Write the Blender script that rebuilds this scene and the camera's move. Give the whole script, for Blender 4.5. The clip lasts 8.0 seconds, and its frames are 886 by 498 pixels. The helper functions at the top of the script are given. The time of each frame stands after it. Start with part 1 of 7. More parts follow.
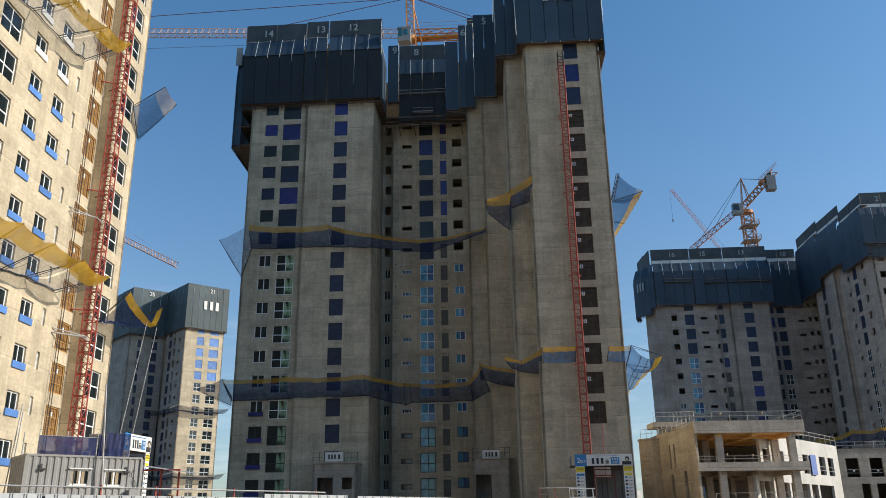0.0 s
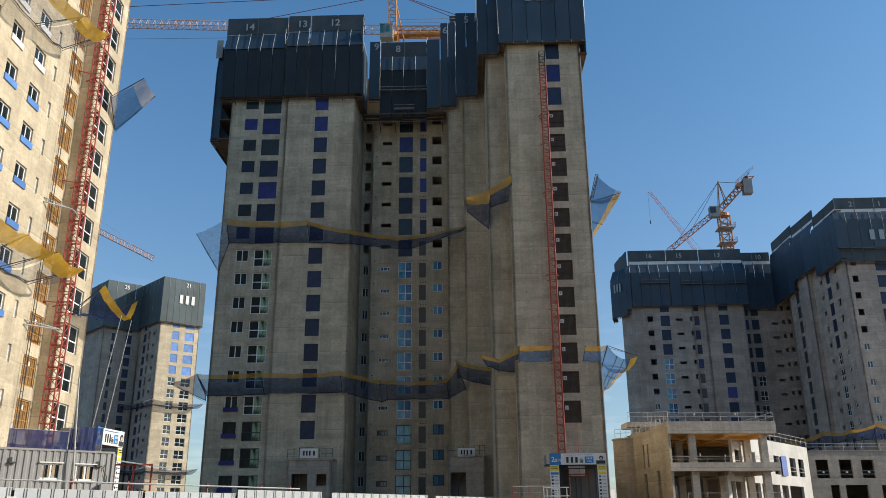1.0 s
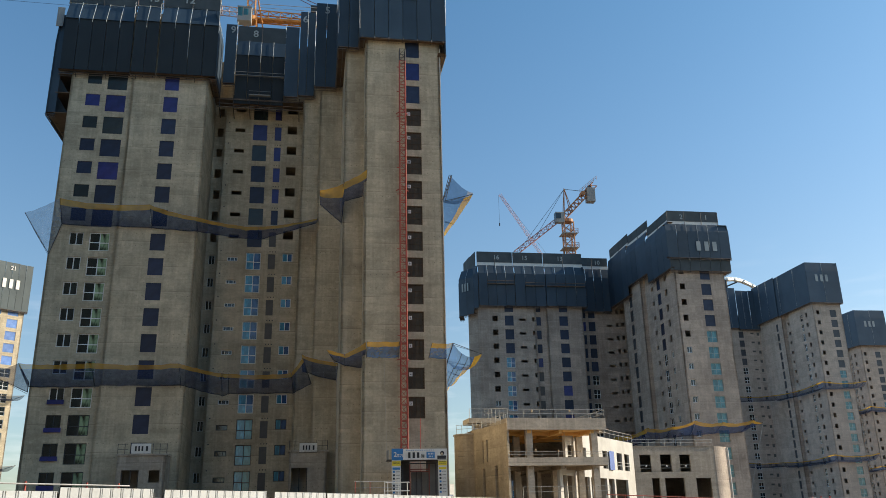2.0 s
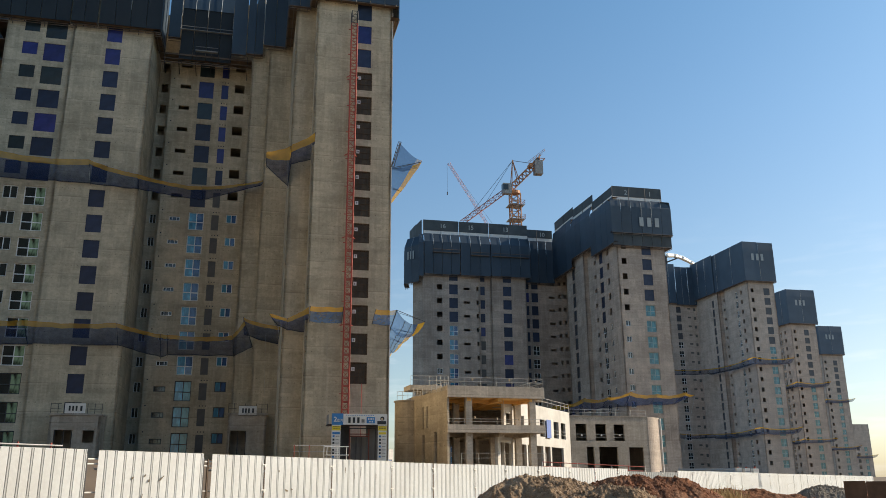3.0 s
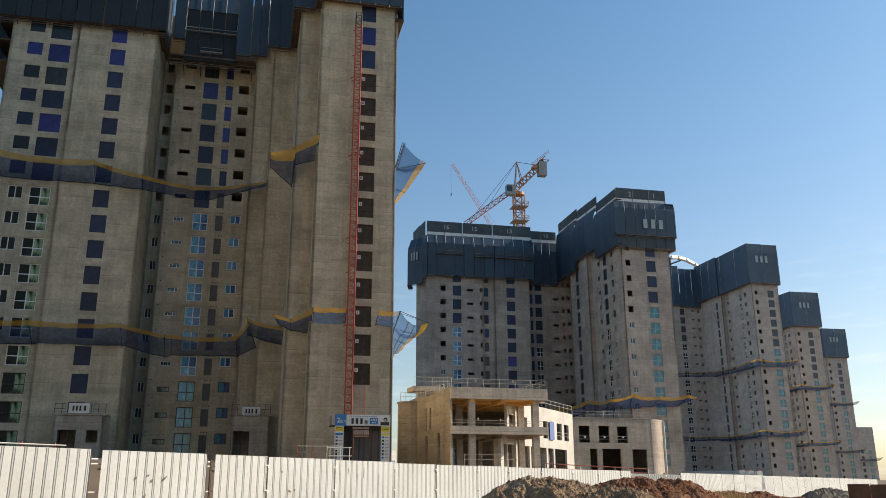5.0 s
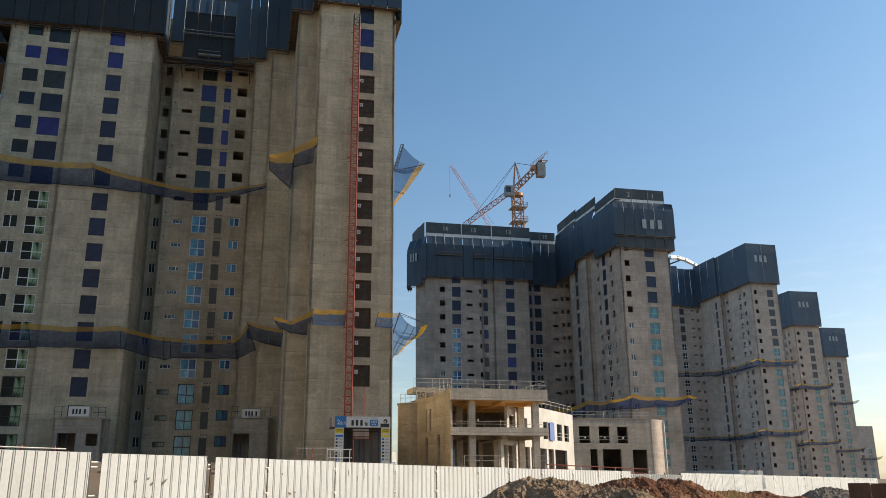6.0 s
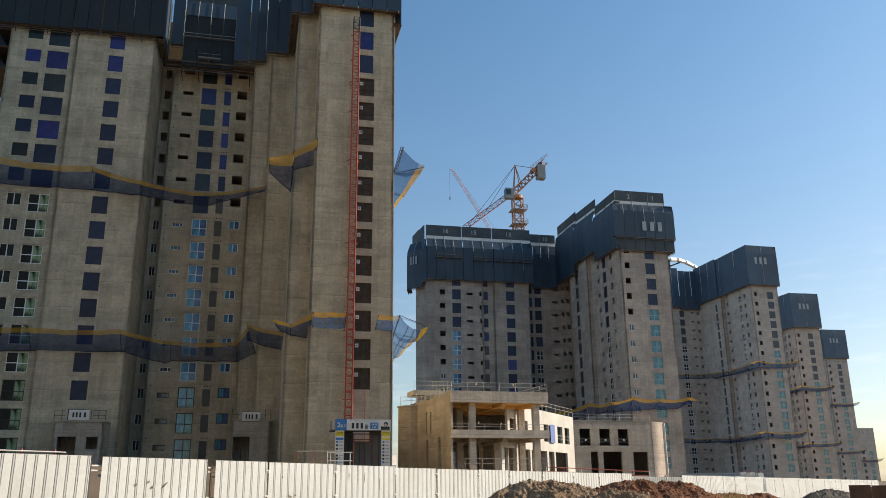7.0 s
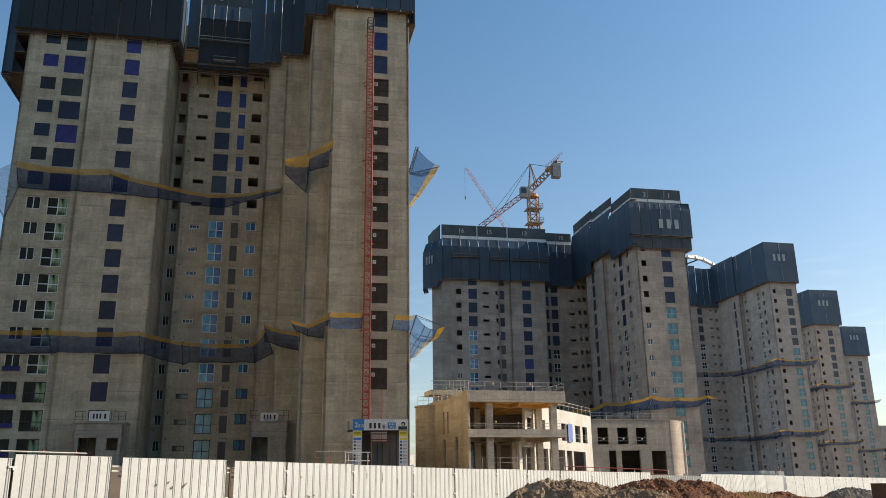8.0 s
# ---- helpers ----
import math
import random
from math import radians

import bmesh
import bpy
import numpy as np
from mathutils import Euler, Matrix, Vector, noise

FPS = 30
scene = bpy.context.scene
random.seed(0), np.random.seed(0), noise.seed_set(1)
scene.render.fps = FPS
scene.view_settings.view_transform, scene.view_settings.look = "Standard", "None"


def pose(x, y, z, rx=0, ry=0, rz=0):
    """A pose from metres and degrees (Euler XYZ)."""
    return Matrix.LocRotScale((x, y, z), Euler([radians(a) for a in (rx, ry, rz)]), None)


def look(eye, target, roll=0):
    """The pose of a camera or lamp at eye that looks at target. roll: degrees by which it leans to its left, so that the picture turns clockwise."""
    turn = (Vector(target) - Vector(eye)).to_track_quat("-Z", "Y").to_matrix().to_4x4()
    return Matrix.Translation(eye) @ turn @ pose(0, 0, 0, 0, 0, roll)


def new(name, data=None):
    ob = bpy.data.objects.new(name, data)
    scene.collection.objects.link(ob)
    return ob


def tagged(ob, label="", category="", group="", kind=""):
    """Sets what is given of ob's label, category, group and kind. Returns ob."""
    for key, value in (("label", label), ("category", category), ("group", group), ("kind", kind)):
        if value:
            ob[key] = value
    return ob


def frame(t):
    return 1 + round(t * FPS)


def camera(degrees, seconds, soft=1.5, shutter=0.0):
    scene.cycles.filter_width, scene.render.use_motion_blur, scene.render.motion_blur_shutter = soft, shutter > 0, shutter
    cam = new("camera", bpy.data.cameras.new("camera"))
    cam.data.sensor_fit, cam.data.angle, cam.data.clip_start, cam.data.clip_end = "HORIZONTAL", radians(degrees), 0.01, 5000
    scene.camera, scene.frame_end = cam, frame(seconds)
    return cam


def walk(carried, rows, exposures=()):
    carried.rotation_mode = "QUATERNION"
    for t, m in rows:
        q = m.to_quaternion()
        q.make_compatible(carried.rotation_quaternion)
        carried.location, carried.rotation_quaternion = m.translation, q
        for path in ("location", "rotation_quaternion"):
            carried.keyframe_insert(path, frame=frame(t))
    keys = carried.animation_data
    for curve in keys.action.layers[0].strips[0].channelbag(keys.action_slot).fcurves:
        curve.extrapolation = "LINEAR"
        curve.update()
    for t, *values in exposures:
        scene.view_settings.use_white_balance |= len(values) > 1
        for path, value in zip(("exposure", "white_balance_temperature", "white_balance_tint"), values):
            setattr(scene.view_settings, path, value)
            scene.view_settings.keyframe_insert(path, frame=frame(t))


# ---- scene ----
cam = camera(57.06, 8.0, soft=0.9)
EYE = 1.65
ROWS = [
    (0, 0, 18.696, 0.791), (0.5, -0.606, 18.584, 0.735), (1, -1.729, 18.518, 0.359), (1.5, -6.308, 18.464, 0.463),
    (2, -12.401, 18.066, 1.184), (2.2, -15.22, 17.365, 1.421), (2.5, -16.55, 16.3, 0.8), (3.5, -16.412, 15.703, 0.101),
    (4, -16.421, 15.743, 0.003), (4.5, -16.405, 15.817, 0.037), (6, -16.353, 15.921, 0.488), (6.5, -16.319, 16.097, 0.476),
    (7, -16.318, 16.102, 0.592), (7.5, -15.967, 16.038, 0.64), (8, -15.112, 16.088, 0.776),
]
walk(cam, [(t, pose(0, 0, EYE, 90 + pitch, roll, yaw)) for t, yaw, pitch, roll in ROWS],
     [(0.0, 0.32, 6020, 11), (1.0, 0.33, 6050, 11), (2.0, 0.53, 6600, 10), (2.2, 0.54, 6640, 10), (3.5, 0.50, 6790, 13), (8.0, 0.50, 6790, 13)])

# ---- light: low clear sun from the right, blue sky ----
SUN_AZ, SUN_EL = 94.4, 26.0
world = bpy.data.worlds.new("sky")
scene.world = world
world.use_nodes = True
wn = world.node_tree
sky = wn.nodes.new("ShaderNodeTexSky")
sky.sky_type, sky.sun_disc = "NISHITA", False
sky.sun_elevation, sky.sun_rotation = radians(SUN_EL), radians(SUN_AZ)
sky.air_density, sky.dust_density, sky.ozone_density = 1.0, 1.0, 2.6
rise = wn.nodes.new("ShaderNodeSeparateXYZ")
where = wn.nodes.new("ShaderNodeTexCoord")
wn.links.new(where.outputs["Generated"], rise.inputs[0])
haze = wn.nodes.new("ShaderNodeValToRGB")
for e, (p, c) in zip([haze.color_ramp.elements[0], haze.color_ramp.elements.new(0.14), haze.color_ramp.elements.new(0.4), haze.color_ramp.elements[-1]],
                     ((0.0, (0.80, 0.835, 0.85)), (0.14, (0.855, 0.85, 0.80)), (0.4, (0.73, 0.905, 0.92)), (0.65, (0.59, 0.91, 0.97)))):
    e.position, e.color = p, (*c, 1)
wn.links.new(rise.outputs[2], haze.inputs["Fac"])
cast = wn.nodes.new("ShaderNodeMix")
cast.data_type, cast.blend_type = "RGBA", "MULTIPLY"
cast.inputs[0].default_value = 1.0
wn.links.new(haze.outputs["Color"], cast.inputs[7])
wn.links.new(sky.outputs[0], cast.inputs[6])
# thin streaks of high cloud low over the horizon
streak = wn.nodes.new("ShaderNodeTexNoise")
flat = wn.nodes.new("ShaderNodeMapping")
flat.inputs["Scale"].default_value = (3.0, 3.0, 16.0)
wn.links.new(where.outputs["Generated"], flat.inputs["Vector"])
wn.links.new(flat.outputs[0], streak.inputs["Vector"])
streak.inputs["Detail"].default_value = 5.0
thin = wn.nodes.new("ShaderNodeMapRange")
thin.inputs[1].default_value, thin.inputs[2].default_value, thin.inputs[3].default_value, thin.inputs[4].default_value = 0.52, 0.78, 0.0, 0.3
wn.links.new(streak.outputs["Fac"], thin.inputs[0])
low = wn.nodes.new("ShaderNodeMapRange")
low.inputs[1].default_value, low.inputs[2].default_value, low.inputs[3].default_value, low.inputs[4].default_value = 0.06, 0.3, 1.0, 0.0
wn.links.new(rise.outputs[2], low.inputs[0])
veil = wn.nodes.new("ShaderNodeMath")
veil.operation = "MULTIPLY"
wn.links.new(thin.outputs[0], veil.inputs[0])
wn.links.new(low.outputs[0], veil.inputs[1])
clouds = wn.nodes.new("ShaderNodeMix")
clouds.data_type = "RGBA"
clouds.inputs[7].default_value = (6.2, 6.4, 6.5, 1)
wn.links.new(veil.outputs[0], clouds.inputs[0])
wn.links.new(cast.outputs[2], clouds.inputs[6])
wn.links.new(clouds.outputs[2], wn.nodes["Background"].inputs["Color"])
wn.nodes["Background"].inputs["Strength"].default_value = 0.135
sun_data = bpy.data.lights.new("sun", "SUN")
sun_data.energy, sun_data.angle, sun_data.color = 3.9, radians(0.5), (1.0, 0.87, 0.69)
sun_lamp = new("sun", sun_data)
sa, se = radians(SUN_AZ), radians(SUN_EL)
sun_lamp.matrix_world = look((60 * math.sin(sa) * math.cos(se), 60 * math.cos(sa) * math.cos(se), 60 * math.sin(se)), (0, 0, 0))


# ---- materials ----
def material(name):
    m = bpy.data.materials.new(name)
    m.use_nodes = True
    return m, m.node_tree, m.node_tree.nodes["Principled BSDF"]


def nod(nt, kind, **settings):
    n = nt.nodes.new(kind)
    for k, v in settings.items():
        n.inputs[k].default_value = v
    return n


def coords(nt, scale=(1, 1, 1)):
    tc = nt.nodes.new("ShaderNodeTexCoord")
    mp = nod(nt, "ShaderNodeMapping", Scale=scale)
    nt.links.new(tc.outputs["Object"], mp.inputs["Vector"])
    return mp.outputs["Vector"]


def noise_tex(nt, scale, detail=4.0, stretch=(1, 1, 1), rough=0.55):
    n = nod(nt, "ShaderNodeTexNoise", Scale=scale, Detail=detail, Roughness=rough)
    nt.links.new(coords(nt, stretch), n.inputs["Vector"])
    return n.outputs["Fac"]


def ramp(nt, fac, stops):
    r = nt.nodes.new("ShaderNodeValToRGB")
    while len(r.color_ramp.elements) < len(stops):
        r.color_ramp.elements.new(0.5)
    for e, (p, c) in zip(r.color_ramp.elements, stops):
        e.position, e.color = p, (*c, 1)
    nt.links.new(fac, r.inputs["Fac"])
    return r.outputs["Color"]


def mix(nt, a, b, fac, mode="MIX"):
    n = nt.nodes.new("ShaderNodeMix")
    n.data_type, n.blend_type = "RGBA", mode
    for sock, v in ((n.inputs[6], a), (n.inputs[7], b), (n.inputs[0], fac)):
        if isinstance(v, (int, float)):
            sock.default_value = v
        elif isinstance(v, tuple):
            sock.default_value = (*v, 1)
        else:
            nt.links.new(v, sock)
    return n.outputs[2]


def maths(nt, op, a, b=0.0):
    n = nt.nodes.new("ShaderNodeMath")
    n.operation = op
    for sock, v in zip(n.inputs, (a, b)):
        if isinstance(v, (int, float)):
            sock.default_value = v
        else:
            nt.links.new(v, sock)
    return n.outputs[0]


def bump(nt, bsdf, height, strength=0.3, distance=0.02):
    b = nod(nt, "ShaderNodeBump", Strength=strength, Distance=distance)
    nt.links.new(height, b.inputs["Height"])
    nt.links.new(b.outputs[0], bsdf.inputs["Normal"])


def speckle(nt, colour, value, depth):
    """The colour made up to depth lighter and darker where value, about 0.5, rises and falls."""
    k = maths(nt, "ADD", maths(nt, "MULTIPLY", value, 2 * depth), 1 - depth)
    cm = nt.nodes.new("ShaderNodeCombineColor")
    for sock in cm.inputs:
        nt.links.new(k, sock)
    return mix(nt, colour, cm.outputs[0], 1.0, "MULTIPLY")


def stained(name, base, dark, scale=0.5, rough=0.85, grain=20.0, relief=0.25, metal=0.0, vary=0.0):
    """A surface with broad stains and fine grain."""
    m, nt, b = material(name)
    c = ramp(nt, noise_tex(nt, scale, 5), [(0.3, dark), (0.65, base)])
    g = noise_tex(nt, grain, 3)
    c = speckle(nt, c, g, 0.12)
    if vary:
        c = speckle(nt, c, nt.nodes.new("ShaderNodeObjectInfo").outputs["Random"], vary)
    nt.links.new(c, b.inputs["Base Color"])
    b.inputs["Roughness"].default_value, b.inputs["Metallic"].default_value = rough, metal
    bump(nt, b, g, relief, 0.01)
    return m


def concrete(name, base, dark, storey=2.85, first=0.55, streak=0.22, low=0.2):
    """Board-cast concrete: pour joints at each storey, form-panel joints, rain streaks, patches."""
    m, nt, b = material(name)
    c = ramp(nt, noise_tex(nt, 0.16, 6), [(0.32, dark), (0.66, base)])
    st = noise_tex(nt, 1.0, 4, (0.7, 0.7, 0.09))
    c = mix(nt, c, tuple(0.62 * k for k in dark), maths(nt, "MULTIPLY", ramp(nt, st, [(0.48, (0, 0, 0)), (0.75, (1, 1, 1))]), streak))
    patch = noise_tex(nt, 1.3, 3, (1, 1, 1.6))
    c = mix(nt, c, tuple(min(1, 1.25 * k) for k in base), maths(nt, "MULTIPLY", ramp(nt, patch, [(0.56, (0, 0, 0)), (0.7, (1, 1, 1))]), 0.35))
    blot = noise_tex(nt, 0.55, 6, (1, 1, 0.7), 0.7)
    c = mix(nt, c, tuple(0.72 * k for k in dark), maths(nt, "MULTIPLY", ramp(nt, blot, [(0.46, (0, 0, 0)), (0.68, (1, 1, 1))]), 0.5))
    board = noise_tex(nt, 1.0, 2, (2.6, 2.6, 0.12))
    c = mix(nt, c, tuple(min(1, 1.2 * k) for k in base), maths(nt, "MULTIPLY", ramp(nt, board, [(0.5, (0, 0, 0)), (0.66, (1, 1, 1))]), 0.26))
    sep = nt.nodes.new("ShaderNodeSeparateXYZ")
    tc = nt.nodes.new("ShaderNodeTexCoord")
    nt.links.new(tc.outputs["Object"], sep.inputs[0])
    wob = maths(nt, "MULTIPLY", noise_tex(nt, 3.0, 2), 0.05)
    zz = maths(nt, "ADD", sep.outputs[2], wob)
    fr = maths(nt, "FRACT", maths(nt, "DIVIDE", maths(nt, "SUBTRACT", zz, first), storey))
    joint = maths(nt, "LESS_THAN", fr, 0.018)
    half = maths(nt, "LESS_THAN", maths(nt, "ABSOLUTE", maths(nt, "SUBTRACT", fr, 0.5)), 0.006)
    xy = maths(nt, "ADD", sep.outputs[0], sep.outputs[1])
    vj = maths(nt, "LESS_THAN", maths(nt, "FRACT", maths(nt, "DIVIDE", xy, 1.2)), 0.02)
    lines = maths(nt, "MAXIMUM", joint, maths(nt, "MULTIPLY", maths(nt, "MAXIMUM", half, vj), 0.28))
    brk = ramp(nt, noise_tex(nt, 0.7, 2), [(0.35, (0.25, 0.25, 0.25)), (0.6, (1, 1, 1))])
    c = mix(nt, c, tuple(0.5 * k for k in dark), maths(nt, "MULTIPLY", maths(nt, "MULTIPLY", lines, 0.58), brk))
    # each form panel has its own tone
    cell = nt.nodes.new("ShaderNodeCombineXYZ")
    nt.links.new(maths(nt, "FLOOR", maths(nt, "DIVIDE", xy, 1.2)), cell.inputs[0])
    nt.links.new(maths(nt, "FLOOR", maths(nt, "MULTIPLY", maths(nt, "DIVIDE", maths(nt, "SUBTRACT", zz, first), storey), 2.0)), cell.inputs[1])
    wn_ = nt.nodes.new("ShaderNodeTexWhiteNoise")
    wn_.noise_dimensions = "2D"
    nt.links.new(cell.outputs[0], wn_.inputs["Vector"])
    c = speckle(nt, c, wn_.outputs["Value"], 0.1)
    # cloudy bands that follow the lifts of the pour
    lay = noise_tex(nt, 1.0, 5, (0.16, 0.16, 0.9), 0.65)
    c = mix(nt, c, tuple(0.66 * k for k in dark), maths(nt, "MULTIPLY", ramp(nt, lay, [(0.47, (0, 0, 0)), (0.66, (1, 1, 1))]), 0.42))
    # the first pour: paler, with plain form-panel joints
    foot = maths(nt, "MULTIPLY", maths(nt, "LESS_THAN", zz, 5.6), low)
    c = mix(nt, c, tuple(min(1, 1.12 * k) for k in base), maths(nt, "MULTIPLY", foot, brk))
    fj = maths(nt, "LESS_THAN", maths(nt, "FRACT", maths(nt, "DIVIDE", xy, 0.62)), 0.05)
    c = mix(nt, c, tuple(0.6 * k for k in dark), maths(nt, "MULTIPLY", maths(nt, "MULTIPLY", foot, fj), 1.2))
    # pale grout band under each pour joint and rows of tie holes
    band = maths(nt, "LESS_THAN", maths(nt, "ABSOLUTE", maths(nt, "SUBTRACT", fr, 0.965)), 0.03)
    c = mix(nt, c, tuple(min(1, 1.15 * k) for k in base), maths(nt, "MULTIPLY", maths(nt, "MULTIPLY", band, 0.2), brk))
    dx = maths(nt, "ABSOLUTE", maths(nt, "SUBTRACT", maths(nt, "FRACT", maths(nt, "DIVIDE", xy, 0.6)), 0.5))
    dz = maths(nt, "ABSOLUTE", maths(nt, "SUBTRACT", maths(nt, "FRACT", maths(nt, "MULTIPLY", maths(nt, "SUBTRACT", fr, 0.08), 2.0)), 0.5))
    hole = maths(nt, "MULTIPLY", maths(nt, "LESS_THAN", dx, 0.09), maths(nt, "LESS_THAN", dz, 0.035))
    c = mix(nt, c, tuple(0.35 * k for k in dark), maths(nt, "MULTIPLY", maths(nt, "MULTIPLY", hole, 0.55), ramp(nt, noise_tex(nt, 0.3, 2), [(0.45, (0, 0, 0)), (0.6, (1, 1, 1))])))
    fine = noise_tex(nt, 14, 4)
    c = speckle(nt, c, fine, 0.14)
    c = speckle(nt, c, noise_tex(nt, 3.2, 4, (1, 1, 1.3), 0.7), 0.3)
    nt.links.new(c, b.inputs["Base Color"])
    b.inputs["Roughness"].default_value = 0.9
    bump(nt, b, maths(nt, "SUBTRACT", fine, maths(nt, "MULTIPLY", lines, 0.6)), 0.35, 0.02)
    return m


def soil(name, base, dark, dry):
    """Dug earth: damp and dry patches, crumbs and small stones."""
    m, nt, b = material(name)
    c = ramp(nt, noise_tex(nt, 1.6, 6, rough=0.7), [(0.34, dark), (0.62, base)])
    c = mix(nt, c, dry, maths(nt, "MULTIPLY", ramp(nt, noise_tex(nt, 0.7, 5), [(0.5, (0, 0, 0)), (0.7, (1, 1, 1))]), 0.6))
    crumb = noise_tex(nt, 9.0, 5, rough=0.75)
    c = mix(nt, c, tuple(0.45 * k for k in dark), ramp(nt, crumb, [(0.32, (0.6, 0.6, 0.6)), (0.46, (0, 0, 0))]))
    stone = nod(nt, "ShaderNodeTexVoronoi", Scale=7.0)
    nt.links.new(coords(nt), stone.inputs["Vector"])
    c = mix(nt, c, tuple(min(1, 1.5 * k) for k in dry), maths(nt, "MULTIPLY", maths(nt, "LESS_THAN", stone.outputs["Distance"], 0.16), 0.6))
    nt.links.new(c, b.inputs["Base Color"])
    b.inputs["Roughness"].default_value = 0.97
    bump(nt, b, maths(nt, "ADD", crumb, maths(nt, "MULTIPLY", noise_tex(nt, 30.0, 3), 0.5)), 1.0, 0.09)
    return m


def sheer(name, colour, cover):
    """Woven mesh that lets part of the light through."""
    m, nt, b = material(name)
    w = ramp(nt, noise_tex(nt, 0.9, 4), [(0.3, tuple(0.7 * k for k in colour)), (0.7, colour)])
    nt.links.new(w, b.inputs["Base Color"])
    b.inputs["Roughness"].default_value = 0.8
    tr = nt.nodes.new("ShaderNodeBsdfTransparent")
    tl = nt.nodes.new("ShaderNodeBsdfTranslucent")
    nt.links.new(w, tl.inputs["Color"])
    ms, mt = nt.nodes.new("ShaderNodeMixShader"), nt.nodes.new("ShaderNodeMixShader")
    ms.inputs[0].default_value = 0.35
    nt.links.new(b.outputs[0], ms.inputs[1])
    nt.links.new(tl.outputs[0], ms.inputs[2])
    f = maths(nt, "ADD", maths(nt, "MULTIPLY", noise_tex(nt, 1.7, 3), 0.3), cover - 0.15)
    nt.links.new(f, mt.inputs[0])
    nt.links.new(tr.outputs[0], mt.inputs[1])
    nt.links.new(ms.outputs[0], mt.inputs[2])
    nt.links.new(mt.outputs[0], nt.nodes["Material Output"].inputs["Surface"])
    return m


def glass(name, tint, rough=0.04, low=0.6):
    """Window glass over a dark room; green and blue tints hold painted reflections."""
    m, nt, b = material(name)
    c = ramp(nt, noise_tex(nt, 1.1, 2, (1.6, 1.6, 0.6)), [(0.42, tuple(low * k for k in tint)), (0.62, tint)])
    nt.links.new(c, b.inputs["Base Color"])
    b.inputs["Roughness"].default_value = rough
    b.inputs["IOR"].default_value = 1.7
    bump(nt, b, noise_tex(nt, 0.6, 2), 0.05, 0.05)
    return m


CONCRETE = concrete("bare_concrete", (0.60, 0.515, 0.372), (0.40, 0.337, 0.235))
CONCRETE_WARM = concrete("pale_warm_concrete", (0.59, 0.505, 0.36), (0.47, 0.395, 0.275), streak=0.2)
CONCRETE_COOL = concrete("cool_concrete", (0.53, 0.443, 0.365), (0.37, 0.303, 0.248))
# On the far towers this paleness is distance haze put into the colour.
CONCRETE_PALE = concrete("pale_grey_concrete", (0.55, 0.46, 0.385), (0.44, 0.365, 0.30), streak=0.2, low=0.0)
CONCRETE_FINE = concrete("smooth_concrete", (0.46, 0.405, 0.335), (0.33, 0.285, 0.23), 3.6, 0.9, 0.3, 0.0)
TAN_CONCRETE = concrete("tan_concrete", (0.48, 0.40, 0.295), (0.33, 0.27, 0.195), streak=0.3, low=0.0)
PALE_CONCRETE = concrete("pale_smooth_concrete", (0.64, 0.555, 0.45), (0.46, 0.39, 0.31), 3.6, 0.9, 0.45, 0.0)
WHITE_WALL = stained("pale_render", (0.57, 0.55, 0.505), (0.44, 0.42, 0.38), 0.5)
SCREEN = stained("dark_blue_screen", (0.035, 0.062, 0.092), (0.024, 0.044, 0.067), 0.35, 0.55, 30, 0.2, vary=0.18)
# Far towers' screens: lighter, bluer copy, distance haze painted into the colour.
SCREEN_FAR = stained("hazy_blue_screen", (0.052, 0.088, 0.130), (0.041, 0.070, 0.104), 0.3, 0.6, 30, 0.2, vary=0.15)
SCREEN_GREY = stained("grey_green_screen", (0.075, 0.10, 0.105), (0.05, 0.07, 0.075), 0.35, 0.65, 30, 0.2, vary=0.15)
# Lower sheets of the main crown, darker than the upper ones.
SCREEN_LOWER = stained("dark_lower_screen", (0.017, 0.025, 0.031), (0.011, 0.017, 0.022), 0.35, 0.7, 30, 0.2, vary=0.15)
CAP = stained("dusty_grey_screen", (0.068, 0.083, 0.090), (0.040, 0.053, 0.060), 0.45, 0.7, 30, 0.2, vary=0.15)
SEAM = stained("pale_screen_seam", (0.55, 0.60, 0.62), (0.30, 0.35, 0.38), 0.8)
RUST = stained("rusty_red_steel", (0.20, 0.055, 0.035), (0.11, 0.035, 0.025), 1.5, 0.7)
LEDGER = stained("rusty_scaffold_pipe", (0.22, 0.19, 0.17), (0.12, 0.09, 0.07), 1.2, 0.65, 30, 0.1, 0.2)
PLY = stained("brown_plywood", (0.19, 0.13, 0.085), (0.11, 0.075, 0.05), 0.8, 0.8)
RAIL = stained("weathered_rail_pipe", (0.52, 0.51, 0.48), (0.36, 0.35, 0.33), 2.0, 0.55, 30, 0.1, 0.2)
STEEL = stained("galvanised_steel", (0.52, 0.51, 0.49), (0.36, 0.355, 0.345), 2.0, 0.5, 30, 0.1, 0.35)
DARK_STEEL = stained("dark_steel", (0.05, 0.05, 0.055), (0.03, 0.03, 0.033), 2.0, 0.6)
RED = stained("red_paint", (0.46, 0.085, 0.055), (0.28, 0.05, 0.036), 1.5, 0.6)
ORANGE = stained("orange_paint", (0.66, 0.29, 0.07), (0.48, 0.19, 0.05), 1.5, 0.55)
# Darker orange for the luffing crane, with its shade in the colour.
ORANGE_DULL = stained("shaded_orange_paint", (0.47, 0.21, 0.09), (0.31, 0.13, 0.055), 1.5, 0.6)
BRICK_PAINT = stained("orange_red_crane_paint", (0.52, 0.18, 0.11), (0.40, 0.13, 0.08), 1.0, 0.6)
PINK = stained("faded_red_white_paint", (0.66, 0.46, 0.38), (0.52, 0.32, 0.25), 1.0, 0.6)
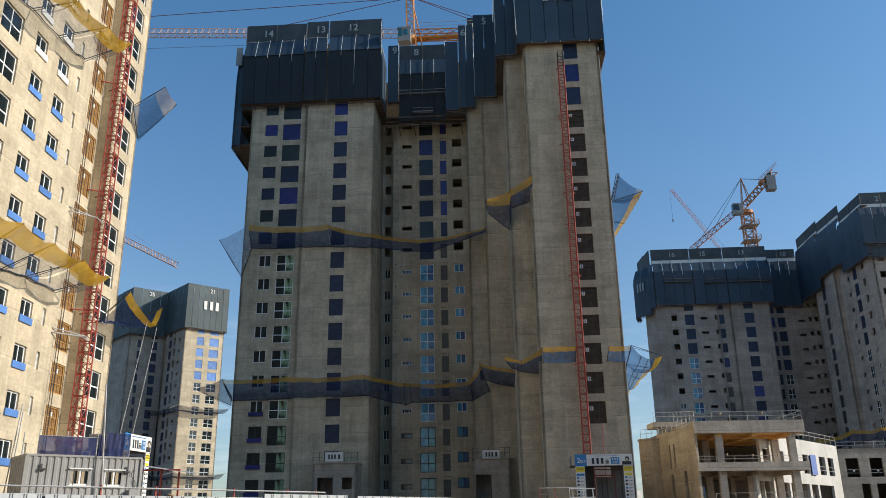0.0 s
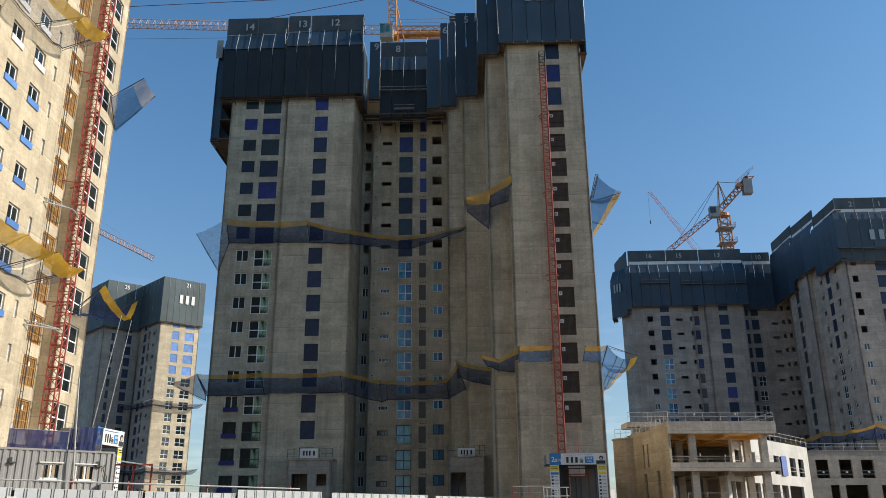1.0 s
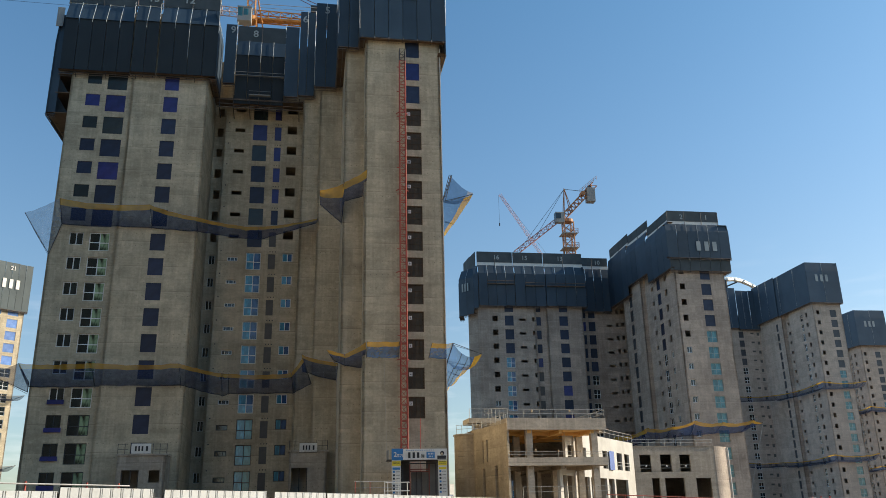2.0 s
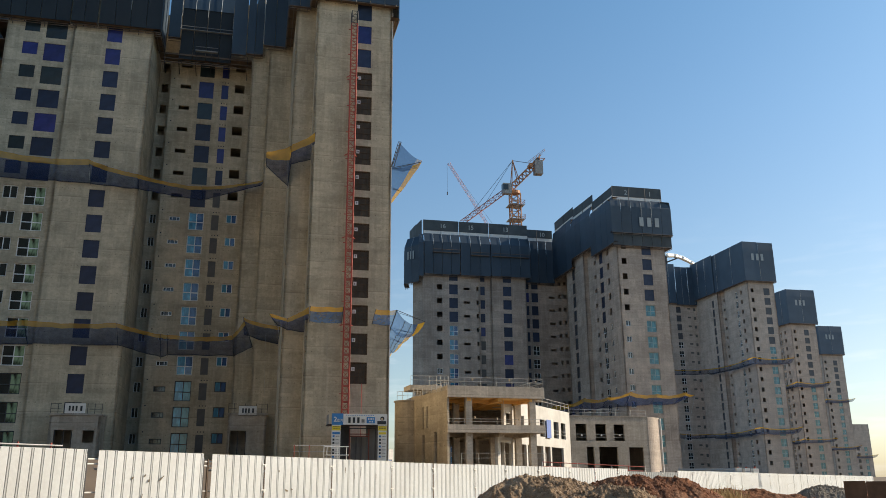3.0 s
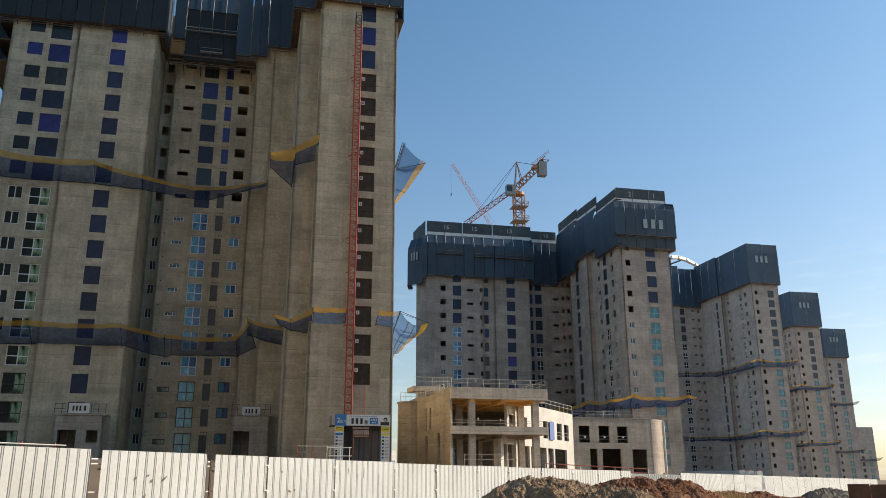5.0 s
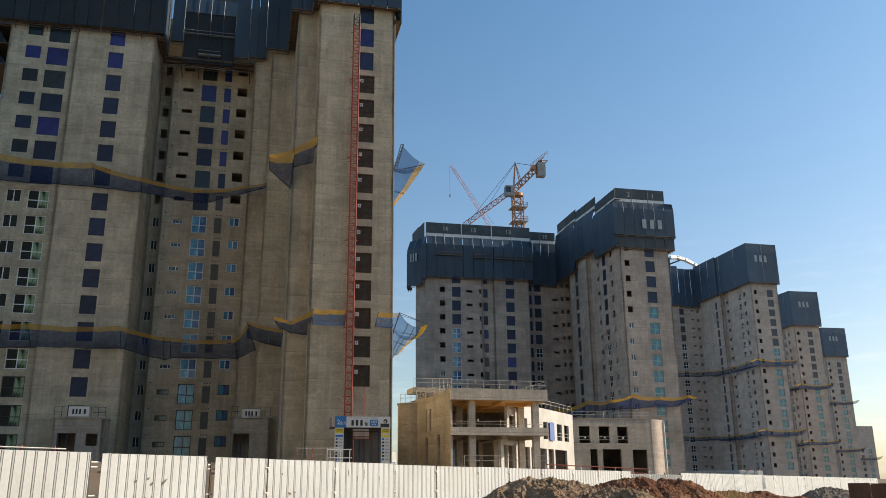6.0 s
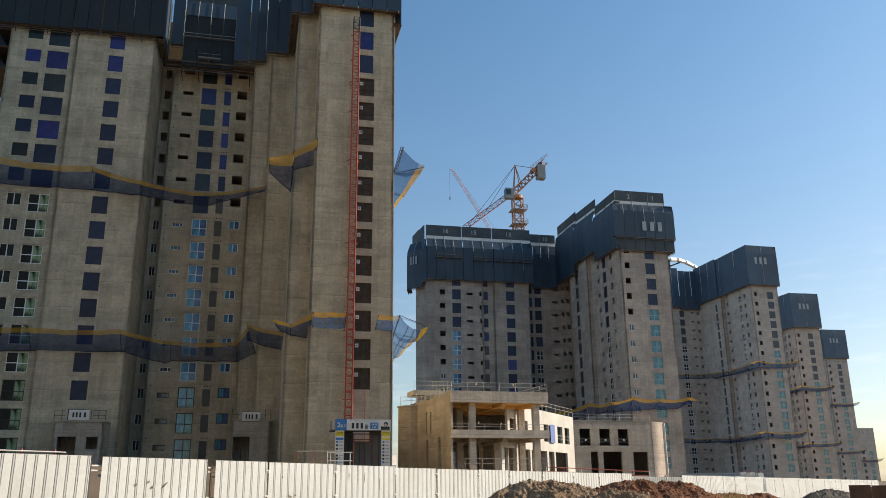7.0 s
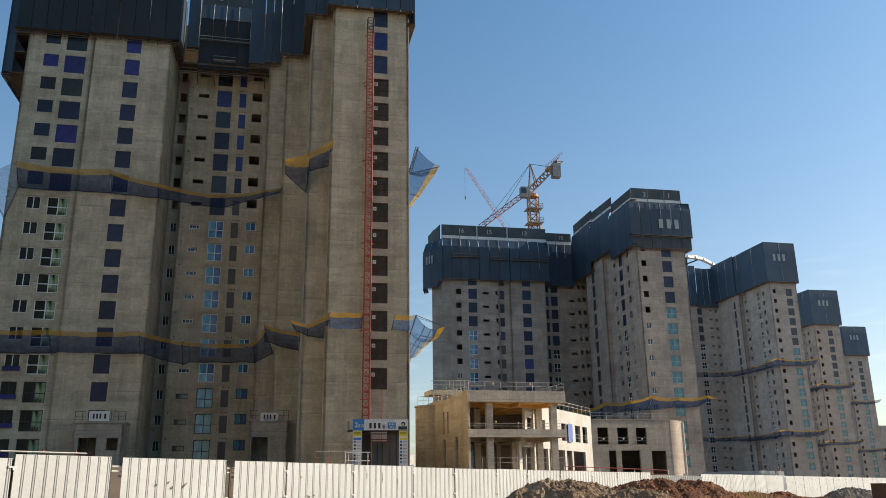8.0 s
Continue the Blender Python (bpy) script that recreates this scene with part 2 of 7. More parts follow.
WHITE = stained("white_paint", (0.80, 0.79, 0.75), (0.66, 0.65, 0.61), 0.8, 0.5)
FRAME_W = stained("white_window_frame", (0.85, 0.86, 0.85), (0.76, 0.77, 0.76), 3.0, 0.4)
FRAME_SEA = stained("pale_teal_frame", (0.34, 0.46, 0.46), (0.26, 0.37, 0.37), 3.0, 0.4)
FRAME_D = stained("dark_window_frame", (0.035, 0.045, 0.05), (0.025, 0.03, 0.035), 3.0, 0.4)
FILM = stained("blue_film", (0.028, 0.036, 0.20), (0.016, 0.022, 0.12), 0.9, 0.35, 8, 0.35, vary=0.25)
BLUE_CLOTH = stained("pale_blue_sheet", (0.12, 0.19, 0.45), (0.09, 0.15, 0.38), 0.9, 0.6)
FILM_GREY = stained("grey_window_film", (0.06, 0.066, 0.08), (0.038, 0.042, 0.05), 0.9, 0.35, 8, 0.3, vary=0.2)
FILM_GREEN = stained("dark_green_film", (0.022, 0.037, 0.042), (0.013, 0.022, 0.026), 0.9, 0.3, 8, 0.3, vary=0.25)
FILM_DULL = stained("dull_blue_film", (0.018, 0.031, 0.075), (0.011, 0.019, 0.045), 0.9, 0.5, 8, 0.3, vary=0.3)
FILM_PALE = stained("bright_blue_film", (0.12, 0.26, 0.60), (0.09, 0.20, 0.50), 0.9, 0.45, 8, 0.35, vary=0.15)
# Shaded copy of the gate timber, the shade's darkness in its colour.
TIMBER_DARK = stained("shaded_gate_timber", (0.105, 0.066, 0.03), (0.06, 0.038, 0.018), 2.0, 0.7)
TIMBER_RED = stained("red_brown_board", (0.24, 0.13, 0.075), (0.14, 0.075, 0.045), 2.0, 0.8)
TIMBER_PALE = stained("pale_board", (0.62, 0.50, 0.34), (0.48, 0.37, 0.24), 1.5, 0.8)
# Sunlit copy of the gate timber, the sun's brightness in its colour.
GOLD_TIMBER = stained("sunlit_gate_timber", (0.50, 0.29, 0.08), (0.34, 0.19, 0.055), 2.0, 0.7)
GATE_DARK = stained("dark_mesh_board", (0.085, 0.065, 0.04), (0.05, 0.04, 0.025), 2.0, 0.7)
TIMBER = stained("yellow_brown_timber", (0.29, 0.16, 0.055), (0.17, 0.09, 0.032), 2.0, 0.7)
GREY_PANEL = stained("grey_panel", (0.13, 0.125, 0.115), (0.10, 0.095, 0.09), 1.0, 0.7)
CONTAINER = stained("grey_container_paint", (0.33, 0.325, 0.31), (0.26, 0.255, 0.245), 0.6, 0.55)
FENCE = stained("cream_white_steel", (0.585, 0.615, 0.63), (0.49, 0.505, 0.505), 0.5, 0.45, 12, 0.1)
SCUFF = stained("brown_scuff", (0.20, 0.16, 0.11), (0.10, 0.08, 0.055), 6.0, 0.8)
FENCE_GREY = stained("grey_steel_sheet", (0.24, 0.26, 0.27), (0.17, 0.19, 0.2), 0.5, 0.5)
NET_BLUE = sheer("blue_netting", (0.028, 0.062, 0.19), 0.66)
NET_YELLOW = sheer("yellow_netting", (0.76, 0.43, 0.022), 0.63)
# Sunlit copy of the yellow border; the sun's brightness is in its colour.
NET_BRIGHT = sheer("sunlit_yellow_netting", (0.88, 0.54, 0.03), 0.82)
NET_PALE = sheer("pale_netting", (0.35, 0.42, 0.52), 0.45)
# Lighter blues: sky light shining through the netting put into the colour.
NET_SKY = sheer("light_blue_netting", (0.075, 0.195, 0.46), 0.68)
NET_SLATE = sheer("slate_blue_netting", (0.085, 0.19, 0.42), 0.60)
NET_SHEER = sheer("thin_grey_blue_netting", (0.17, 0.21, 0.30), 0.42)
# Blue toned down for distance in the nets of the far towers.
NET_FAR = sheer("distant_blue_netting", (0.04, 0.068, 0.15), 0.6)
NET_DUSK = sheer("dusty_dark_netting", (0.05, 0.066, 0.11), 0.6)
NET_TAN = sheer("tan_netting", (0.55, 0.47, 0.38), 0.62)
MESH_NAVY = sheer("navy_mesh", (0.03, 0.045, 0.16), 0.85)
GLASS_DARK = glass("dark_glass", (0.018, 0.026, 0.028))
# Light and dark green patches paint in a reflected sunlit tower.
GLASS_GREEN = glass("green_reflection_glass", (0.30, 0.42, 0.25), 0.04, 0.06)
# Blue film tint and the sky's reflection together in one colour.
GLASS_BLUE = glass("sky_blue_glass", (0.09, 0.41, 0.62), 0.04, 0.5)
GLASS_TEAL = glass("teal_glass", (0.065, 0.26, 0.30), 0.04, 0.55)
GLASS_NAVY = glass("navy_glass", (0.04, 0.10, 0.24), 0.04, 0.5)
SOIL = soil("brown_soil", (0.40, 0.28, 0.175), (0.23, 0.15, 0.088), (0.48, 0.37, 0.26))
SOIL_RED = soil("red_soil", (0.29, 0.115, 0.05), (0.13, 0.05, 0.023), (0.36, 0.22, 0.14))
GRAVEL = soil("grey_gravel", (0.27, 0.235, 0.19), (0.16, 0.138, 0.11), (0.35, 0.315, 0.27))
EARTH = stained("trodden_earth", (0.175, 0.128, 0.086), (0.11, 0.08, 0.055), 0.08, 0.95, 3, 0.6)
STRAW = stained("dry_straw", (0.62, 0.44, 0.19), (0.42, 0.29, 0.12), 4.0, 0.8)
BLUE_SIGN = stained("blue_sign", (0.04, 0.22, 0.52), (0.035, 0.19, 0.46), 0.5, 0.5)
YELLOW_SIGN = stained("yellow_sign", (0.85, 0.68, 0.05), (0.8, 0.62, 0.04), 0.5, 0.5)
INK = stained("dark_ink", (0.03, 0.035, 0.04), (0.025, 0.03, 0.035), 0.5, 0.6)
CHALK = stained("pale_lettering", (0.42, 0.46, 0.46), (0.33, 0.37, 0.38), 0.9, 0.8)
POLISHED = stained("polished_pale_steel", (0.82, 0.82, 0.80), (0.74, 0.74, 0.72), 0.8, 0.22, 20, 0.05, 0.7)
SLAB_WOOD = stained("shuttering_board", (0.82, 0.50, 0.17), (0.68, 0.39, 0.12), 0.5, 0.7)


# ---- building blocks ----
class Geo:
    """Vertices and faces gathered for one mesh."""

    def __init__(self):
        self.v, self.f = [], []

    def poly(self, *pts):
        n = len(self.v)
        self.v += [tuple(p) for p in pts]
        self.f.append(tuple(range(n, n + len(pts))))
        return self

    def box(self, a, b, m=None):
        n = len(self.v)
        pts = [Vector((x, y, z)) for z in (a[2], b[2]) for y in (a[1], b[1]) for x in (a[0], b[0])]
        self.v += [tuple(m @ p if m else p) for p in pts]
        self.f += [tuple(n + i for i in q) for q in ((0, 2, 3, 1), (4, 5, 7, 6), (0, 1, 5, 4), (2, 6, 7, 3), (0, 4, 6, 2), (1, 3, 7, 5))]
        return self

    def tube(self, a, b, r, n=6, r2=None):
        a, b = Vector(a), Vector(b)
        if (b - a).length < 1e-6:
            return self
        q = (b - a).to_track_quat("Z", "Y").to_matrix()
        k = len(self.v)
        for p, rr in ((a, r), (b, r if r2 is None else r2)):
            for i in range(n):
                t = 2 * math.pi * i / n
                self.v.append(tuple(p + q @ Vector((rr * math.cos(t), rr * math.sin(t), 0))))
        self.f += [(k + i, k + (i + 1) % n, k + n + (i + 1) % n, k + n + i) for i in range(n)]
        self.f += [tuple(k + i for i in reversed(range(n))), tuple(k + n + i for i in range(n))]
        return self

    def ring(self, w, h, t, y0, y1):
        """A rectangular frame as one piece, standing in the xz plane."""
        k = len(self.v)
        for y in (y0, y1):
            self.v += [(0, y, 0), (w, y, 0), (w, y, h), (0, y, h), (t, y, t), (w - t, y, t), (w - t, y, h - t), (t, y, h - t)]
        for i in range(4):
            j = (i + 1) % 4
            self.f += [(k + i, k + j, k + 4 + j, k + 4 + i), (k + 8 + i, k + 12 + i, k + 12 + j, k + 8 + j), (k + i, k + 8 + i, k + 8 + j, k + j), (k + 4 + i, k + 4 + j, k + 12 + j, k + 12 + i)]
        return self

    def grid(self, rows):
        """Rows of points, skinned with quads."""
        k, w = len(self.v), len(rows[0])
        for r in rows:
            self.v += [tuple(p) for p in r]
        for j in range(len(rows) - 1):
            for i in range(w - 1):
                a = k + j * w + i
                self.f.append((a, a + 1, a + w + 1, a + w))
        return self

    def weld(self):
        """Join the corners that coincide."""
        seen, index, kept = {}, [], []
        for p in self.v:
            k = (round(p[0], 4), round(p[1], 4), round(p[2], 4))
            if k not in seen:
                seen[k] = len(kept)
                kept.append(p)
            index.append(seen[k])
        self.v, self.f = kept, [tuple(index[i] for i in f) for f in self.f]
        return self

    def mesh(self, name, mat, off=(0, 0, 0), smooth=False):
        me = bpy.data.meshes.new(name)
        ox, oy, oz = off
        me.from_pydata([(x - ox, y - oy, z - oz) for x, y, z in self.v], [], self.f)
        me.materials.append(mat)
        me.update()
        if smooth:
            me.shade_smooth()
        return me


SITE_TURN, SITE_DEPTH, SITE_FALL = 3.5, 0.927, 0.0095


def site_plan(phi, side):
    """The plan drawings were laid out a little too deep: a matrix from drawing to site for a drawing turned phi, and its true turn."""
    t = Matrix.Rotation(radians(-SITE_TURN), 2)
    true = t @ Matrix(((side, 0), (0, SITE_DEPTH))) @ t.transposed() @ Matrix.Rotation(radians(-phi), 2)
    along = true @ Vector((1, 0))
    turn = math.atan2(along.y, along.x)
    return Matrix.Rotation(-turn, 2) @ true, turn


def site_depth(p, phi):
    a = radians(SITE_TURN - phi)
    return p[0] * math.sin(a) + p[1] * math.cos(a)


class Thing:
    """A top-level Empty at (u, v, z) of a drawing turned phi degrees clockwise from straight ahead. Far things stand lower, as the ground falls."""

    def __init__(self, name, base, phi=0.0, label="", category="", group="", kind=""):
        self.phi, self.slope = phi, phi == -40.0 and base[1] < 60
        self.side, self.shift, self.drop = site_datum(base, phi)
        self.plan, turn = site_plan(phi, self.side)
        self.root = new(name)
        self.root.empty_display_size = 0.5
        self.base = self.at(base)
        spin = Matrix.Rotation(turn, 4, "Z")
        self.root.matrix_world = Matrix.Translation(spin @ self.base) @ spin
        tagged(self.root, label, category, group, kind)

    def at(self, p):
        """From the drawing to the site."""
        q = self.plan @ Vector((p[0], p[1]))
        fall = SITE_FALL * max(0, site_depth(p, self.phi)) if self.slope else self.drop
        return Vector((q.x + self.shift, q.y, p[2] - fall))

    def part(self, name, geo, mat, label="", parent=None, smooth=False):
        geo.v = [tuple(self.at(p)) for p in geo.v]
        ob = new(name, geo.mesh(name, mat, self.base, smooth))
        ob.parent = parent or self.root
        if label:
            ob["label"] = label
        return ob

    def put(self, name, me, at, rz=0.0, parent=None, label=""):
        """A part that shares the mesh me, at (u, v, z)."""
        ob = new(name, me)
        ob.parent = parent or self.root
        if parent is None:
            along = self.plan @ Vector((math.cos(radians(rz)), math.sin(radians(rz))))
            ob.location = self.at(at) - self.base
            ob.rotation_euler = (0, 0, math.atan2(along.y, along.x))
            ob.scale = (along.length, 1, 1)
        else:
            ob.location, ob.rotation_euler = at, (0, 0, radians(rz))
        if label:
            ob["label"] = label
        return ob


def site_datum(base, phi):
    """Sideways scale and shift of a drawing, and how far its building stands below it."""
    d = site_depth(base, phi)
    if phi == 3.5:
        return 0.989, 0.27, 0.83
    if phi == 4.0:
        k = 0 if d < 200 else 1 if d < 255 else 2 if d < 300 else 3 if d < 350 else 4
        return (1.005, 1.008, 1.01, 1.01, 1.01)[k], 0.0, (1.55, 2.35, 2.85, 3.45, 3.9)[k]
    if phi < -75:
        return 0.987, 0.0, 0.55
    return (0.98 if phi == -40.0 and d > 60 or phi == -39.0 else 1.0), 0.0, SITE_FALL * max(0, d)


def wall_geo(a, c, z0, z1, holes=(), th=0.25):
    """A wall from a to c in plan, its outer face on the right-hand side, with openings (s0, s1, z0, z1) cut through it."""
    g = Geo()
    a2, c2 = Vector((*a, 0)), Vector((*c, 0))
    length = (c2 - a2).length
    d = (c2 - a2) / length
    inn = Vector((-d.y, d.x, 0)) * th
    cut_s = sorted({0.0, length, *[h[i] for h in holes for i in (0, 1)]})
    cut_z = sorted({z0, z1, *[h[i] for h in holes for i in (2, 3)]})
    cut_s = [s for s in cut_s if 0 <= s <= length]
    cut_z = [z for z in cut_z if z0 <= z <= z1]

    def p(s, z, deep=False):
        q = a2 + d * s
        return (q.x + (inn.x if deep else 0), q.y + (inn.y if deep else 0), z)

    for i in range(len(cut_s) - 1):
        s0, s1 = cut_s[i], cut_s[i + 1]
        sm = (s0 + s1) / 2
        mine = [h for h in holes if h[0] <= sm <= h[1]]
        spans = [(lo, hi) for lo, hi in zip(cut_z, cut_z[1:]) if not any(h[2] <= (lo + hi) / 2 <= h[3] for h in mine)]
        for b0, b1 in spans:
            g.poly(p(s0, b0), p(s1, b0), p(s1, b1), p(s0, b1))
            g.poly(p(s1, b0, True), p(s0, b0, True), p(s0, b1, True), p(s1, b1, True))
    for s0, s1, b0, b1 in holes:
        g.poly(p(s0, b0), p(s0, b1), p(s0, b1, True), p(s0, b0, True))
        g.poly(p(s1, b0), p(s1, b0, True), p(s1, b1, True), p(s1, b1))
        g.poly(p(s0, b0), p(s0, b0, True), p(s1, b0, True), p(s1, b0))
        g.poly(p(s0, b1), p(s1, b1), p(s1, b1, True), p(s0, b1, True))
    for s in (0.0, length):
        g.poly(p(s, z0), p(s, z0, True), p(s, z1, True), p(s, z1))
    g.poly(p(0, z1), p(length, z1), p(length, z1, True), p(0, z1, True))
    return g.weld()


WINDOW_KITS = {}


def window_kit(kind, w, h):
    """Meshes of one window: its frame and its panes, sharing data between alike windows. Origin at the lower left corner of the opening, y into the wall."""
    key = (kind, round(w, 2), round(h, 2))
    if key in WINDOW_KITS:
        return WINDOW_KITS[key]
    f, panes = Geo(), []
    t = 0.09 if w > 0.8 else 0.06
    dark = kind.endswith("_dark")
    mat = FRAME_D if dark else FRAME_SEA if "sea" in kind else FRAME_W
    y0, y1 = 0.13, 0.2

    def bar(x0, z0, x1, z1):
        f.box((x0, y0, z0), (x1, y1, z1))

    def pane(x0, z0, x1, z1, m, y=0.16):
        panes.append(("pane", Geo().box((x0, y, z0), (x1, y + 0.012, z1)).mesh("pane", m)))

    if kind.startswith(("sash", "pair", "slot")):
        f.ring(w, h, t, y0, y1)
    if kind.startswith("sash_"):
        tone = kind.split("_")[1]
        left, right = {"green": (GLASS_DARK, GLASS_GREEN), "blue": (GLASS_BLUE, GLASS_NAVY), "night": (GLASS_DARK, GLASS_DARK), "teal": (GLASS_BLUE, GLASS_TEAL), "sea": (GLASS_TEAL, GLASS_TEAL)}[tone]
        x, z = w * 0.52, h * 0.46
        bar(x - t / 2, t, x + t / 2, h - t)
        bar(t, z - t / 2, x - t / 2, z + t / 2)
        bar(x + t / 2, z - t / 2 - 0.03, w - t, z + t / 2 - 0.03)
        pane(t, t, x - t / 2, z - t / 2, left)
        pane(t, z + t / 2, x - t / 2, h - t, left)
        pane(x + t / 2, t, w - t, z - t / 2 - 0.03, right if tone != "blue" else GLASS_NAVY)
        pane(x + t / 2, z + t / 2 - 0.03, w - t, h - t, right)
    elif kind.startswith("pair"):
        x = w * 0.5
        bar(x - t / 2, t, x + t / 2, h - t)
        blue = "blue" in kind
        pane(t, t, x - t / 2, h - t, GLASS_BLUE if blue else GLASS_DARK)
        pane(x + t / 2, t, w - t, h - t, GLASS_NAVY if blue else GLASS_DARK)
    elif kind.startswith("slot"):
        for k in (0.3, 0.7):
            bar(w * k - 0.025, t, w * k + 0.025, h - t)
        pane(t, t, w - t, h - t, GLASS_DARK)
    elif kind.startswith("film"):
        mat = {"film": FILM, "film_dull": FILM_DULL, "film_green": FILM_GREEN, "film_grey": FILM_GREY, "film_pale": FILM_PALE}[kind]
        rows = []
        rnd = random.Random(int(w * 100) + int(h * 10))
        for j in range(6):
            rows.append([(w * i / 5, 0.06 + 0.03 * rnd.random(), h * j / 5) for i in range(6)])
        f.grid(rows)
        f.grid([[(x, y + 0.01, z) for x, y, z in reversed(r)] for r in rows])
    elif kind == "panel":
        mat = GREY_PANEL
        f.box((0, 0.07, 0), (w, 0.12, h))
        for k in range(3):
            f.box((w * (0.18 + 0.26 * k), 0.055, 0.04), (w * (0.2 + 0.26 * k), 0.07, h - 0.04))
    elif kind.startswith("gate"):
        # Gold gates use the sunlit timber colour, the others the shaded one.
        gold = kind.endswith("gold")
        mat = GOLD_TIMBER if gold else TIMBER_DARK
        f.ring(w, h, 0.09, 0.07, 0.15)
        panes.append(("gate_board", Geo().box((0.09, 0.17, 0.09), (w - 0.09, 0.19, h - 0.09)).mesh("gate_board", GATE_DARK)))
        if gold:
            bw = (w - 0.2) / 7
            for k in range(7):
                panes.append(("gate_slat", Geo().box((0.1 + k * bw + 0.02, 0.14, 0.1), (0.1 + (k + 1) * bw - 0.03, 0.168, h - 0.12)).mesh("gate_slat", TIMBER)))
        for k in (0.3, 0.52, 0.74):
            panes.append(("gate_bar", Geo().box((w * k - 0.022, 0.11, 0.09), (w * k + 0.022, 0.15, h - 0.09)).mesh("gate_bar", mat)))
        for k in (0.34, 0.66):
            panes.append(("gate_bar", Geo().box((0.09, 0.10, h * k - 0.025), (w - 0.09, 0.14, h * k + 0.025)).mesh("gate_bar", mat)))
    WINDOW_KITS[key] = (f.mesh("window", mat), panes)
    return WINDOW_KITS[key]


NAMES = {"film": "window_film", "film_dull": "window_film", "film_green": "window_film", "film_grey": "window_film", "film_pale": "window_film", "panel": "vent_panel", "gate": "hoist_gate", "gate_gold": "hoist_gate"}


def column(th, a, c, s0, s1, tops, h, kinds):
    """A column of openings up a wall and what fills them. tops: heights of the upper edges; kinds: one name for each, or a function of the index."""
    a2, c2 = Vector((*a, 0)), Vector((*c, 0))
    d = (c2 - a2).normalized()
    rz = math.degrees(math.atan2(d.y, d.x))
    holes = []
    for i, z in enumerate(tops):
        holes.append((s0, s1, z - h, z))
        k = kinds(i) if callable(kinds) else kinds
        if k == "open":
            continue
        fr, panes = window_kit(k, s1 - s0, h)
        q = a2 + d * s0
        ob = th.put(NAMES.get(k, "window"), fr, (q.x, q.y, z - h), rz)
        for nm, me in panes:
            th.put(nm, me, (0, 0, 0), 0, ob)
    return holes


TEXTS = {}


def lettering(text, size):
    """Flat letters as a mesh, centred on x, standing in the xz plane and facing -y."""
    key = (text, size)
    if key not in TEXTS:
        cu = bpy.data.curves.new("lettering", "FONT")
        cu.body, cu.size, cu.align_x, cu.extrude, cu.offset = text, size, "CENTER", 0.01, size * 0.015
        tmp = bpy.data.objects.new("lettering", cu)
        scene.collection.objects.link(tmp)
        me = bpy.data.meshes.new_from_object(tmp.evaluated_get(bpy.context.evaluated_depsgraph_get()))
        bpy.data.objects.remove(tmp)
        me.transform(Matrix.Rotation(radians(90), 4, "X"))
        TEXTS[key] = me
    return TEXTS[key].copy()


def letters(th, text, size, at, rz=0.0, mat=None, parent=None):
    me = lettering(text, size)
    me.materials.clear()
    me.materials.append(mat or CHALK)
    return th.put("lettering", me, at, rz, parent)


def bars(th, at, w, h, n, rz=0.0, mat=None, depth=0.02):
    """Writing that is shown as plain bars: n upright bars over the width w."""
    g = Geo()
    step = w / n
    for i in range(n):
        x = -w / 2 + i * step
        g.box((x + 0.24 * step, -depth, 0), (x + 0.76 * step, 0, h))
    return th.put("lettering", g.mesh("lettering", mat or CHALK), at, rz)


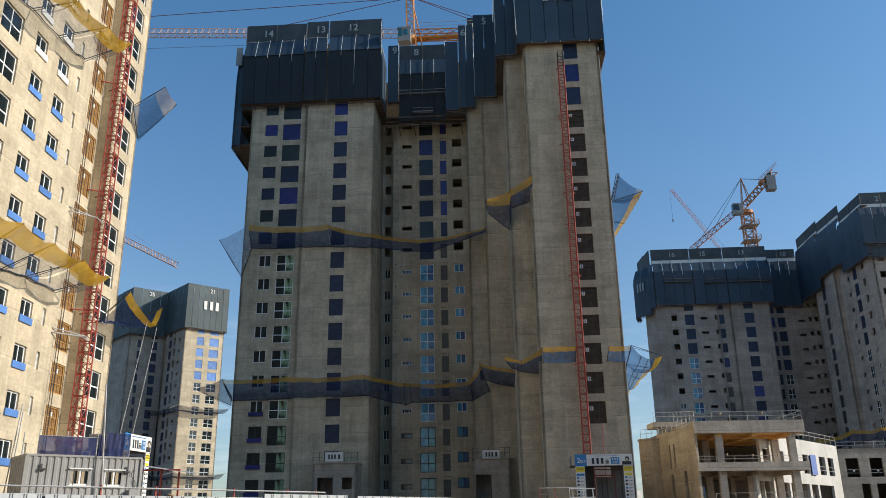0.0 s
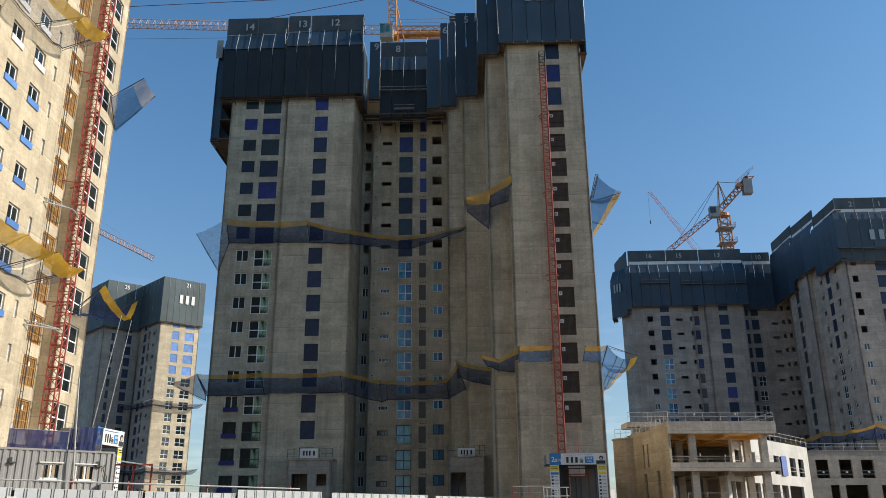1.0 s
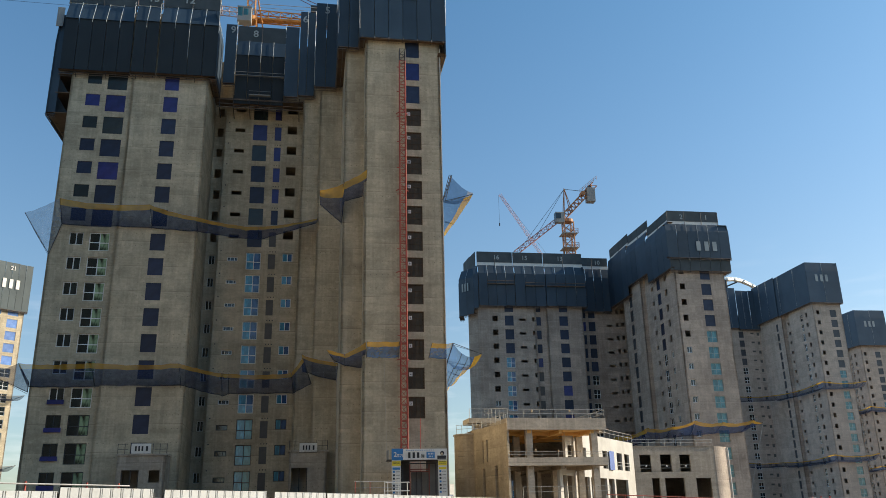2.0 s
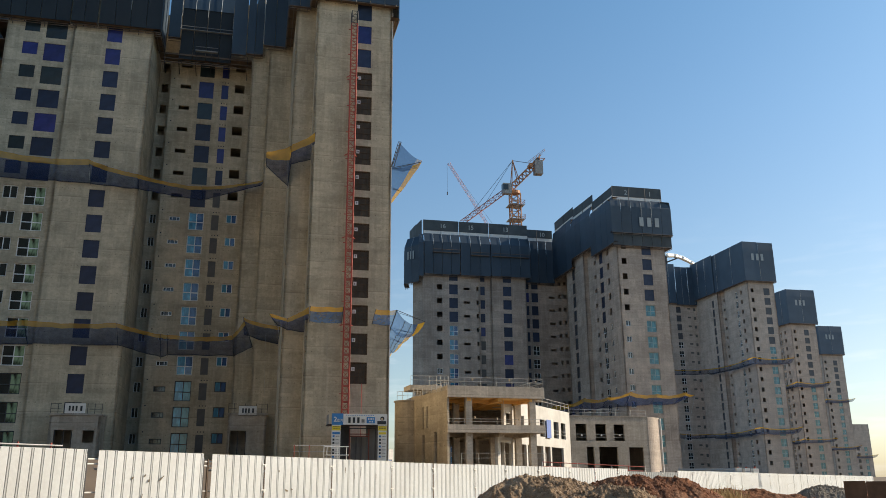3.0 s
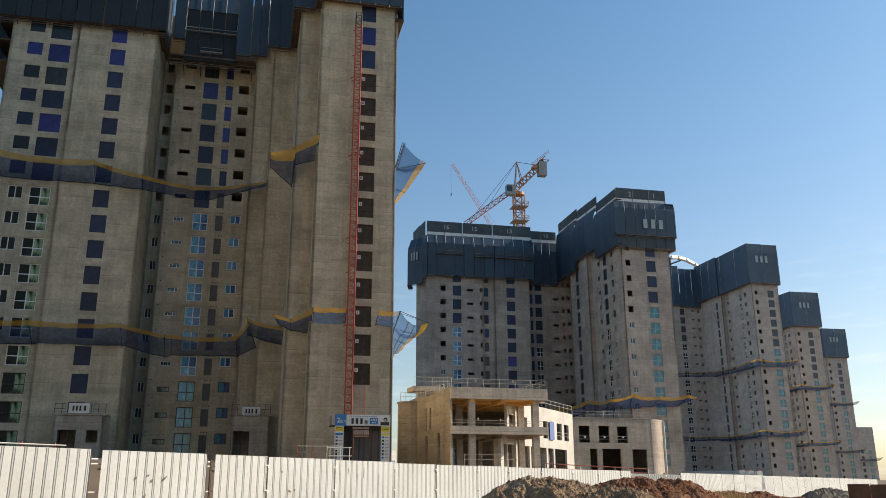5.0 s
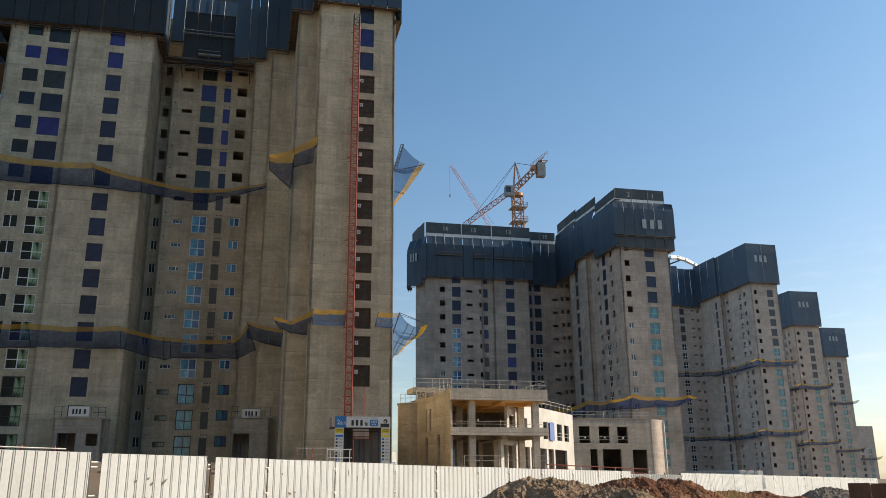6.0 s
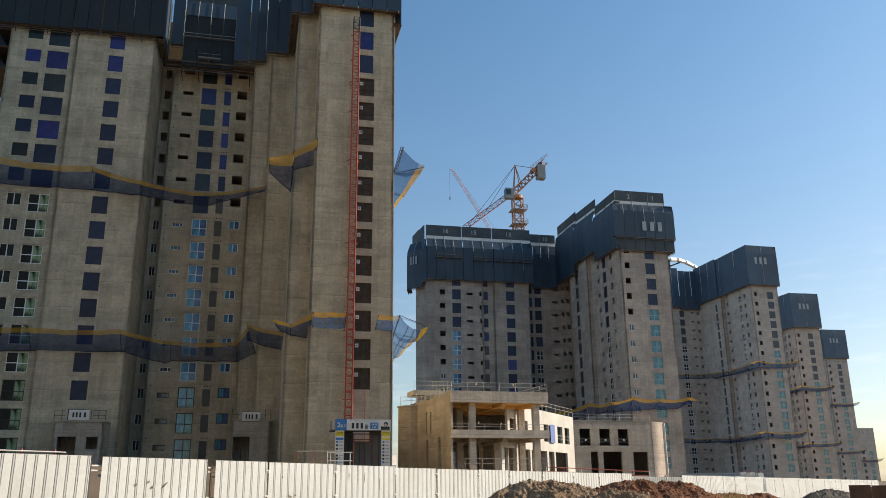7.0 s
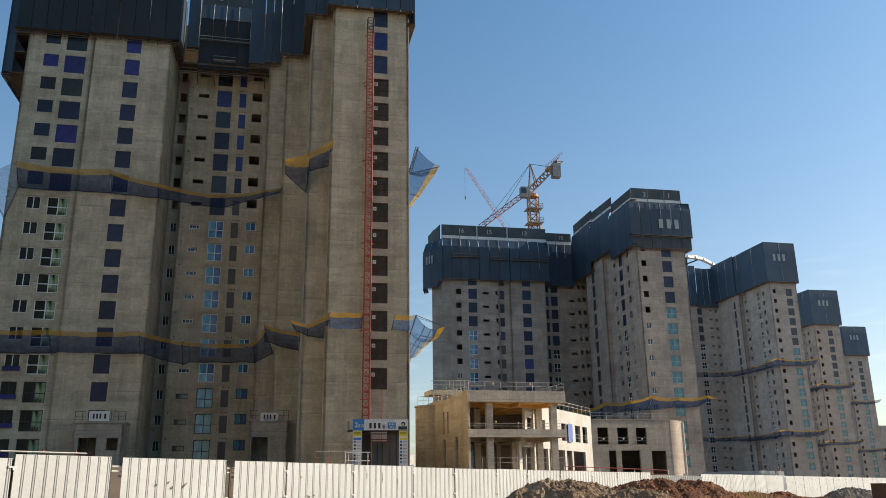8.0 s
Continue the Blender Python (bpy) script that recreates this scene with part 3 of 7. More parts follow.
def screen_run(th, a, c, z0, z1, n, lean=0.5, bend=0.72, mat=None, cap=None, seam=True, toe=0.75, rails=True, tuck=0.0):
    """A run of climbing protection screens from a to c in plan: n tall panels side by side, bent inwards near the top, pale seams, a ledger and brackets below. tuck: how far the lower sheets draw in towards the wall under the upper ones."""
    a2, c2 = Vector((*a, 0)), Vector((*c, 0))
    length = (c2 - a2).length
    d = (c2 - a2) / length
    out = Vector((d.y, -d.x, 0))
    w = length / n
    zb = z0 + (z1 - z0) * bend
    rnd = random.Random(int(abs(a[0] * 37 + a[1] * 11 + z0 * 5)))
    for i in range(n):
        s0, s1 = i * w + 0.03, (i + 1) * w - 0.03
        j = 0.05 * rnd.random()
        lift = 0.12 * rnd.random()
        g = Geo()
        fold = 0.3 * tuck
        prof = [((j - tuck, z0 - lift), (j - fold, zb + fold)), ((j, zb), (j - lean, z1 - 0.1 * rnd.random()))]
        for (o0, e0), (o1, e1) in prof:
            p = [a2 + d * s + out * o for s, o in ((s0, o0), (s1, o0), (s1, o1), (s0, o1))]
            zz = (e0, e0, e1, e1)
            q = [a2 + d * s + out * (o - 0.09) for s, o in ((s0, o0), (s1, o0), (s1, o1), (s0, o1))]
            f0 = [(*p[k].xy, zz[k]) for k in range(4)]
            f1 = [(*q[k].xy, zz[k]) for k in range(4)]
            g.poly(*f0)
            g.poly(*reversed(f1))
            g.poly(f0[0], f0[3], f1[3], f1[0])
            g.poly(f0[1], f1[1], f1[2], f0[2])
            g.poly(f0[0], f1[0], f1[1], f0[1])
            g.poly(f0[3], f0[2], f1[2], f1[3])
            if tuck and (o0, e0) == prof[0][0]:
                th.part("screen_panel", g, SCREEN_LOWER, "dark lower sheet")
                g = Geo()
        th.part("screen_panel", g, mat or SCREEN)
        if seam and i:
            pa = a2 + d * (i * w) + out * 0.13
            pb = a2 + d * (i * w) + out * (0.13 - lean)
            lo = z0 + 0.3 if mat is SCREEN_FAR else zb - (z1 - z0) * (0.12 * rnd.random() if rnd.random() < 0.8 else 0.5)
            sg = Geo().tube((*pa.xy, lo), (*pa.xy, zb), 0.022, 4).tube((*pa.xy, zb), (*pb.xy, z1), 0.028, 4)
            th.part("seam_strip", sg, SEAM)
    lg = Geo()
    for o, z in ((0.06, z0 - 0.12), (-0.02, z0 - 0.34), (-0.5, z0 - 0.36)) if rails else ((-0.05, z0 - 0.1),):
        p, q = a2 + out * (o - tuck), c2 + out * (o - tuck)
        lg.tube((*p.xy, z), (*q.xy, z), 0.04, 6)
    th.part("ledger", lg, LEDGER)
    for i in range(n + 1):
        s = min(max(i * w, 0.3), length - 0.3)
        p, q = a2 + d * s + out * (0.02 - tuck), a2 + d * s - out * (0.75 + tuck)
        drop = (0.28 if rails else 0.2) * (0.7 + 0.6 * rnd.random())
        th.part("bracket", Geo().tube((*p.xy, z0 + 0.05), (*p.xy, z0 - drop), 0.045, 4).tube((*p.xy, z0 - drop + 0.04), (*q.xy, z0 - 0.1), 0.03, 4), DARK_STEEL)
    pl = Geo()
    pin = out * 0.85
    pts = [a2, c2, c2 - pin, a2 - pin]
    pl.poly(*[(*p.xy, z0 + 0.02) for p in reversed(pts)])
    pl.poly(*[(*p.xy, z0 + 0.09) for p in pts])
    th.part("platform", pl, PLY)
    if cap:
        zc, back, trim0, trim1 = (*cap, 0.0, 0.0)[:4]
        k = max(1, n // 2)
        e0, e1 = a2 + d * trim0 - out * back, c2 - d * trim1 - out * back
        for i in range(k):
            p0, p1 = e0.lerp(e1, i / k), e0.lerp(e1, (i + 1) / k)
            lo = z1 + toe
            g = Geo().box((0.03, 0, 0), ((p1 - p0).length - 0.03, 0.08, zc - lo), Matrix.Translation((*p0.xy, lo)) @ Matrix.Rotation(math.atan2(d.y, d.x), 4, "Z"))
            th.part("upper_screen", g, CAP)
            g = Geo().box((0.0, 0.05, 0), ((p1 - p0).length, 0.12, toe + 0.2), Matrix.Translation((*p0.xy, z1 - 0.15)) @ Matrix.Rotation(math.atan2(d.y, d.x), 4, "Z"))
            th.part("toe_sheet", g, WHITE)
            g = Geo().tube((*p0.xy, z1 - 0.3), (*p0.xy, zc - 0.1), 0.05, 5)
            th.part("upper_post", g, DARK_STEEL)
        g = Geo().poly(*[(*p.xy, z1 - 0.1) for p in (a2 - out * lean, c2 - out * lean, c2 - out * (back + 0.6), a2 - out * (back + 0.6))])
        th.part("walkway", g, PLY)


def net(points, phi, label, sag=0.35, band=0.2, group="safety nets", cloth=None, border=None, poles=True, folds=()):
    """A sagging catch net between brackets: points are (inner edge, outer edge) pairs along its length."""
    base = points[0][0]
    th = Thing("safety_net", base, phi, label, "safety net", group)
    rnd = random.Random(int(abs(base[0] * 91 + base[2] * 17)))
    for (i0, o0), (i1, o1) in zip(points, points[1:]):
        i0, o0, i1, o1 = map(Vector, (i0, o0, i1, o1))
        nx, ny = 10, 8
        sg = sag * (0.8 + 0.5 * rnd.random()) * min(1.6, (i1 - i0).length / 5)

        def pt(s, t):
            p = i0.lerp(i1, s).lerp(o0.lerp(o1, s), t)
            hang = sg * (4 * s * (1 - s) * (0.25 + 0.75 * t) * 0.6 + 4 * t * (1 - t) * 0.9)
            p.z -= hang + 0.12 * noise.noise(p * 0.9) + 0.06 * noise.noise(p * 2.6)
            return p
        cut = 1 - band
        th.part("net", Geo().grid([[pt(i / nx, cut * j / ny) for i in range(nx + 1)] for j in range(ny + 1)]), cloth or NET_BLUE, smooth=True)
        if band > 0:
            th.part("border", Geo().grid([[pt(i / nx, cut + band * j / 2) for i in range(nx + 1)] for j in range(3)]), border or NET_YELLOW, "yellow net border", smooth=True)
        for t in folds:
            th.part("fold_rope", sum_tubes([pt(i / nx, t) for i in range(nx + 1)], 0.03), DARK_STEEL)
        th.part("edge_rope", sum_tubes([pt(i / nx, 0.0) for i in range(nx + 1)], 0.045), DARK_STEEL)
    if poles:
        for i0, o0 in points:
            th.part("bracket_arm", Geo().tube(i0, o0, 0.032).tube((i0[0], i0[1], i0[2] - 0.2), Vector(i0).lerp(Vector(o0), 0.9), 0.02), DARK_STEEL)
    return th


def sum_tubes(pts, r, n=4):
    g = Geo()
    for p, q in zip(pts, pts[1:]):
        g.tube(p, q, r, n)
    return g


def lattice(p, q, w, step, r, r2, tri=False):
    """A lattice boom from p to q: chords with zigzag lacing."""
    p, q = Vector(p), Vector(q)
    d = (q - p).normalized()
    side = d.cross(Vector((0, 0, 1)))
    side = side.normalized() if side.length > 0.1 else Vector((1, 0, 0))
    up = side.cross(d).normalized()
    cs = [side * w / 2, -side * w / 2, up * w * 0.9] if tri else [(side + up) * w / 2, (side - up) * w / 2, (-side - up) * w / 2, (-side + up) * w / 2]
    g = Geo()
    for c in cs:
        g.tube(p + c, q + c, r, 5)
    n = max(1, round((q - p).length / step))
    for i in range(n):
        a, b = p.lerp(q, i / n), p.lerp(q, (i + 1) / n)
        for k in range(len(cs)):
            c0, c1 = cs[k], cs[(k + 1) % len(cs)]
            g.tube(a + c0, b + c1, r2, 4)
            g.tube(a + c0, a + c1, r2, 4)
    return g


# ---- ground ----
def ground_z(x, y):
    """Falling gently away from the camera, with a rise to the building plateau behind the fence."""
    q = -0.614 * x + 0.789 * y - 16.24
    return (0.0 if q < 0.5 else min(4.0, 0.1 * (q - 0.5))) - 0.0102 * min(max(0, y), 600)


def build_ground():
    g = Geo()
    steps = [-1800, -900, -450, -240, -160] + [i * 8 for i in range(-15, 56)] + [520, 640, 900, 1300, 2200]
    ys = [-900, -300, -120] + [i * 8 for i in range(-8, 60)] + [560, 700, 1000, 1500, 2600]
    g.grid([[(x, y, ground_z(x, y) + (0.12 * noise.noise(Vector((x * 0.08, y * 0.08, 0))) if abs(x) < 450 and abs(y) < 480 else 0)) for x in steps] for y in ys])
    tagged(new("ground", g.mesh("ground", EARTH, smooth=True)), "bare trodden brown earth of a building site", "ground", kind="structure")


build_ground()
# Unseen blocks added behind the camera to cut sky light low on the towers.
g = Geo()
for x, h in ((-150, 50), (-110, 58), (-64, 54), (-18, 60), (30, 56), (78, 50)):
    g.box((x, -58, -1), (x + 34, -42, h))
tagged(new("sky_block_south", g.mesh("sky_block_south", TAN_CONCRETE)), "unseen plain blocks added behind the camera to hold back sky light", "wall", kind="structure")


def top(k, first=7.35):
    return first + 2.85 * k


def tops(n0, n1, shift=0.0, first=7.35):
    return [top(k, first) + shift for k in range(n0, n1)]


def shell(th, runs, z0, z1, mat, name="wall"):
    """Walls with their openings; runs: (a, c, holes)."""
    for a, c, holes in runs:
        th.part(name, wall_geo(a, c, z0, z1, holes), mat)


# ---- the tall tower straight ahead ----
def mast(base, phi, z1, label, top_dark=2, w=0.74):
    th = Thing("hoist_mast", base, phi, label, "construction hoist")
    h = 1.5
    g = Geo()
    cs = [(0, 0), (w, 0), (w, w), (0, w)]
    for x, y in cs:
        g.tube((x, y, 0), (x, y, h), 0.045, 6)
    for k in range(4):
        (x0, y0), (x1, y1) = cs[k], cs[(k + 1) % 4]
        for z in (0.04, h / 2, h - 0.04):
            g.tube((x0, y0, z), (x1, y1, z), 0.03, 4)
        g.tube((x0, y0, 0.04), (x1, y1, h / 2), 0.022, 4)
        g.tube((x0, y0, h / 2), (x1, y1, h - 0.04), 0.022, 4)
    g.tube((w + 0.05, w / 2, 0), (w + 0.05, w / 2, h), 0.04, 4)
    me, dk = g.mesh("mast_section", RED), g.mesh("mast_section", DARK_STEEL)
    n = int((z1 - base[2]) / h)
    for i in range(n):
        th.put("mast_section", dk if i >= n - top_dark else me, (base[0], base[1], base[2] + i * h))
        if i % 6 == 3:
            z = base[2] + i * h
            th.part("wall_tie", Geo().tube((base[0], base[1] + w, z), (base[0] - 0.5, base[1] + 1.6, z), 0.05), RED)
            th.part("wall_tie", Geo().tube((base[0] + w, base[1] + w, z), (base[0] + w + 0.5, base[1] + 1.6, z), 0.05), RED)
        if i % 2 == 0:
            z = base[2] + i * h + 0.7
            th.part("cable_guide", Geo().box((base[0] - 0.32, base[1] + 0.1, z), (base[0] - 0.02, base[1] + 0.2, z + 0.06)), RED)
    return th


def entrance(base, phi, u0, u1, v0, v1, z1, door, win, board):
    """A low concrete porch with a doorway, a rail on its roof and a board."""
    th = Thing("entrance_porch", base, phi, "bare concrete entrance porch with dark doorway and roof railing", "porch", "entrance porches")
    z0 = base[2] - 1
    holes = [(door[0] - u0, door[1] - u0, z0, door[2])]
    if win:
        holes.append((win[0] - u0, win[1] - u0, win[2], win[3]))
    th.part("wall", wall_geo((u0, v0), (u1, v0), z0, z1, holes), CONCRETE_FINE)
    th.part("wall", wall_geo((u1, v0), (u1, v1), z0, z1), CONCRETE_FINE)
    th.part("wall", wall_geo((u0, v1), (u0, v0), z0, z1), CONCRETE_FINE)
    th.part("roof_slab", Geo().box((u0 - 0.12, v0 - 0.12, z1 - 0.02), (u1 + 0.12, v1, z1 + 0.16)), CONCRETE_FINE)
    th.part("back_wall", Geo().box((u0 + 0.3, v1 - 0.3, z0), (u1 - 0.3, v1 - 0.1, z1 - 0.1)), CONCRETE_FINE)
    for x in (door[0] + 0.02, (door[0] + door[1]) / 2, door[1] - 0.1):
        th.part("door_frame", Geo().box((x, v0 + 0.08, z0), (x + 0.08, v0 + 0.16, door[2])), DARK_STEEL)
    n = 7
    for i in range(n + 1):
        x = u0 + (u1 - u0) * i / n
        if i in (0, 1, n - 1, n) or i % 2:
            th.part("rail_post", Geo().tube((x, v0, z1 + 0.14), (x, v0, z1 + 1.15), 0.028, 5), DARK_STEEL)
    for z in (0.6, 1.1):
        for x0, x1 in ((u0, u0 + (u1 - u0) * 0.2), (u1 - (u1 - u0) * 0.25, u1)):
            th.part("rail", Geo().tube((x0, v0, z1 + z), (x1, v0, z1 + z), 0.024, 5), DARK_STEEL)
    b0, b1, c0, c1 = board
    bd = Thing("name_board", ((b0 + b1) / 2, v0 - 0.05, c0), phi, "white board with dark bars of lettering on the porch roof", "sign", "name boards")
    bd.part("board", Geo().box((b0, v0 - 0.12, c0), (b1, v0 - 0.06, c1)), WHITE)
    bd.part("frame", Geo().box((b0 - 0.04, v0 - 0.09, c0 - 0.04), (b1 + 0.04, v0 - 0.05, c0)).box((b0 - 0.04, v0 - 0.09, c1), (b1 + 0.04, v0 - 0.05, c1 + 0.04)), DARK_STEEL)
    w, h = b1 - b0, c1 - c0
    bars(bd, (b0 + w * 0.4, v0 - 0.125, c0 + h * 0.24), w * 0.5, h * 0.5, 3, 0, INK)
    bars(bd, (b0 + w * 0.8, v0 - 0.125, c0 + h * 0.24), w * 0.2, h * 0.5, 1, 0, INK)


MAIN = 3.5


def build_main_tower():
    b = (-8, 99, 3.0)
    th = Thing("apartment_tower", b, MAIN, "unfinished grey-brown concrete apartment tower under dark blue climbing screens", "apartment block")
    z0, z1 = 0.5, 60.0
    tone = {"b": "film", "n": "film_dull", "g": "film_green"}
    small = lambda i: tone["ngnngbg"[i]]
    large = lambda i: tone["nnbngbg"[i]]
    single = lambda i: tone["nnnnnnnnnnnnnnbb"[i]]
    middle = lambda i: tone["ngnngbg"[i]]
    narrow = lambda i: tone["nbbbbb"[i]]
    # bays with small and large sashes
    a, c = (-29.5, 97.2), (-22.5, 97.2)
    h = column(th, a, c, 2.0, 3.5, tops(0, 3), 1.45, "pair_dark") + column(th, a, c, 2.0, 3.5, tops(3, 10), 1.45, "pair") + column(th, a, c, 1.85, 3.45, tops(10, 17), 1.5, small)
    h += column(th, a, c, 4.15, 6.3, tops(0, 3), 2.1, "sash_green_dark") + column(th, a, c, 4.15, 6.3, tops(3, 10), 2.1, "sash_green") + column(th, a, c, 4.12, 6.35, tops(10, 17), 2.15, large)
    runs = [(a, c, h), ((-22.5, 97.5), (-22.5, 96.9), [])]
    a, c = (-22.5, 96.9), (-13.75, 96.9)
    runs.append((a, c, column(th, a, c, 3.72, 5.35, tops(1, 17), 1.98, single)))
    runs.append(((-13.75, 96.9), (-13.75, 105.7), []))
    a, c = (-13.75, 105.7), (-12.15, 105.7)
    runs.append((a, c, column(th, a, c, 0.38, 1.12, tops(0, 10, 0.2), 1.15, "pair") + column(th, a, c, 0.38, 1.12, tops(10, 17, 0.2), 1.15, "open")))
    a, c = (-12.15, 103.96), (-2.4, 103.96)
    h = column(th, a, c, 1.12, 2.42, tops(0, 3, -0.42), 0.6, "slot_dark") + column(th, a, c, 1.17, 2.42, tops(3, 10, -0.42), 0.55, "slot") + column(th, a, c, 1.17, 2.42, tops(10, 17, -0.42), 0.5, "open")
    h += column(th, a, c, 3.38, 5.2, tops(0, 3, 0.2), 2.22, "sash_teal_dark") + column(th, a, c, 3.42, 5.18, tops(3, 10, 0.2), 2.18, "sash_blue") + column(th, a, c, 3.42, 5.18, tops(10, 17, 0.2), 2.18, middle)
    h += column(th, a, c, 6.05, 6.9, tops(0, 11, 0), 1.9, "panel") + column(th, a, c, 6.15, 6.98, tops(11, 17, 0), 1.9, narrow)
    h += column(th, a, c, 7.75, 9.02, tops(0, 3, 0.2), 1.15, "pair_blue_dark") + column(th, a, c, 7.75, 8.98, tops(3, 10, 0.2), 1.1, "pair_blue") + column(th, a, c, 7.75, 8.95, tops(10, 17, 0.2), 1.1, "open")
    runs.append((a, c, h))
    for k in range(0, 4):
        th.part("sill_cover", Geo().box((-27.55, 97.0, top(k) - 1.75), (-25.9, 97.18, top(k) - 1.3)), FILM, "blue sill protection sheet")
    # Dark discs stand in for the shade inside the vent holes.
    for k in range(0, 17):
        for j in range(3):
            th.part("vent_hole", Geo().tube((-5.9 + 0.32 * j, 104.0, top(k) + 0.32), (-5.9 + 0.32 * j, 103.94, top(k) + 0.32), 0.07, 8), INK)
        th.part("vent_hole", Geo().tube((-11.75, 104.0, top(k) + 0.3), (-11.75, 103.94, top(k) + 0.3), 0.08, 8), INK)
    # stepped piers towards the front block
    steps = [(-2.4, 100.2, -0.35), (-0.35, 97.7, 2.4), (2.4, 88.0, 4.55), (4.55, 85.8, 12.95)]
    back = 104.2
    for u0, v, u1 in steps:
        runs.append(((u0, back), (u0, v), []))
        a, c = (u0, v), (u1, v)
        h = []
        if u1 > 12:
            h = column(th, a, c, 4.5, 6.2, tops(2, 14, 0.45), 2.1, "gate") + column(th, a, c, 4.45, 6.05, tops(14, 17, 0.4), 2.15, lambda i: ("film_dull", "film", "film_dull")[i])
            for k in range(2, 14):
                th.part("floor_tag", Geo().box((u0 + 4.64, v + 0.02, top(k) - 0.4), (u0 + 4.98, v + 0.05, top(k) - 0.02)), WHITE)
                if k < 9:
                    letters(th, str(k + 1), 0.3, (u0 + 4.81, v + 0.008, top(k) - 0.32), 0, INK)
                else:
                    bars(th, (u0 + 4.81, v + 0.018, top(k) - 0.32), 0.24, 0.22, 2, 0, INK, 0.008)
        runs.append((a, c, h))
        back = v + 0.25
    runs += [((12.95, 85.8), (12.95, 112.0), []), ((12.95, 112.0), (-29.5, 112.0), []), ((-29.5, 112.0), (-29.5, 97.2), [])]
    shell(th, runs, z0, z1, CONCRETE)
    for p, q in (((-29.2, 97.5), (-14.0, 111.7)), ((-13.9, 106.0), (-2.2, 111.7)), ((-2.1, 104.3), (12.7, 111.7)), ((4.9, 86.1), (12.7, 102.5))):
        th.part("roof_slab", Geo().box((*p, 59.0), (*q, 59.3)), CONCRETE)
    # White strip stands in for sunlight caught on the corner edge.
    th.part("lit_corner_strip", Geo().box((12.93, 85.7, 3.0), (13.0, 85.79, 52.5)), WHITE, "white strip standing in for the sunlit corner edge")
    th.part("core_wall", Geo().box((-28, 107.6, z0), (11, 107.9, z1)), CONCRETE)
    for i, k in enumerate(range(1, 21)):
        th.part("floor_slab", Geo().box((-29.2, 98.0, top(k) - 2.55), (-13.9, 105.9, top(k) - 2.35)).box((-12.0, 104.3, top(k) - 2.55), (4.5, 107.5, top(k) - 2.35)).box((4.85, 86.1, top(k) - 2.55), (12.3, 105.9, top(k) - 2.35)), CONCRETE)
    return th


def build_main_crown():
    th = Thing("climbing_screen", (-8, 96, 52.7), MAIN, "dark blue climbing protection screens round the top of the tower", "climbing screen", "climbing screens")
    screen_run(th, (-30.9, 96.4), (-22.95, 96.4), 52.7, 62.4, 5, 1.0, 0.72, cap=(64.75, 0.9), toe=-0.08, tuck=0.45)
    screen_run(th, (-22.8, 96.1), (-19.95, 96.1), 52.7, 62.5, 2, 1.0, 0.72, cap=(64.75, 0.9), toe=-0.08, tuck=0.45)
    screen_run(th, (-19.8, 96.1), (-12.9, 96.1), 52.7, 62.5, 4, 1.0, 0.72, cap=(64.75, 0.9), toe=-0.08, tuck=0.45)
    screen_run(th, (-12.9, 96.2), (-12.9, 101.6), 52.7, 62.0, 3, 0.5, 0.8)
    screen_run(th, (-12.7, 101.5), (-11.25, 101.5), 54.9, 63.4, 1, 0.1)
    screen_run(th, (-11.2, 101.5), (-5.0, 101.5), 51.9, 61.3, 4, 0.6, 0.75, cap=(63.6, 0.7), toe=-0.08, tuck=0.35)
    th.part("work_ledge", Geo().box((-11.2, 101.1, 55.85), (-5.0, 101.45, 55.92)).tube((-11.2, 101.2, 56.35), (-5.0, 101.2, 56.35), 0.04), CONTAINER)
    th.part("work_ledge", Geo().box((-9.3, 100.9, 53.0), (-6.6, 101.4, 53.12)).tube((-9.3, 101.0, 53.6), (-6.6, 101.0, 53.6), 0.035), CONTAINER)
    screen_run(th, (-4.95, 99.8), (-3.2, 99.8), 52.6, 62.6, 1, 0.1)
    screen_run(th, (-3.15, 99.5), (-1.15, 99.5), 52.7, 64.8, 2, 0.1)
    screen_run(th, (-1.12, 97.0), (1.6, 97.0), 52.8, 64.7, 2, 0.1)
    screen_run(th, (1.55, 97.2), (1.55, 87.3), 52.9, 66.0, 4, 0.1)
    screen_run(th, (1.55, 87.3), (3.85, 87.3), 53.0, 66.0, 2, 0.1)
    screen_run(th, (3.85, 87.4), (3.85, 85.0), 53.0, 67.0, 1, 0.1)
    screen_run(th, (3.85, 85.0), (13.55, 85.0), 53.1, 67.0, 6, 0.2, rails=False)
    screen_run(th, (13.55, 85.0), (13.55, 95.0), 51.5, 67.0, 4, 0.2)
    screen_run(th, (-31.9, 108.0), (-31.9, 97.4), 47.5, 60.5, 4, 0.2)
    screen_run(th, (-31.9, 97.6), (-30.9, 97.6), 47.5, 60.8, 1, 0.1)
    # flapping pale sheet edges at the gaps between the screen units
    rnd = random.Random(12)
    for u, v, lo, hi in ((-22.87, 95.95, 60.0, 62.2), (-19.87, 95.95, 60.0, 62.2), (-12.85, 95.9, 58.6, 64.0), (-11.22, 101.3, 56.0, 63.6), (-4.97, 101.2, 55.0, 63.6), (-1.15, 99.3, 54.0, 64.8), (1.52, 87.15, 54.5, 66.0), (3.8, 84.85, 54.0, 67.0), (13.6, 84.8, 55.0, 67.0)):
        pts = []
        n = 14
        for i in range(n + 1):
            pts.append((u + 0.10 * (rnd.random() - 0.5), v - 0.05 * rnd.random(), lo + (hi - lo) * i / n))
        th.part("sheet_edge", sum_tubes(pts, 0.032), WHITE)
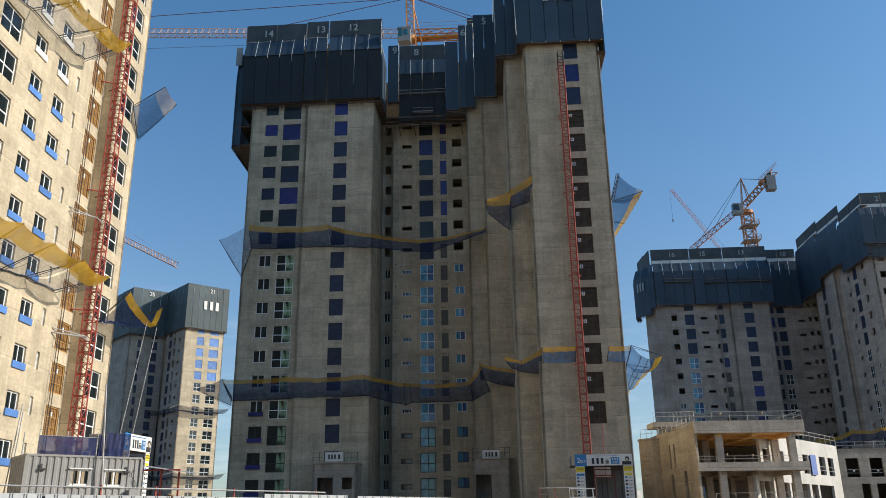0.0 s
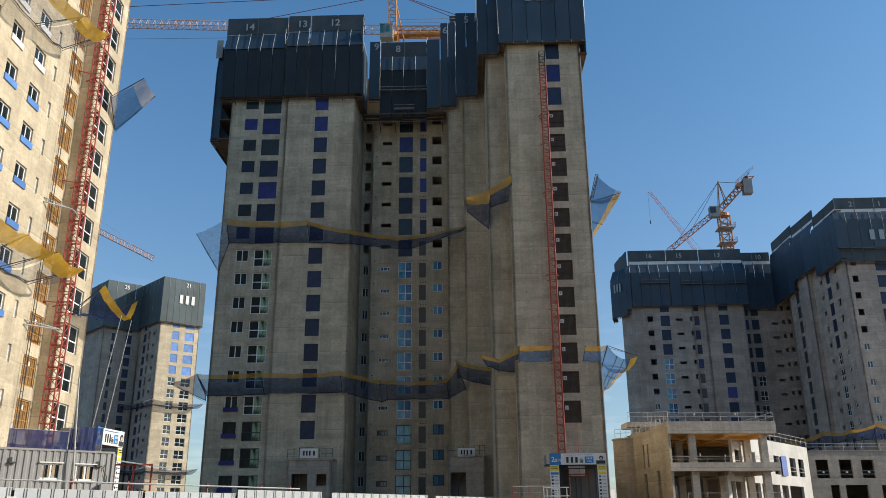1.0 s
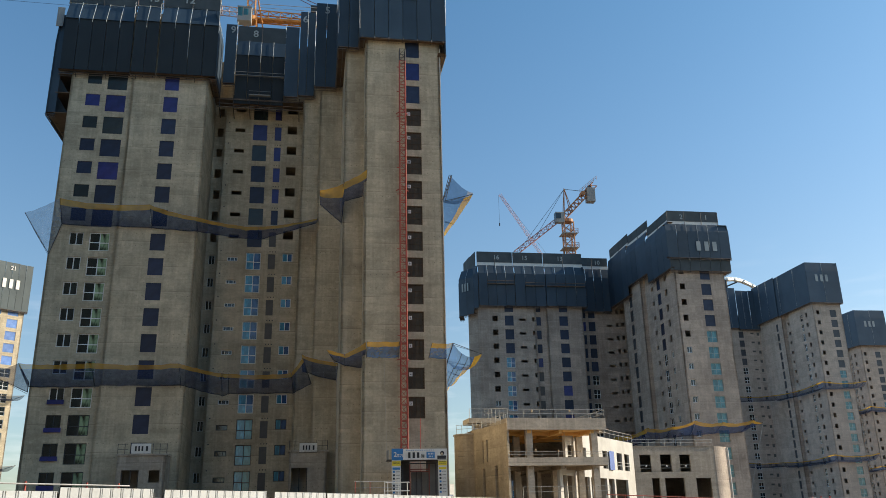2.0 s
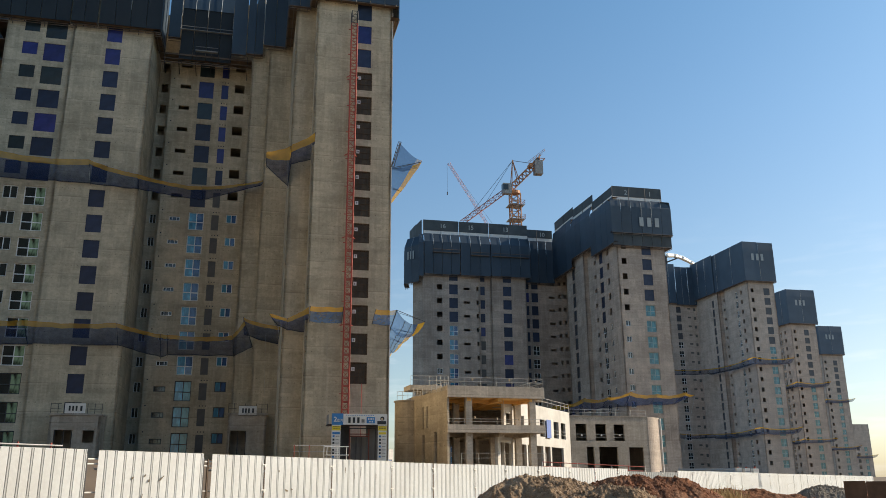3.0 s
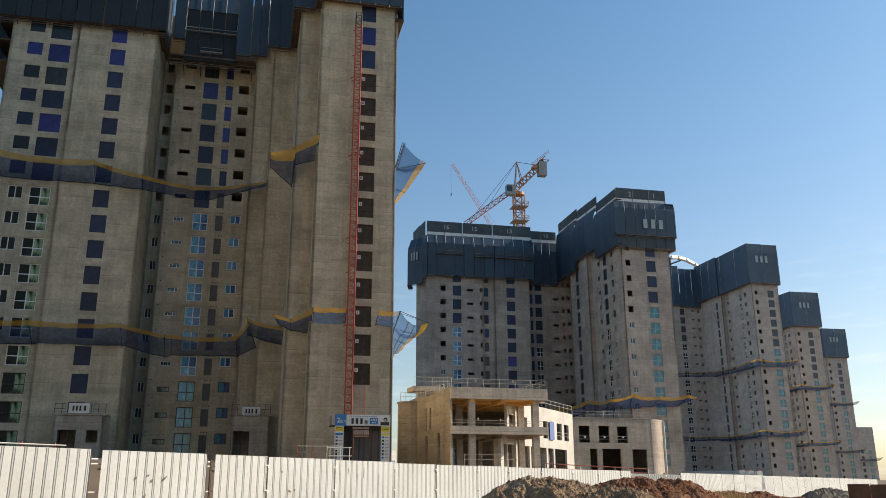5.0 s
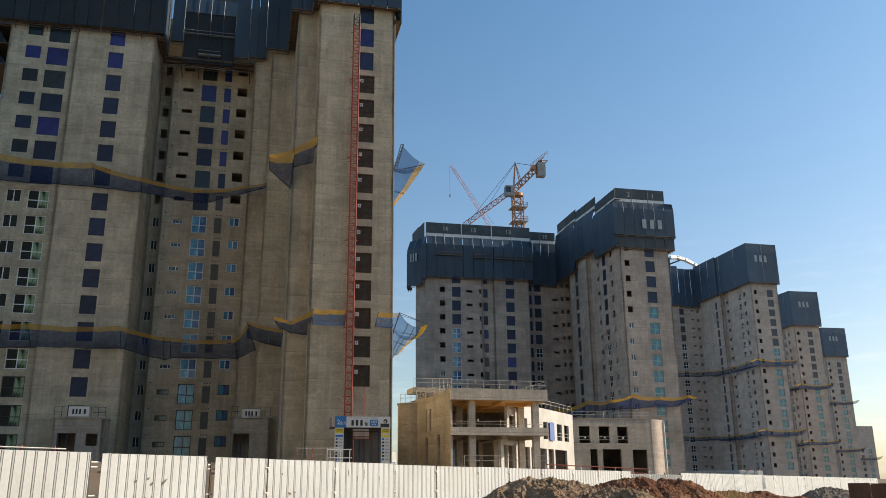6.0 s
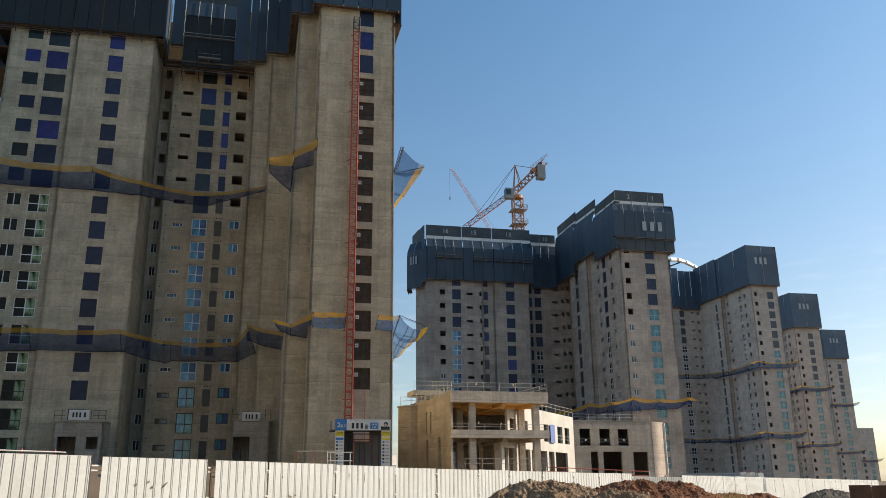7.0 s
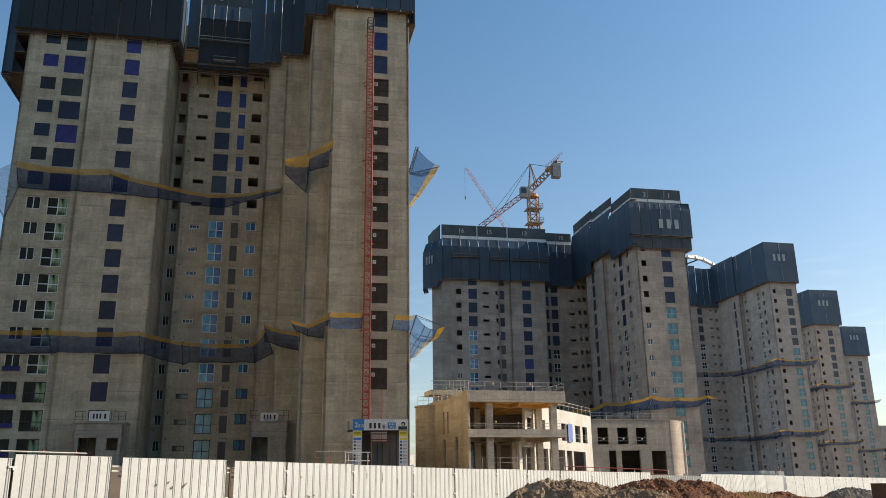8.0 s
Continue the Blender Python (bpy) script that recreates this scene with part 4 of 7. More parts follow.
    for z in (51.5, 52.0, 52.6):
        th.part("ledger", Geo().tube((-13.2, 101.7, z), (-2.4, 101.7, z), 0.06, 6), LEDGER)
    th.part("platform", Geo().box((-13.6, 101.75, 52.7), (-2.5, 103.9, 52.8)), PLY)
    for x in (-12.9, -11.2, -9.2, -7.4, -5.2, -3.0):
        th.part("bracket", Geo().tube((x, 101.7, 51.45), (x, 101.7, 53.2), 0.045, 5), DARK_STEEL)
        th.part("bracket", Geo().tube((x, 101.7, 51.6), (x, 103.9, 51.0), 0.05, 5), DARK_STEEL)
    for x in (-29.0, -25.6, -22.2, -18.8, -15.4):
        th.part("bracket", Geo().tube((x, 96.4, 52.6), (x, 97.1, 52.1), 0.04, 5), DARK_STEEL)
    th.part("pale_sheet", Geo().box((-32.1, 97.2, 58.9), (-31.3, 97.3, 61.5)), CONTAINER, "pale loose sheet")
    for z in (47.6, 50.2, 52.6):
        th.part("platform", Geo().box((-31.2, 97.5, z), (-29.55, 107, z + 0.08)), PLY)
    for x, z, s, y in ((-28.0, 62.9, "14", 97.25), (-21.0, 63.0, "13", 96.95), (-16.75, 63.1, "12", 96.95), (-11.75, 62.0, "9", 101.4), (-8.9, 62.0, "8", 102.1), (-2.5, 63.0, "6", 99.3), (0.3, 63.0, "5", 96.8)):
        letters(th, s, 1.35, (x, y - 0.1, z))
    bars(th, (8.6, 84.75, 58.2), 3.9, 2.6, 3)


build_main_tower()
build_main_crown()
entrance((-17, 95, 3.5), MAIN, -19.4, -14.65, 94.0, 96.85, 8.72, (-18.9, -17.2, 7.3), (-16.25, -15.2, 6.1, 7.27), (-18.1, -16.2, 8.9, 9.87))
entrance((-0.5, 96, 3.5), MAIN, -2.5, 1.5, 96.4, 99.0, 9.1, (-2.35, -0.55, 7.45), None, (-1.45, 0.4, 9.05, 9.98))
mast((8.27, 84.6, 3.6), MAIN, 51.8, "red lattice hoist mast tied to the concrete tower", 1, 0.63)


def hoist_gate(base, phi, u0, u1, v, z0, zb, zt, label, blue=0.205):
    """The hoist's ground enclosure: a sign board with bars of lettering on two posted panels, a steel gate frame and a pale door behind."""
    th = Thing("hoist_enclosure", base, phi, label, "hoist enclosure", "hoist enclosures")
    w, h = u1 - u0, zt - zb
    e = blue * w
    th.part("sign_board", Geo().box((u0 + e, v - 0.06, zb), (u1, v + 0.06, zt)), WHITE)
    th.part("sign_board", Geo().box((u0, v - 0.055, zb - 0.03), (u0 + e - 0.01, v + 0.06, zt + 0.03)), BLUE_SIGN, "blue end of the board")
    letters(th, "2", 0.62 * h, (u0 + 0.30 * e, v - 0.075, zb + 0.28 * h), 0, WHITE)
    letters(th, "호기", 0.34 * h, (u0 + 0.70 * e, v - 0.075, zb + 0.26 * h), 0, WHITE)
    bars(th, (u0 + e + 0.19 * w, v - 0.065, zb + 0.16 * h), 0.24 * w, 0.52 * h, 3, 0, INK)
    letters(th, "동", 0.42 * h, (u0 + e + 0.355 * w, v - 0.075, zb + 0.18 * h), 0, INK)
    th.part("notice", Geo().box((u0 + e + 0.42 * w, v - 0.075, zb + 0.14 * h), (u0 + e + 0.57 * w, v - 0.06, zb + 0.72 * h)), BLUE_SIGN)
    bars(th, (u0 + e + 0.495 * w, v - 0.08, zb + 0.46 * h), 0.11 * w, 0.16 * h, 4, 0, WHITE)
    bars(th, (u0 + e + 0.495 * w, v - 0.08, zb + 0.22 * h), 0.08 * w, 0.13 * h, 3, 0, WHITE)
    bars(th, (u0 + e + 0.30 * w, v - 0.065, zb + 0.84 * h), 0.52 * w, 0.05 * h, 16, 0, BLUE_SIGN)
    x = u1 - 0.11 * w
    th.part("emblem", Geo().tube((x + 0.02 * w, v - 0.07, zb + 0.58 * h), (x + 0.02 * w, v - 0.09, zb + 0.58 * h), 0.20 * h, 14).box((x - 0.07 * w, v - 0.085, zb + 0.05), (x + 0.09 * w, v - 0.07, zb + 0.36 * h)), INK)
    th.part("emblem", Geo().tube((x + 0.015 * w, v - 0.085, zb + 0.52 * h), (x + 0.015 * w, v - 0.1, zb + 0.52 * h), 0.12 * h, 12), TIMBER_PALE)
    for k, x in enumerate((u0 + 0.01, u1 - 0.165 * w)):
        p = 0.16 * w
        panel = th.part("post_panel", Geo().box((x, v - 0.04, z0), (x + p, v + 0.04, zb - 0.03)), WHITE)
        th.part("notice", Geo().box((x + 0.02, v - 0.055, zb - 0.52), (x + p - 0.02, v - 0.04, zb - 0.1)), YELLOW_SIGN, parent=panel)
        for q in (0.22, 0.36):
            bars(th, (x + p / 2, v - 0.062, zb - q), 0.75 * p, 0.06, 7, 0, INK)
        th.part("notice", Geo().box((x + 0.06, v - 0.055, zb - 0.86), (x + p - 0.06, v - 0.04, zb - 0.66)), BLUE_SIGN if k == 0 else YELLOW_SIGN, parent=panel)
        for j in range(7):
            zz = zb - 1.12 - 0.3 * j
            th.part("pictogram", Geo().box((x + 0.12 * p, v - 0.055, zz), (x + 0.34 * p, v - 0.04, zz + 0.17)), INK if j % 3 else BLUE_SIGN, parent=panel)
            bars(th, (x + 0.66 * p, v - 0.05, zz + 0.05), 0.42 * p, 0.06, 6, 0, INK)
    # cabin frame and door beyond the opening
    a, c = u0 + 0.2 * w, u1 - 0.2 * w
    for x, m in ((a, DARK_STEEL), (a + 0.13 * w, RUST), (c - 0.12 * w, RUST), (c, DARK_STEEL)):
        th.part("gate_post", Geo().box((x, v + 0.7, z0), (x + 0.1, v + 0.8, zb - 0.25)), m)
    for z, x0, x1 in ((zb - 0.34, a, c), (zb - 0.85, a + 0.13 * w, c - 0.1 * w), (zb - 1.05, a + 0.13 * w, c - 0.1 * w)):
        th.part("gate_rail", Geo().box((x0, v + 0.68, z), (x1, v + 0.78, z + 0.09)), RUST if z < zb - 0.5 else DARK_STEEL)
    door = th.part("door", Geo().box((a + 0.18 * w, v + 1.5, z0), (c - 0.14 * w, v + 1.56, zb - 1.0)), GREY_PANEL)
    for k in (0.33, 0.66):
        x = a + 0.18 * w + k * (c - a - 0.32 * w)
        th.part("door_stile", Geo().box((x, v + 1.46, z0), (x + 0.06, v + 1.5, zb - 1.0)), DARK_STEEL, parent=door)
    th.part("roof_sheet", Geo().box((u0 - 0.35, v + 0.07, zb - 0.02), (u1 - 0.1, v + 2.4, zb + 0.05)), DARK_STEEL)
    th.part("side_sheet", Geo().box((u0 - 0.3, v + 0.1, zb), (u0 - 0.26, v + 2.3, zt - 0.05)), CONTAINER)
    th.part("back_panel", Geo().box((u0 + 0.05 * w, v + 2.2, z0), (a + 0.17 * w, v + 2.26, zb)), DARK_STEEL)
    th.part("back_panel", Geo().box((c - 0.13 * w, v + 2.2, z0), (u1 - 0.1, v + 2.26, zb)), GREY_PANEL)
    return th


hoist_gate((9.8, 82, 3.0), MAIN, 7.1, 12.25, 82.0, 3.0, 7.3, 8.27, "hoist entrance with white and blue sign board and posted notices")


# ---- the sunlit tower on the left-hand side ----
WEST = -88.2


def build_west_tower():
    th = Thing("apartment_tower", (50, 32, 3.0), WEST, "sunlit pale concrete apartment tower with white window frames", "apartment block")
    z0, z1 = 0.5, 66.0
    a, c = (26.0, 27.6), (58.95, 27.6)
    s = lambda u: u - 26.0
    h = column(th, a, c, s(44.1), s(46.6), tops(0, 20, -0.2), 1.9, "sash_night") + column(th, a, c, s(38.5), s(42.5), tops(0, 20, -0.2), 1.9, "sash_night")
    for u in (48.3, 51.5):
        h += column(th, a, c, s(u), s(u + 1.52), tops(0, 20), 1.15, "pair")
        for k in range(0, 9):
            cover = Geo().box((u - 0.06, 27.5, top(k) - 1.5), (u + 1.55, 27.585, top(k) - 1.08))
            th.part("sill_cover", cover, FILM_PALE, "bright blue sill protection sheet")
        for k in range(9, 12):
            th.part("sill_cover", Geo().box((u - 0.06, 27.5, top(k) - 1.5), (u + 1.55, 27.585, top(k) - 1.08)), WHITE, "white sill protection sheet")
    h += column(th, a, c, s(54.4), s(54.82), tops(0, 20), 1.15, "slot")
    h += column(th, a, c, s(56.65), s(58.65), tops(0, 20, -0.25), 2.0, "gate_gold")
    for k in range(0, 20):
        th.part("floor_tag", Geo().box((57.55, 27.64, top(k) - 0.9), (57.75, 27.67, top(k) - 0.62)), WHITE)
    runs = [(a, c, h), ((58.95, 27.6), (58.95, 28.9), []), ((58.95, 28.7), (61.3, 28.7), []), ((61.3, 28.9), (61.3, 27.6), [])]
    a, c = (61.3, 27.6), (66.0, 27.6)
    runs.append((a, c, column(th, a, c, 0.65, 3.4, tops(0, 20, 0.25), 2.0, "sash_night")))
    runs += [((66.0, 27.6), (66.0, 45.0), []), ((66.0, 45.0), (26.0, 45.0), []), ((26.0, 45.0), (26.0, 27.6), [])]
    shell(th, runs, z0, z1, CONCRETE_WARM)
    th.part("roof_slab", Geo().box((26.2, 27.8, z1 - 0.3), (65.8, 44.8, z1)), CONCRETE_WARM)
    th.part("core_wall", Geo().box((26.5, 33.0, z0), (65.5, 33.3, z1 - 0.4)), CONCRETE)
    for k in range(1, 21):
        th.part("floor_slab", Geo().box((26.3, 29.0, top(k) - 2.55), (65.7, 32.9, top(k) - 2.35)), CONCRETE)


build_west_tower()
mast((58.9, 26.2, 3.3), WEST, 62.0, "red lattice hoist mast beside the sunlit concrete tower", 0)


def ladder_column():
    th = Thing("scaffold_ladder", (56.6, 27.2, 3.3), WEST, "thin steel cable ladder running up the wall", "ladder")
    for x in (56.35, 56.7):
        th.part("rail", Geo().tube((x, 27.3, 3.3), (x, 27.3, 60), 0.03, 5), DARK_STEEL)
    for k in range(60):
        th.part("rung", Geo().tube((56.35, 27.3, 4 + k * 0.9), (56.7, 27.3, 4 + k * 0.9), 0.02, 4), DARK_STEEL)
    for z in (14.6, 23.2, 37.2):
        th.part("wall_tie", Geo().tube((55.9, 27.55, z), (57.5, 26.2, z), 0.05).tube((57.5, 26.2, z), (59.0, 26.4, z), 0.05).tube((55.9, 27.55, z + 0.3), (59.0, 26.5, z + 0.3), 0.04), STEEL)


ladder_column()


# ---- site office and hoist gate in front of the left-hand tower ----
YARD = -39.0


def build_container():
    th = Thing("site_office", (15, 50, 3.0), YARD, "grey corrugated steel site office container with two white windows", "container")
    u0, u1, v0, v1, z0, z1 = 12.1, 18.1, 48.5, 51.5, 3.02, 5.68

    def ribbed(a, c, holes):
        a2, c2 = Vector((*a, 0)), Vector((*c, 0))
        n = int((c2 - a2).length / 0.34)
        d = (c2 - a2) / n
        nd = d.normalized()
        inn = Vector((-nd.y, nd.x, 0)) * 0.05
        g = Geo()
        for i in range(n):
            p = a2 + d * i
            q = [p, p + d * 0.42, p + d * 0.55 + inn, p + d * 0.87 + inn, p + d]
            mid = (i + 0.5) / n * (c2 - a2).length
            zs = [(z0, z1)]
            for h0, h1, b0, b1 in holes:
                if h0 < mid < h1:
                    zs = [(z0, b0), (b1, z1)]
            for lo, hi in zs:
                for e, f in zip(q, q[1:]):
                    g.poly((e.x, e.y, lo), (f.x, f.y, lo), (f.x, f.y, hi), (e.x, e.y, hi))
        return g
    wins = [(2.3, 3.22, 4.27, 5.08), (4.1, 4.97, 4.25, 5.06)]
    th.part("side_wall", ribbed((u0, v0), (u1, v0), wins), CONTAINER)
    th.part("side_wall", ribbed((u1, v0), (u1, v1), []), CONTAINER)
    th.part("side_wall", ribbed((u0, v1), (u0, v0), []), CONTAINER)
    th.part("side_wall", ribbed((u1, v1), (u0, v1), []), CONTAINER)
    th.part("roof", Geo().box((u0 - 0.03, v0 - 0.03, z1), (u1 + 0.03, v1 + 0.03, z1 + 0.1)), CONTAINER)
    th.part("base_rail", Geo().box((u0, v0 - 0.02, z0 - 0.1), (u1, v1, z0 + 0.1)), DARK_STEEL)
    for x in (u0, u1):
        th.part("corner_post", Geo().box((x - 0.07, v0 - 0.04, z0), (x + 0.07, v0 + 0.08, z1)), CONTAINER)
    for s0, s1, b0, b1 in wins:
        me, panes = window_kit("pair", s1 - s0 + 0.2, b1 - b0)
        w = th.put("window", me, (u0 + s0 - 0.1, v0 - 0.1, b0))
        for nm, pm in panes:
            th.put(nm, pm, (0, 0, 0), 0, w)
        for k, (x0, x1) in enumerate(((0.1, 0.3), (0.42, 0.53), (0.64, 0.8), (0.95, 1.02))):
            rows = [[(x0 + (x1 - x0) * i / 12, 0.142 + 0.012 * math.sin(i * 1.9), 0.09 + (b1 - b0 - 0.18) * j) for i in range(13)] for j in (0, 1)]
            th.put("curtain", Geo().grid(rows).mesh("curtain", PLY if s0 > 4 and k == 0 else TIMBER_PALE, smooth=True), (0, 0, 0), 0, w)
        th.put("window_sill", Geo().box((-0.05, 0.0, -0.06), (s1 - s0 + 0.25, 0.06, 0.0)).mesh("window_sill", WHITE), (0, 0, 0), 0, w)
        th.put("window_head", Geo().box((-0.05, 0, b1 - b0), (s1 - s0 + 0.25, 0.06, b1 - b0 + 0.06)).mesh("window_head", WHITE), (0, 0, 0), 0, w)
    th.part("wall_lamp", Geo().box((12.75, v0 - 0.16, 5.0), (13.1, v0 - 0.02, 5.08)).box((12.8, v0 - 0.06, 5.08), (12.9, v0 - 0.02, 5.3)), DARK_STEEL)
    th.part("wall_lamp", Geo().box((17.15, v0 - 0.16, 4.95), (17.45, v0 - 0.02, 5.03)).box((17.2, v0 - 0.06, 5.03), (17.3, v0 - 0.02, 5.25)), DARK_STEEL)
    th.part("aircon_unit", Geo().box((17.45, v0 - 0.35, 3.6), (17.95, v0 - 0.05, 4.1)), CONTAINER)
    pts = [Vector((17.7, v0 - 0.06, 4.1 + 0.5 * t)) + Vector((0.15 * math.sin(t * 3), 0, 0)) for t in (0, 0.4, 0.8, 1.2, 1.6, 2.0)]
    th.part("cable", sum_tubes(pts, 0.02), INK)


build_container()


def build_yard_screens():
    th = Thing("mesh_screen", (15, 52, 3.0), YARD, "navy mesh sheets on scaffold poles behind the site office", "screen")
    for u0, u1, zt in ((13.5, 16.65, 7.05), (16.75, 17.15, 7.2), (17.2, 18.6, 7.35)):
        g = Geo().grid([[(u0 + (u1 - u0) * i / 8, 52.0 + 0.04 * math.sin(i * 2.3 + j), 5.0 + (zt - 5.0) * j / 4) for i in range(9)] for j in range(5)])
        th.part("sheet", g, MESH_NAVY)
    for u in (13.5, 15.0, 16.7, 17.9, 18.6):
        th.part("pole", Geo().tube((u, 52.06, 3.0), (u, 52.06, 7.35), 0.03, 6), STEEL)
    for z in (5.1, 6.2, 7.05):
        th.part("rail", Geo().tube((13.5, 52.08, z), (18.6, 52.08, z), 0.028, 5), STEEL)


build_yard_screens()
for u, v, z, lean in ((16.05, 48.2, 9.5, -0.48), (11.9, 51.5, 8.6, 0.35), (12.15, 51.6, 8.2, 0.2), (12.6, 51.6, 7.1, 0.0)):
    p = Thing("scaffold_pole", (u, v, 3.0), YARD, "thin upright steel scaffold pole", "pole", "scaffold poles")
    p.part("tube", Geo().tube((u, v, 3.0), (u + lean, v, z), 0.045 if lean < 0 else 0.035, 6), STEEL)
hoist_gate((54, 29.6, 3.0), -79.95, 52.15, 55.6, 29.63, 3.2, 6.97, 7.98, "hoist entrance with white and blue sign board beside the site office")


# ---- the grey towers beyond ----
EAST = 4.0


def crown_set(th, runs, mat=None):
    for a, c, z0, z1, n, lean, cap in runs:
        screen_run(th, a, c, z0, z1, n, lean, 0.78, mat, cap)


def build_second_tower():
    th = Thing("apartment_tower", (50, 160, 3.0), EAST, "unfinished grey concrete apartment tower with dark blue climbing screens", "apartment block", "grey towers")
    z0, z1 = 0.5, 50.6
    rnd = random.Random(8)
    film = lambda i: "film" if rnd.random() < 0.09 else "film_dull"
    a, c = (31.1, 170.8), (43.0, 170.8)
    s = lambda u: u - 31.1
    n = 13
    h = column(th, a, c, s(34.05), s(35.15), tops(0, 7, -0.1), 1.1, "pair") + column(th, a, c, s(34.05), s(35.15), tops(7, n + 1, -0.1), 1.1, "open")
    h += column(th, a, c, s(36.6), s(38.4), tops(0, 10), 2.1, "sash_blue") + column(th, a, c, s(36.6), s(38.4), tops(10, n + 1), 2.1, film)
    h += column(th, a, c, s(39.6), s(40.9), tops(0, n + 1, -0.6), 0.5, "open") + column(th, a, c, s(42.3), s(42.75), tops(0, n + 1, -0.3), 0.9, "open")
    runs = [(a, c, h), ((43.0, 170.8), (43.0, 171.4), [])]
    a, c = (43.0, 171.4), (45.4, 171.4)
    runs.append((a, c, column(th, a, c, 0.3, 1.25, tops(0, 9, -0.1), 1.8, "panel") + column(th, a, c, 0.3, 1.25, tops(9, n + 1, -0.1), 1.8, film)))
    a, c = (45.4, 170.8), (53.0, 170.8)
    runs += [((45.4, 171.6), (45.4, 170.8), []), (a, c, column(th, a, c, 2.6, 4.4, tops(0, n + 1), 2.0, film)), ((53.0, 170.8), (53.0, 176.0), [])]
    a, c = (53.0, 176.0), (64.2, 176.0)
    h = column(th, a, c, 1.3, 2.2, tops(0, n + 1), 2.0, film) + column(th, a, c, 2.8, 4.25, tops(9, n + 1), 2.0, film) + column(th, a, c, 2.8, 4.25, tops(0, 9), 2.0, "sash_night")
    h += column(th, a, c, 6.75, 7.95, tops(0, n + 1, -0.6), 0.5, "open") + column(th, a, c, 8.8, 9.4, tops(0, n + 1, -0.15), 0.85, "open") + column(th, a, c, 10.0, 10.7, tops(0, n + 1, -0.05), 0.85, "open")
    runs.append((a, c, h))
    # side of the front block
    runs += [((64.2, 176.0), (64.2, 169.2), []), ((64.2, 169.2), (61.5, 169.2), [])]
    a, c = (61.5, 169.2), (61.5, 159.0)
    runs.append((a, c, column(th, a, c, 3.3, 5.0, tops(0, n + 1), 2.2, "film_grey")))
    runs.append(((61.5, 159.0), (62.4, 159.0), []))
    a, c = (62.4, 159.0), (62.4, 153.2)
    runs += [(a, c, column(th, a, c, 3.2, 4.2, tops(0, n + 1, -0.4), 0.7, "open")), ((62.4, 153.2), (61.77, 153.2), [])]
    a, c = (61.77, 153.2), (61.77, 142.6)
    h = column(th, a, c, 1.75, 3.45, tops(0, 9), 2.1, "sash_night") + column(th, a, c, 1.75, 3.45, tops(9, n + 1), 2.1, film)
    h += column(th, a, c, 5.5, 6.6, tops(0, 9), 1.2, "pair") + column(th, a, c, 5.5, 6.6, tops(9, n + 1), 1.2, "open")
    runs.append((a, c, h))
    a, c = (61.77, 142.6), (71.2, 142.6)
    h = column(th, a, c, 0.8, 1.75, tops(0, 9, 0.0), 1.1, "pair") + column(th, a, c, 0.8, 1.75, tops(9, n + 1, 0.0), 1.1, "open")
    h += column(th, a, c, 4.8, 6.65, tops(0, 10), 2.05, "sash_sea") + column(th, a, c, 4.8, 6.65, tops(10, n + 1), 2.05, film)
    runs.append((a, c, h))
    runs += [((71.2, 142.6), (71.2, 185), []), ((71.2, 185), (31.6, 185), [])]
    a, c = (31.6, 185), (29.4, 172.6)
    runs += [(a, c, column(th, a, c, 8.0, 10.0, tops(0, n + 1), 2.0, film)), ((29.4, 172.6), (31.1, 170.8), [])]
    shell(th, runs, z0, z1, CONCRETE_COOL)
    th.part("roof_slab", Geo().box((31.8, 171.6, z1 - 0.4), (52.8, 184.8, z1 - 0.1)).box((52.8, 176.4, z1 - 0.4), (61.6, 184.8, z1 - 0.1)).box((62.5, 142.8, z1 - 0.4), (71.0, 184.8, z1 - 0.1)), CONCRETE_COOL)
    th.part("core_wall", Geo().box((32, 178, z0), (70, 178.3, z1 - 1)).box((66, 144, z0), (66.3, 177, z1 - 1)), CONCRETE_COOL)
    cr = Thing("climbing_screen", (50, 160, 44), EAST, "dark blue climbing protection screens round the top of the grey tower", "climbing screen", "climbing screens")
    crown_set(cr, [
        ((31.3, 170.0), (38.8, 170.0), 43.5, 52.2, 4, 0.8, (55.25, 1.2)), ((38.9, 170.0), (45.3, 170.0), 43.5, 52.2, 3, 0.8, (55.25, 1.2)), ((45.4, 170.0), (53.8, 170.0), 43.6, 52.2, 4, 0.8, (55.25, 1.2)),
        ((53.8, 170.0), (53.8, 175.2), 43.6, 52.2, 3, 0.3, None), ((53.8, 175.2), (61.0, 175.2), 43.8, 53.2, 4, 0.3, (55.8, 0.6))])
    crown_set(cr, [
        ((60.6, 141.6), (72.6, 141.6), 46.2, 52.6, 6, 0.3, (55.35, 0.9, 0.9, 1.3)), ((72.6, 141.6), (72.6, 152.0), 46.2, 52.6, 4, 0.3, (55.35, 1.3, 0.9, 0.0)),
        ((28.6, 177.0), (27.7, 173.3), 41.7, 50.6, 2, 0.5, None),
        ((27.7, 173.3), (30.2, 170.0), 41.8, 51.6, 2, 0.9, None), ((30.2, 170.1), (31.2, 170.0), 43.0, 52.0, 1, 0.8, None)])
    crown_set(cr, [((60.9, 142.0), (72.4, 142.0), 43.9, 46.3, 6, 0.0, None), ((72.4, 142.0), (72.4, 152.0), 43.9, 46.3, 4, 0.0, None)], CAP)
